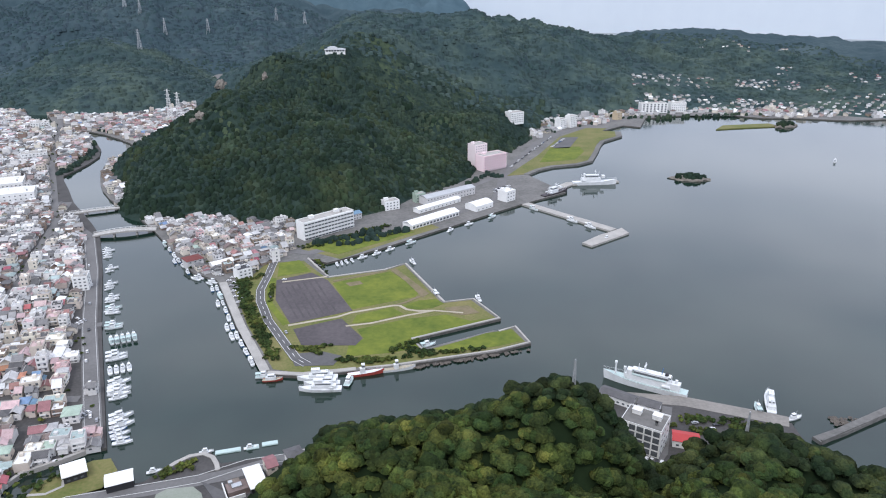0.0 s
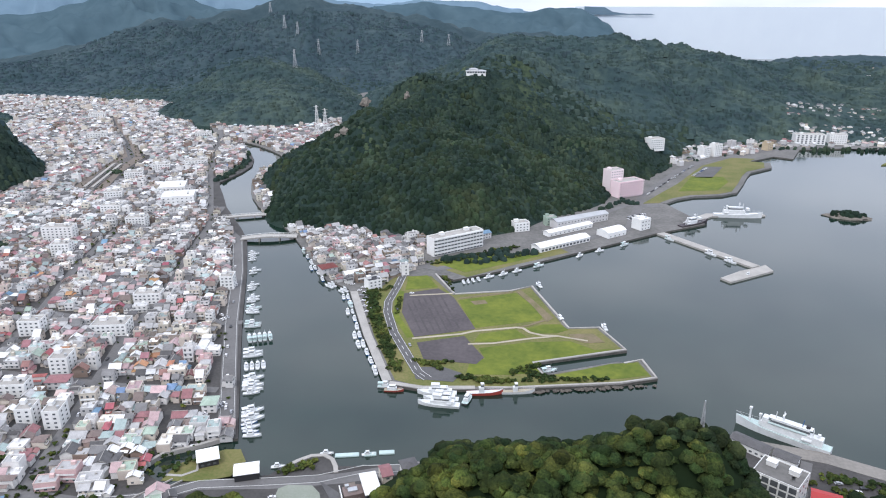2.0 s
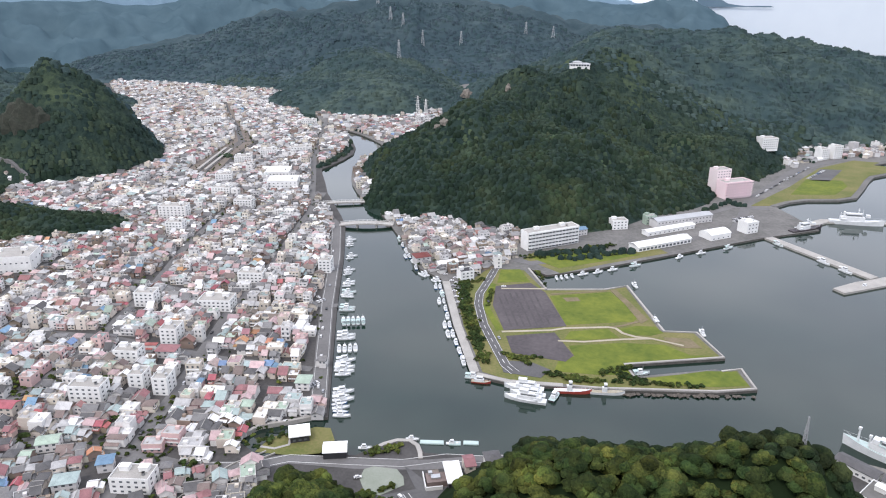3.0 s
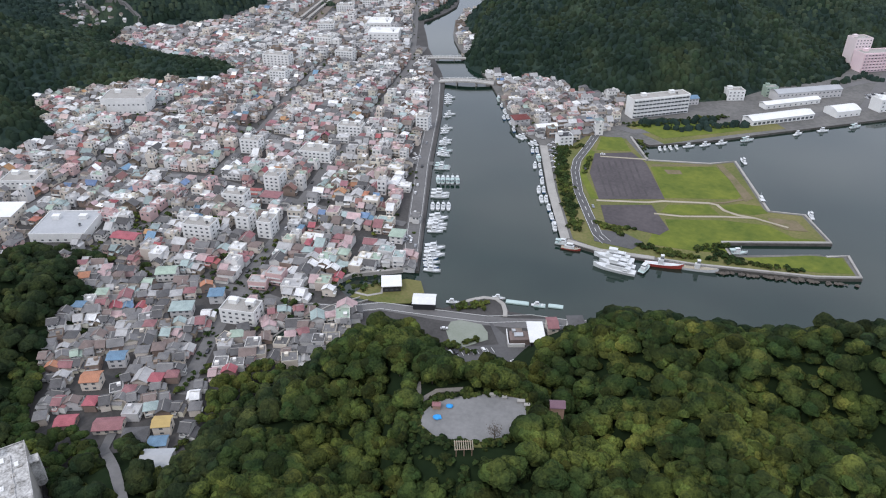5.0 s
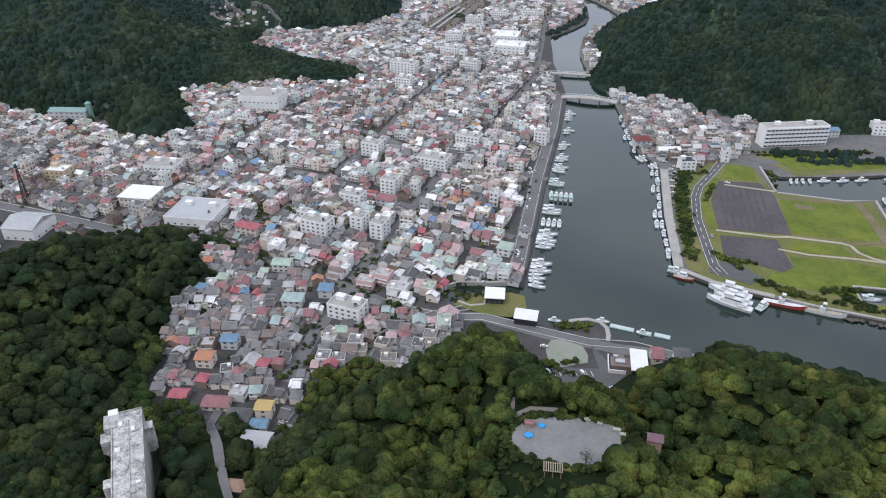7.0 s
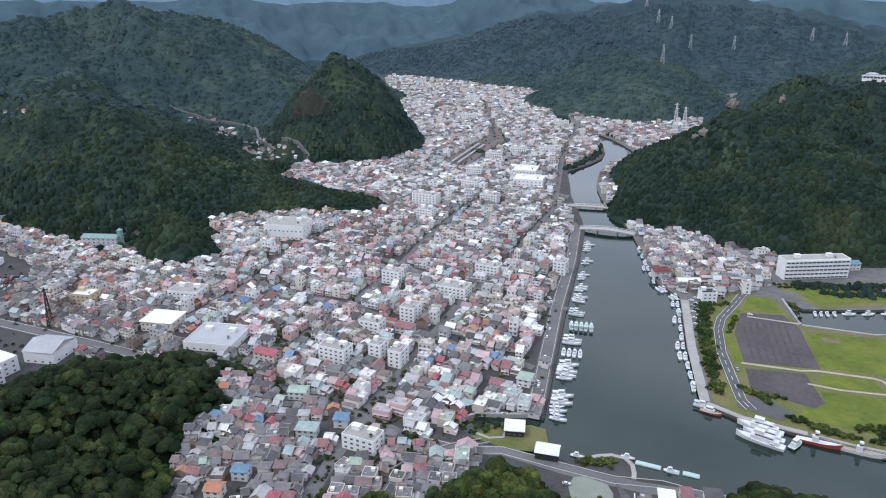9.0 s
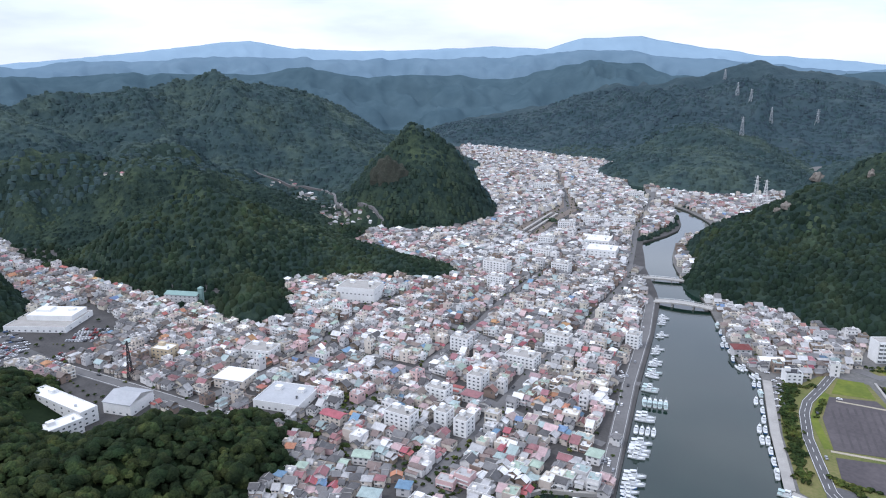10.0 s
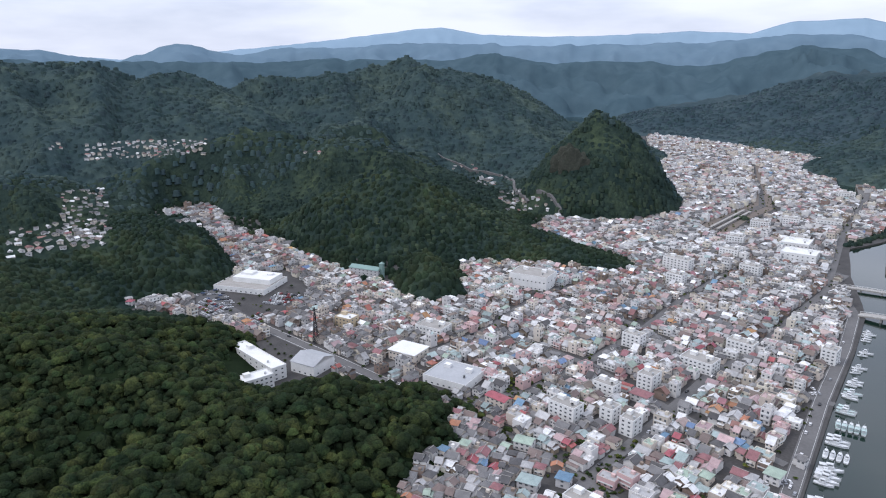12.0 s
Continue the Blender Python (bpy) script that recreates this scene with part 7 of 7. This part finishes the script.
mb.add([(x + p[0] * 30 * 0.7 + p[1] * 9, y + p[0] * 30 * 0.7 - p[1] * 9 + 8, z - 8 + p[2] * 42) for p in V], [tuple(f) for f in F])
solid("cliff", mb, [material("dark_cliff_rock", (0.060, 0.060, 0.048), (0.024, 0.032, 0.022), 0.06, 0.95, fine=0.4, bump=0.8)], "bare dark cliff on the cone-shaped hill", "rock")
x, y, z = on_ground(8.54, -5.5)
lg = thing("hilltop_lodge", "white hilltop station building on the ridge", "building", m=pose(x, y, z - 0.5, 0, 0, 10))
mb = MB()
mb.box(0, 0, -5, 32, 11, 9)
mb.box(-4, 0, 4, 14, 8, 3)
part("wall", mb, lg, "", [M["white"]])
mb = MB()
mb.hip(0, 0, 4, 32, 11, 2.4, 1.2)
mb.hip(-4, 0, 7, 14, 8, 2.2, 0.8)
part("roof", mb, lg, "", [M["grey_roof"]])
for k in range(7):
    o = part("window", BAY, lg)
    o.location = (-13 + 4.3 * k, -5.5, 1.5)
x, y = bearing(89.5, 1060)
z = float(hills(np.array([x]), np.array([y]))[0])
block("apartment_house", "white four-storey apartment block on a slope", "building", x, y, 75, 40, 11, 4, W_, LIGHT, z=max(2, z))

# ---- castle hill: open place, pergola, cabin, ruined hotel ----
PLAZA = [(-103, 177), (-105, 183), (-104, 189), (-100, 195), (-94, 200), (-88, 204), (-80, 207), (-73, 209), (-69, 205), (-66, 198), (-67, 191), (-71, 185), (-77, 180), (-85, 176), (-95, 174)]
PZ = 44.3
slab("plaza", PLAZA, PZ, material("grey_gravel", (0.235, 0.232, 0.228), (0.165, 0.165, 0.162), 0.08, 0.95, fine=0.6), "grey gravel clearing on the wooded hill", "plaza", 14)
slab("plaza_verge", [(-104, 175), (-106.5, 183), (-105.5, 190), (-101, 196.5), (-94.5, 202), (-88, 206), (-80, 209), (-72, 211), (-67, 206), (-64, 198), (-65, 190), (-70, 183), (-76, 177.5), (-85, 173.5), (-95, 172)], PZ - 0.25, M["dry_grass"], "rough verge round the clearing", "grass", 14)
MARGIN = [(x_ * 1.0 + (x_ + 86) * 0.10, y_ + (y_ - 190) * 0.10) for x_, y_ in PLAZA]
M["hill_gravel"] = material("trodden_gravel", (0.22, 0.20, 0.175), (0.14, 0.13, 0.115), 0.15, 0.95)
mb = MB()
slope_band(mb, [(-95, 204), (-106, 197), (-110, 187)], 2.4, 0.9)
slope_band(mb, [(-110, 187), (-114, 195), (-119, 203)], 2.4, 0.92)
solid("path_hill", mb, [M["hill_gravel"]], "grey gravel path leaving the clearing", "path", kind="structure")
for x, y, w, d in ((-98.5, 183, 3.6, 3.0), (-97, 191, 3.0, 2.4)):
    ob = thing("tarpaulin", "bright blue tarpaulin spread over a heap", "tarpaulin", "tarpaulins in the clearing", m=pose(x, y, PZ, 0, 0, 20))
    V, F = lump(2, int(-x), 0.5, 0.3)
    mb = MB()
    mb.add([(p[0] * w / 2, p[1] * d / 2, p[2] * 1.4 + 0.3) for p in V], [tuple(f) for f in F])
    part("sheet", mb, ob, "", [material("blue_tarp", (0.03, 0.32, 0.72), (0.03, 0.25, 0.60), 0.5, 0.5)])
ob = thing("pergola", "wooden slatted pergola at the edge of the clearing", "pergola", m=pose(-81.5, 172.5, PZ, 0, 0, 30))
for px in (-3, 0, 3):
    for py in (-2, 2):
        mb = MB()
        mb.box(px, py, -2, 0.25, 0.25, 4.6)
        part("post", mb, ob, "", [M["wood"]])
for k in range(9):
    mb = MB()
    mb.box(-3.4 + 0.85 * k, 0, 2.75, 0.3, 5.0, 0.2)
    part("slat", mb, ob, "", [M["dirt"]])
for py in (-2, 2):
    mb = MB()
    mb.box(0, py, 2.55, 7.4, 0.2, 0.2)
    part("beam", mb, ob, "", [M["wood"]])
mb = MB()
ob = thing("cabin", "small cabin with a dull purple roof under trees", "cabin", m=pose(-58, 212, PZ - 2.5, 0, 0, 25))
mb.box(0, 0, -3, 5.5, 4, 6.5)
part("wall", mb, ob, "", [M["wood"]])
mb = MB()
mb.gable(0, 0, 3.5, 5.5, 4, 1.4, 0.5, 0.15)
part("roof", mb, ob, "", [material("purple_roof", (0.20, 0.12, 0.15), None, 0.3, 0.8)])

ob = thing("shed", "small store shed with red and white goods beside the clearing", "shed", m=pose(-101.5, 188, PZ, 0, 0, 25))
mb = MB()
mb.box(0, 0, -1, 3.2, 2.2, 3.0)
part("wall", mb, ob, "", [M["wood"]])
mb = MB()
mb.gable(0, 0, 2.0, 3.2, 2.2, 0.5, 0.25, 0.1)
part("roof", mb, ob, "", [ROOFS[4]])
for x, y, w in ((-84, 205, 2.4), (-79, 206, 1.8), (-72, 207, 3.0), (-69, 206, 2.2)):
    mb = MB()
    mb.box(0, 0, -1, w, 1.4, 1.9)
    mb.box(0, 0, 0.9, w + 0.3, 1.7, 0.15)
    o = solid("bench_stack", mb, [M["concrete"]], "stack of pale benches at the edge of the clearing", "bench", "benches by the clearing")
    o.matrix_world = pose(x, y, PZ, 0, 0, 25)
ob = thing("bare_tree", "reddish half-dead tree with thin open crown", "tree", m=pose(-73.5, 183, PZ - 1.0))
g = np.random.default_rng(21)
mb = MB()
mb.tube((0, 0, 0), (0.2, 0.1, 4.5), 0.28, 0.18, 7)
tips = []
for k in range(16):
    a_, h0 = k * 2.4, 2.0 + 0.25 * k
    q = (1.9 * math.cos(a_) * g.uniform(0.6, 1.2), 1.9 * math.sin(a_) * g.uniform(0.6, 1.2), h0 + g.uniform(1.4, 3.2))
    mb.tube((0.1, 0.05, h0), q, 0.09, 0.03, 5)
    tips.append(q)
part("trunk", mb, ob, "", [M["bark"]])
mb = MB()
for q in tips:
    for k in range(26):
        c_ = Vector(q) + Vector(g.normal(0, 0.75, 3))
        e1, e2 = Vector(g.normal(0, 0.16, 3)), Vector(g.normal(0, 0.16, 3))
        mb.add([tuple(c_ - e1), tuple(c_ + e1), tuple(c_ + e2)], [(0, 1, 2)])
part("crown", mb, ob, "", [material("dry_leaves", (0.11, 0.07, 0.055), (0.055, 0.055, 0.035), 0.4, 0.9)])

rn = thing("ruined_hotel", "derelict concrete hotel with a mould-streaked white roof", "building", m=pose(-234, 86, -4, 0, 0, -30))
mb = MB()
mb.box(0, 0, 2, 62, 13, 26)
for k in range(4):
    mb.box(0, -6.7, 7 + 5.2 * k, 62, 0.5, 0.5)
part("wall", mb, rn, "", [M["concrete"]])
mb = MB()
mb.box(0, 0, 28, 61, 12, 0.3)
part("roof", mb, rn, "mould-streaked white roof membrane", [M["stained"]])
for a_, b_, c_, d_ in ((0, -6.3, 62, 0.4), (0, 6.3, 62, 0.4), (-30.8, 0, 0.4, 12.2), (30.8, 0, 0.4, 12.2), (0, 0.5, 50, 0.3)):
    mb = MB()
    mb.box(a_, b_, 28, c_, d_, 0.9)
    part("parapet", mb, rn, "", [M["stained"]])
for a_, b_, w, d, h in ((-26, -7, 9, 5, 1.0), (-20, -9, 6, 5, -2.5), (-28, -5, 4, 4, 4.0), (-21, 8.2, 5, 4.0, -2.0), (9, -8.0, 5, 4, -1.5)):
    mb = MB()
    mb.box(a_, b_, 12, w, d, 16 + h)
    part("annex", mb, rn, "", [M["stained"] if h < 3 else M["white"]])
g = np.random.default_rng(3)
for k in range(16):
    mb = MB()
    mb.box(-28 + 56 * g.random(), -5 + 10 * g.random(), 28.3, 0.8 + 2.5 * g.random(), 0.6 + 1.6 * g.random(), 0.3 + 0.5 * g.random())
    part("debris", mb, rn, "", [M["concrete"] if k % 3 else M["white"]])

# ---- hedges and town trees ----
g = np.random.default_rng(12)
P = []
for a_, b_, n_, wd in (((-177, 605), (-176, 560), 70, 6.0), ((-176, 560), (-158, 511), 150, 5.5), ((-158, 511), (-119, 430), 210, 4.5), ((-149, 560), (-142, 520), 20, 1.0), ((-74, 428), (-43, 428), 60, 3.0), ((-28, 441), (-10, 440), 40, 3.0), ((-110, 446), (-86, 438), 40, 2.2), ((-140, 640), (-60, 712), 120, 9), ((-100, 655), (-50, 690), 70, 5), ((-104, 441), (-80, 450), 26, 1.6), ((-120, 614), (-104, 580), 22, 1.5), ((-60, 424), (30, 445), 70, 2.0), ((-40, 440), (-20, 455), 34, 4), ((-216, 146), (-212, 158), 10, 2.0), ((-242, 126), (-206, 106), 30, 2.5), ((-151, 306), (-136, 317), 40, 3.0), ((-146, 272), (-124, 272), 14, 2.0), ((-216, 290), (-200, 314), 14, 3.0), ((-136, 272), (-126, 286), 10, 1.0), ((-180, 560), (-160, 580), 20, 4), ((-230, 600), (-180, 640), 8, 9), ((60, 990), (150, 1210), 90, 10), ((142, 360), (178, 354), 40, 3.5), ((146, 347), (156, 345), 14, 3.0), ((165, 352), (196, 346), 50, 5.0), ((128, 345), (136, 352), 10, 2.0)):
    t = g.random(n_)
    for k in range(n_):
        P.append((a_[0] + (b_[0] - a_[0]) * t[k] + g.normal(0, wd * 0.5), a_[1] + (b_[1] - a_[1]) * t[k] + g.normal(0, wd * 0.5), QUAY_Z - 0.3))
for (x0, y0), (x1, y1) in zip(MARGIN, MARGIN[1:] + MARGIN[:1]):
    for k in range(9):
        t = g.random()
        P.append((x0 + (x1 - x0) * t + g.normal(0, 0.9), y0 + (y1 - y0) * t + g.normal(0, 0.9), PZ - 1.2))
bx, by = g.uniform(-112, -64, 150), g.uniform(150, 174, 150)
for x, y, z in zip(bx, by, hills(bx, by)):
    if not inside([x], [y], PLAZA)[0] and math.hypot(x + 81.5, y - 172.5) > 6:
        P.append((x, y, z - 0.4))
P = np.array(P)
scatter("hedge_bushes", bush_t, P, g.uniform(1.3, 2.7, len(P)), M["leaf"], "green shrubs and small trees along the harbour roads", (0.85, 1.2), 0.42)
P = []
k = 0
while len(P) < 900:
    x, y = (g.uniform(-900, -210), g.uniform(110, 1250)) if k % 3 else (g.uniform(-420, -190), g.uniform(120, 330))
    if inside([x], [y], DISTRICTS[0][1])[0] or inside([x], [y], OLD_POLY)[0]:
        dd = ((HOUSE_XY - np.array([x, y])) ** 2).sum(1).min()
        if dd > 30 and not near_special(x, y):
            P.append((x, y, QUAY_Z - 0.3))
    k += 1
    if k > 22000:
        break
P = np.array(P)
scatter("garden_trees", bush_t, P, g.uniform(0.9, 2.6, len(P)), M["leaf"], "garden trees and shrubs between the houses", (0.85, 1.3), 0.35)

# ---- cars ----
def car_thing(mat, label):
    ob = thing("car", label, "car", "parked cars")
    b = MB()
    b.box(0, 0, 0.35, 4.2, 1.7, 0.55)
    b.box(-0.1, 0, 0.9, 4.0, 1.62, 0.08)
    part("body", b, ob, "", [mat])
    b = MB()
    b.add([(-1.7, -0.8, 0.95), (1.0, -0.8, 0.95), (1.0, 0.8, 0.95), (-1.7, 0.8, 0.95), (-1.3, -0.68, 1.42), (0.4, -0.68, 1.42), (0.4, 0.68, 1.42), (-1.3, 0.68, 1.42)], [(0, 1, 5, 4), (1, 2, 6, 5), (2, 3, 7, 6), (3, 0, 4, 7)])
    part("window", b, ob, "", [M["glass"]])
    b = MB()
    b.box(-0.45, 0, 1.42, 1.75, 1.38, 0.06)
    part("roof", b, ob, "", [mat])
    for px in (-1.3, 1.3):
        for py in (-0.8, 0.8):
            b = MB()
            b.tube((px, py - 0.1, 0.33), (px, py + 0.1, 0.33), 0.33, 0.33, 10)
            part("wheel", b, ob, "", [M["dark"]])
    return ob


CARS = [car_thing(material("car_white", (0.78, 0.78, 0.78), None, 0.5, 0.3), "white car parked on the asphalt"), car_thing(material("car_grey", (0.35, 0.36, 0.38), None, 0.5, 0.3), "silver-grey car parked on the asphalt"), car_thing(M["dark"], "black car parked on the asphalt"), car_thing(material("car_blue", (0.08, 0.14, 0.28), None, 0.5, 0.3), "dark blue car parked on the asphalt")]
first_car = set()


def park(k, x, y, z, deg):
    m = pose(x, y, z, 0, 0, deg)
    if k not in first_car:
        first_car.add(k)
        CARS[k].matrix_world = m
    else:
        copy_thing(CARS[k], m)


# full car parks far off
CAR_PAINTS = [material("far_car_" + n_, c_, None, 0.5, 0.35) for n_, c_ in (("white", (0.76, 0.76, 0.76)), ("silver", (0.42, 0.43, 0.45)), ("black", (0.04, 0.04, 0.045)), ("red", (0.30, 0.05, 0.05)))]
g = np.random.default_rng(15)
mb = MB()
LOTS = [(-700, 128, 0.30, 5, 16), (-690, 205, 0.75, 5, 9), (-655, 225, 0.75, 4, 8), (-600, 455, 0.52, 3, 12), (-452, 232, 0.5, 3, 8), (-470, 275, 0.5, 3, 7), (-520, 245, 0.5, 3, 6), (-640, 170, 0.3, 3, 12), (-540, 215, 0.3, 2, 10), (-228, 350, 1.13, 1, 14), (-290, 480, 1.13, 2, 10)]
for x0, y0, a_, rows_, cols_ in LOTS:
    c_, s_ = math.cos(a_), math.sin(a_)
    for r_ in range(rows_):
        for k in range(cols_):
            u, v = (k - cols_ / 2) * 3.0, (r_ - rows_ / 2) * 7.4
            x, y = x0 + u * c_ - v * s_, y0 + u * s_ + v * c_
            if g.random() < 0.22 or ((HOUSE_XY - np.array([x, y])) ** 2).sum(1).min() < 46:
                continue
            t, p = a_ + math.pi / 2 + g.normal(0, 0.05), int(g.choice([0, 0, 0, 1, 1, 2, 3]))
            mb.box(x, y, QUAY_Z + 0.3, 4.3, 1.7, 0.75, p, t)
            mb.box(x, y, QUAY_Z + 1.05, 2.5, 1.5, 0.45, 4, t)
            mb.box(x, y, QUAY_Z + 1.5, 2.2, 1.4, 0.06, p, t)
tagged(new("parked_cars", mb.mesh("parked_cars", CAR_PAINTS + [M["glass"]])), "rows of white, silver and dark cars in full car parks", "cars", kind="stuff")
g = np.random.default_rng(14)
for k in range(16):
    park(int(g.choice([0, 0, 1, 2])), 62 + 2.9 * (k % 8) + g.normal(0, 0.2), 838 + 2.6 * (k % 8) + 9 * (k // 8), QUAY_Z + 0.02, 130 + g.normal(0, 4))
for k in range(26):
    t = k / 26
    park(int(g.choice([0, 0, 1, 2, 3])), 92 + 88 * t + g.normal(0, 1.0), 960 + 205 * t + g.normal(0, 1.5), QUAY_Z + 0.16, 62 + g.normal(0, 6))
for k in range(10):
    park(int(g.choice([0, 0, 1, 3])), 168 + 3.0 * k, 1085 + 6.2 * k, QUAY_Z + 0.42, 20 + g.normal(0, 5))
for w_, line in (STREETS[0], *STREETS[2:5]):
    for k in range(7):
        x, y, d = along(line, 30 + 62 * k + g.uniform(0, 30))
        sgn = 1 if k % 2 else -1
        park(int(g.choice([0, 0, 1, 2])), x - d[1] * 2.2 * sgn, y + d[0] * 2.2 * sgn, QUAY_Z + 0.16, math.degrees(math.atan2(d[1], d[0])))
g = np.random.default_rng(4)
for r_ in range(5):
    for k in range(12):
        if g.random() < 0.6:
            park(int(g.choice([0, 0, 1, 2, 3])), -770 + 7.0 * k + 1.2 * r_, 133 + 4.6 * r_ + 0.8 * k * 0.3, QUAY_Z + 0.16, 80 + g.normal(0, 3))
for s in (15, 30, 36, 70, 78, 110, 124, 160, 210, 250, 300):
    x, y, d = along(WQ, s)
    o = 4.5 + g.uniform(0, 7)
    park(int(g.choice([0, 0, 1, 2])), x - d[1] * o, y + d[0] * o, QUAY_Z + 0.14, math.degrees(math.atan2(d[1], d[0])))
for k in range(14):
    x, y, d = along(EQ, 120 + 6 * k)
    park(int(g.choice([0, 0, 1])), x + d[1] * (9 + 4 * (k % 2)), y - d[0] * (9 + 4 * (k % 2)), QUAY_Z + 0.2, 20 + g.normal(0, 5))
for x, y, a_ in ((-135, 266.5, 140), (-133, 268.5, 140), (-120, 277, 140), (-148, 284, 30), (-100, 308, 30), (106, 322, 60), (108.5, 321, 60), (111, 320, 60), (113.5, 319, 60), (116, 318, 60), (118.5, 317, 60), (149, 354, 10), (161, 352, 10), (157, 348, 10), (-144, 530, 300), (-118, 468, 300), (-140, 566, 20)):
    park(int(g.choice([0, 0, 1, 2])), x, y, QUAY_Z + 0.32, a_)
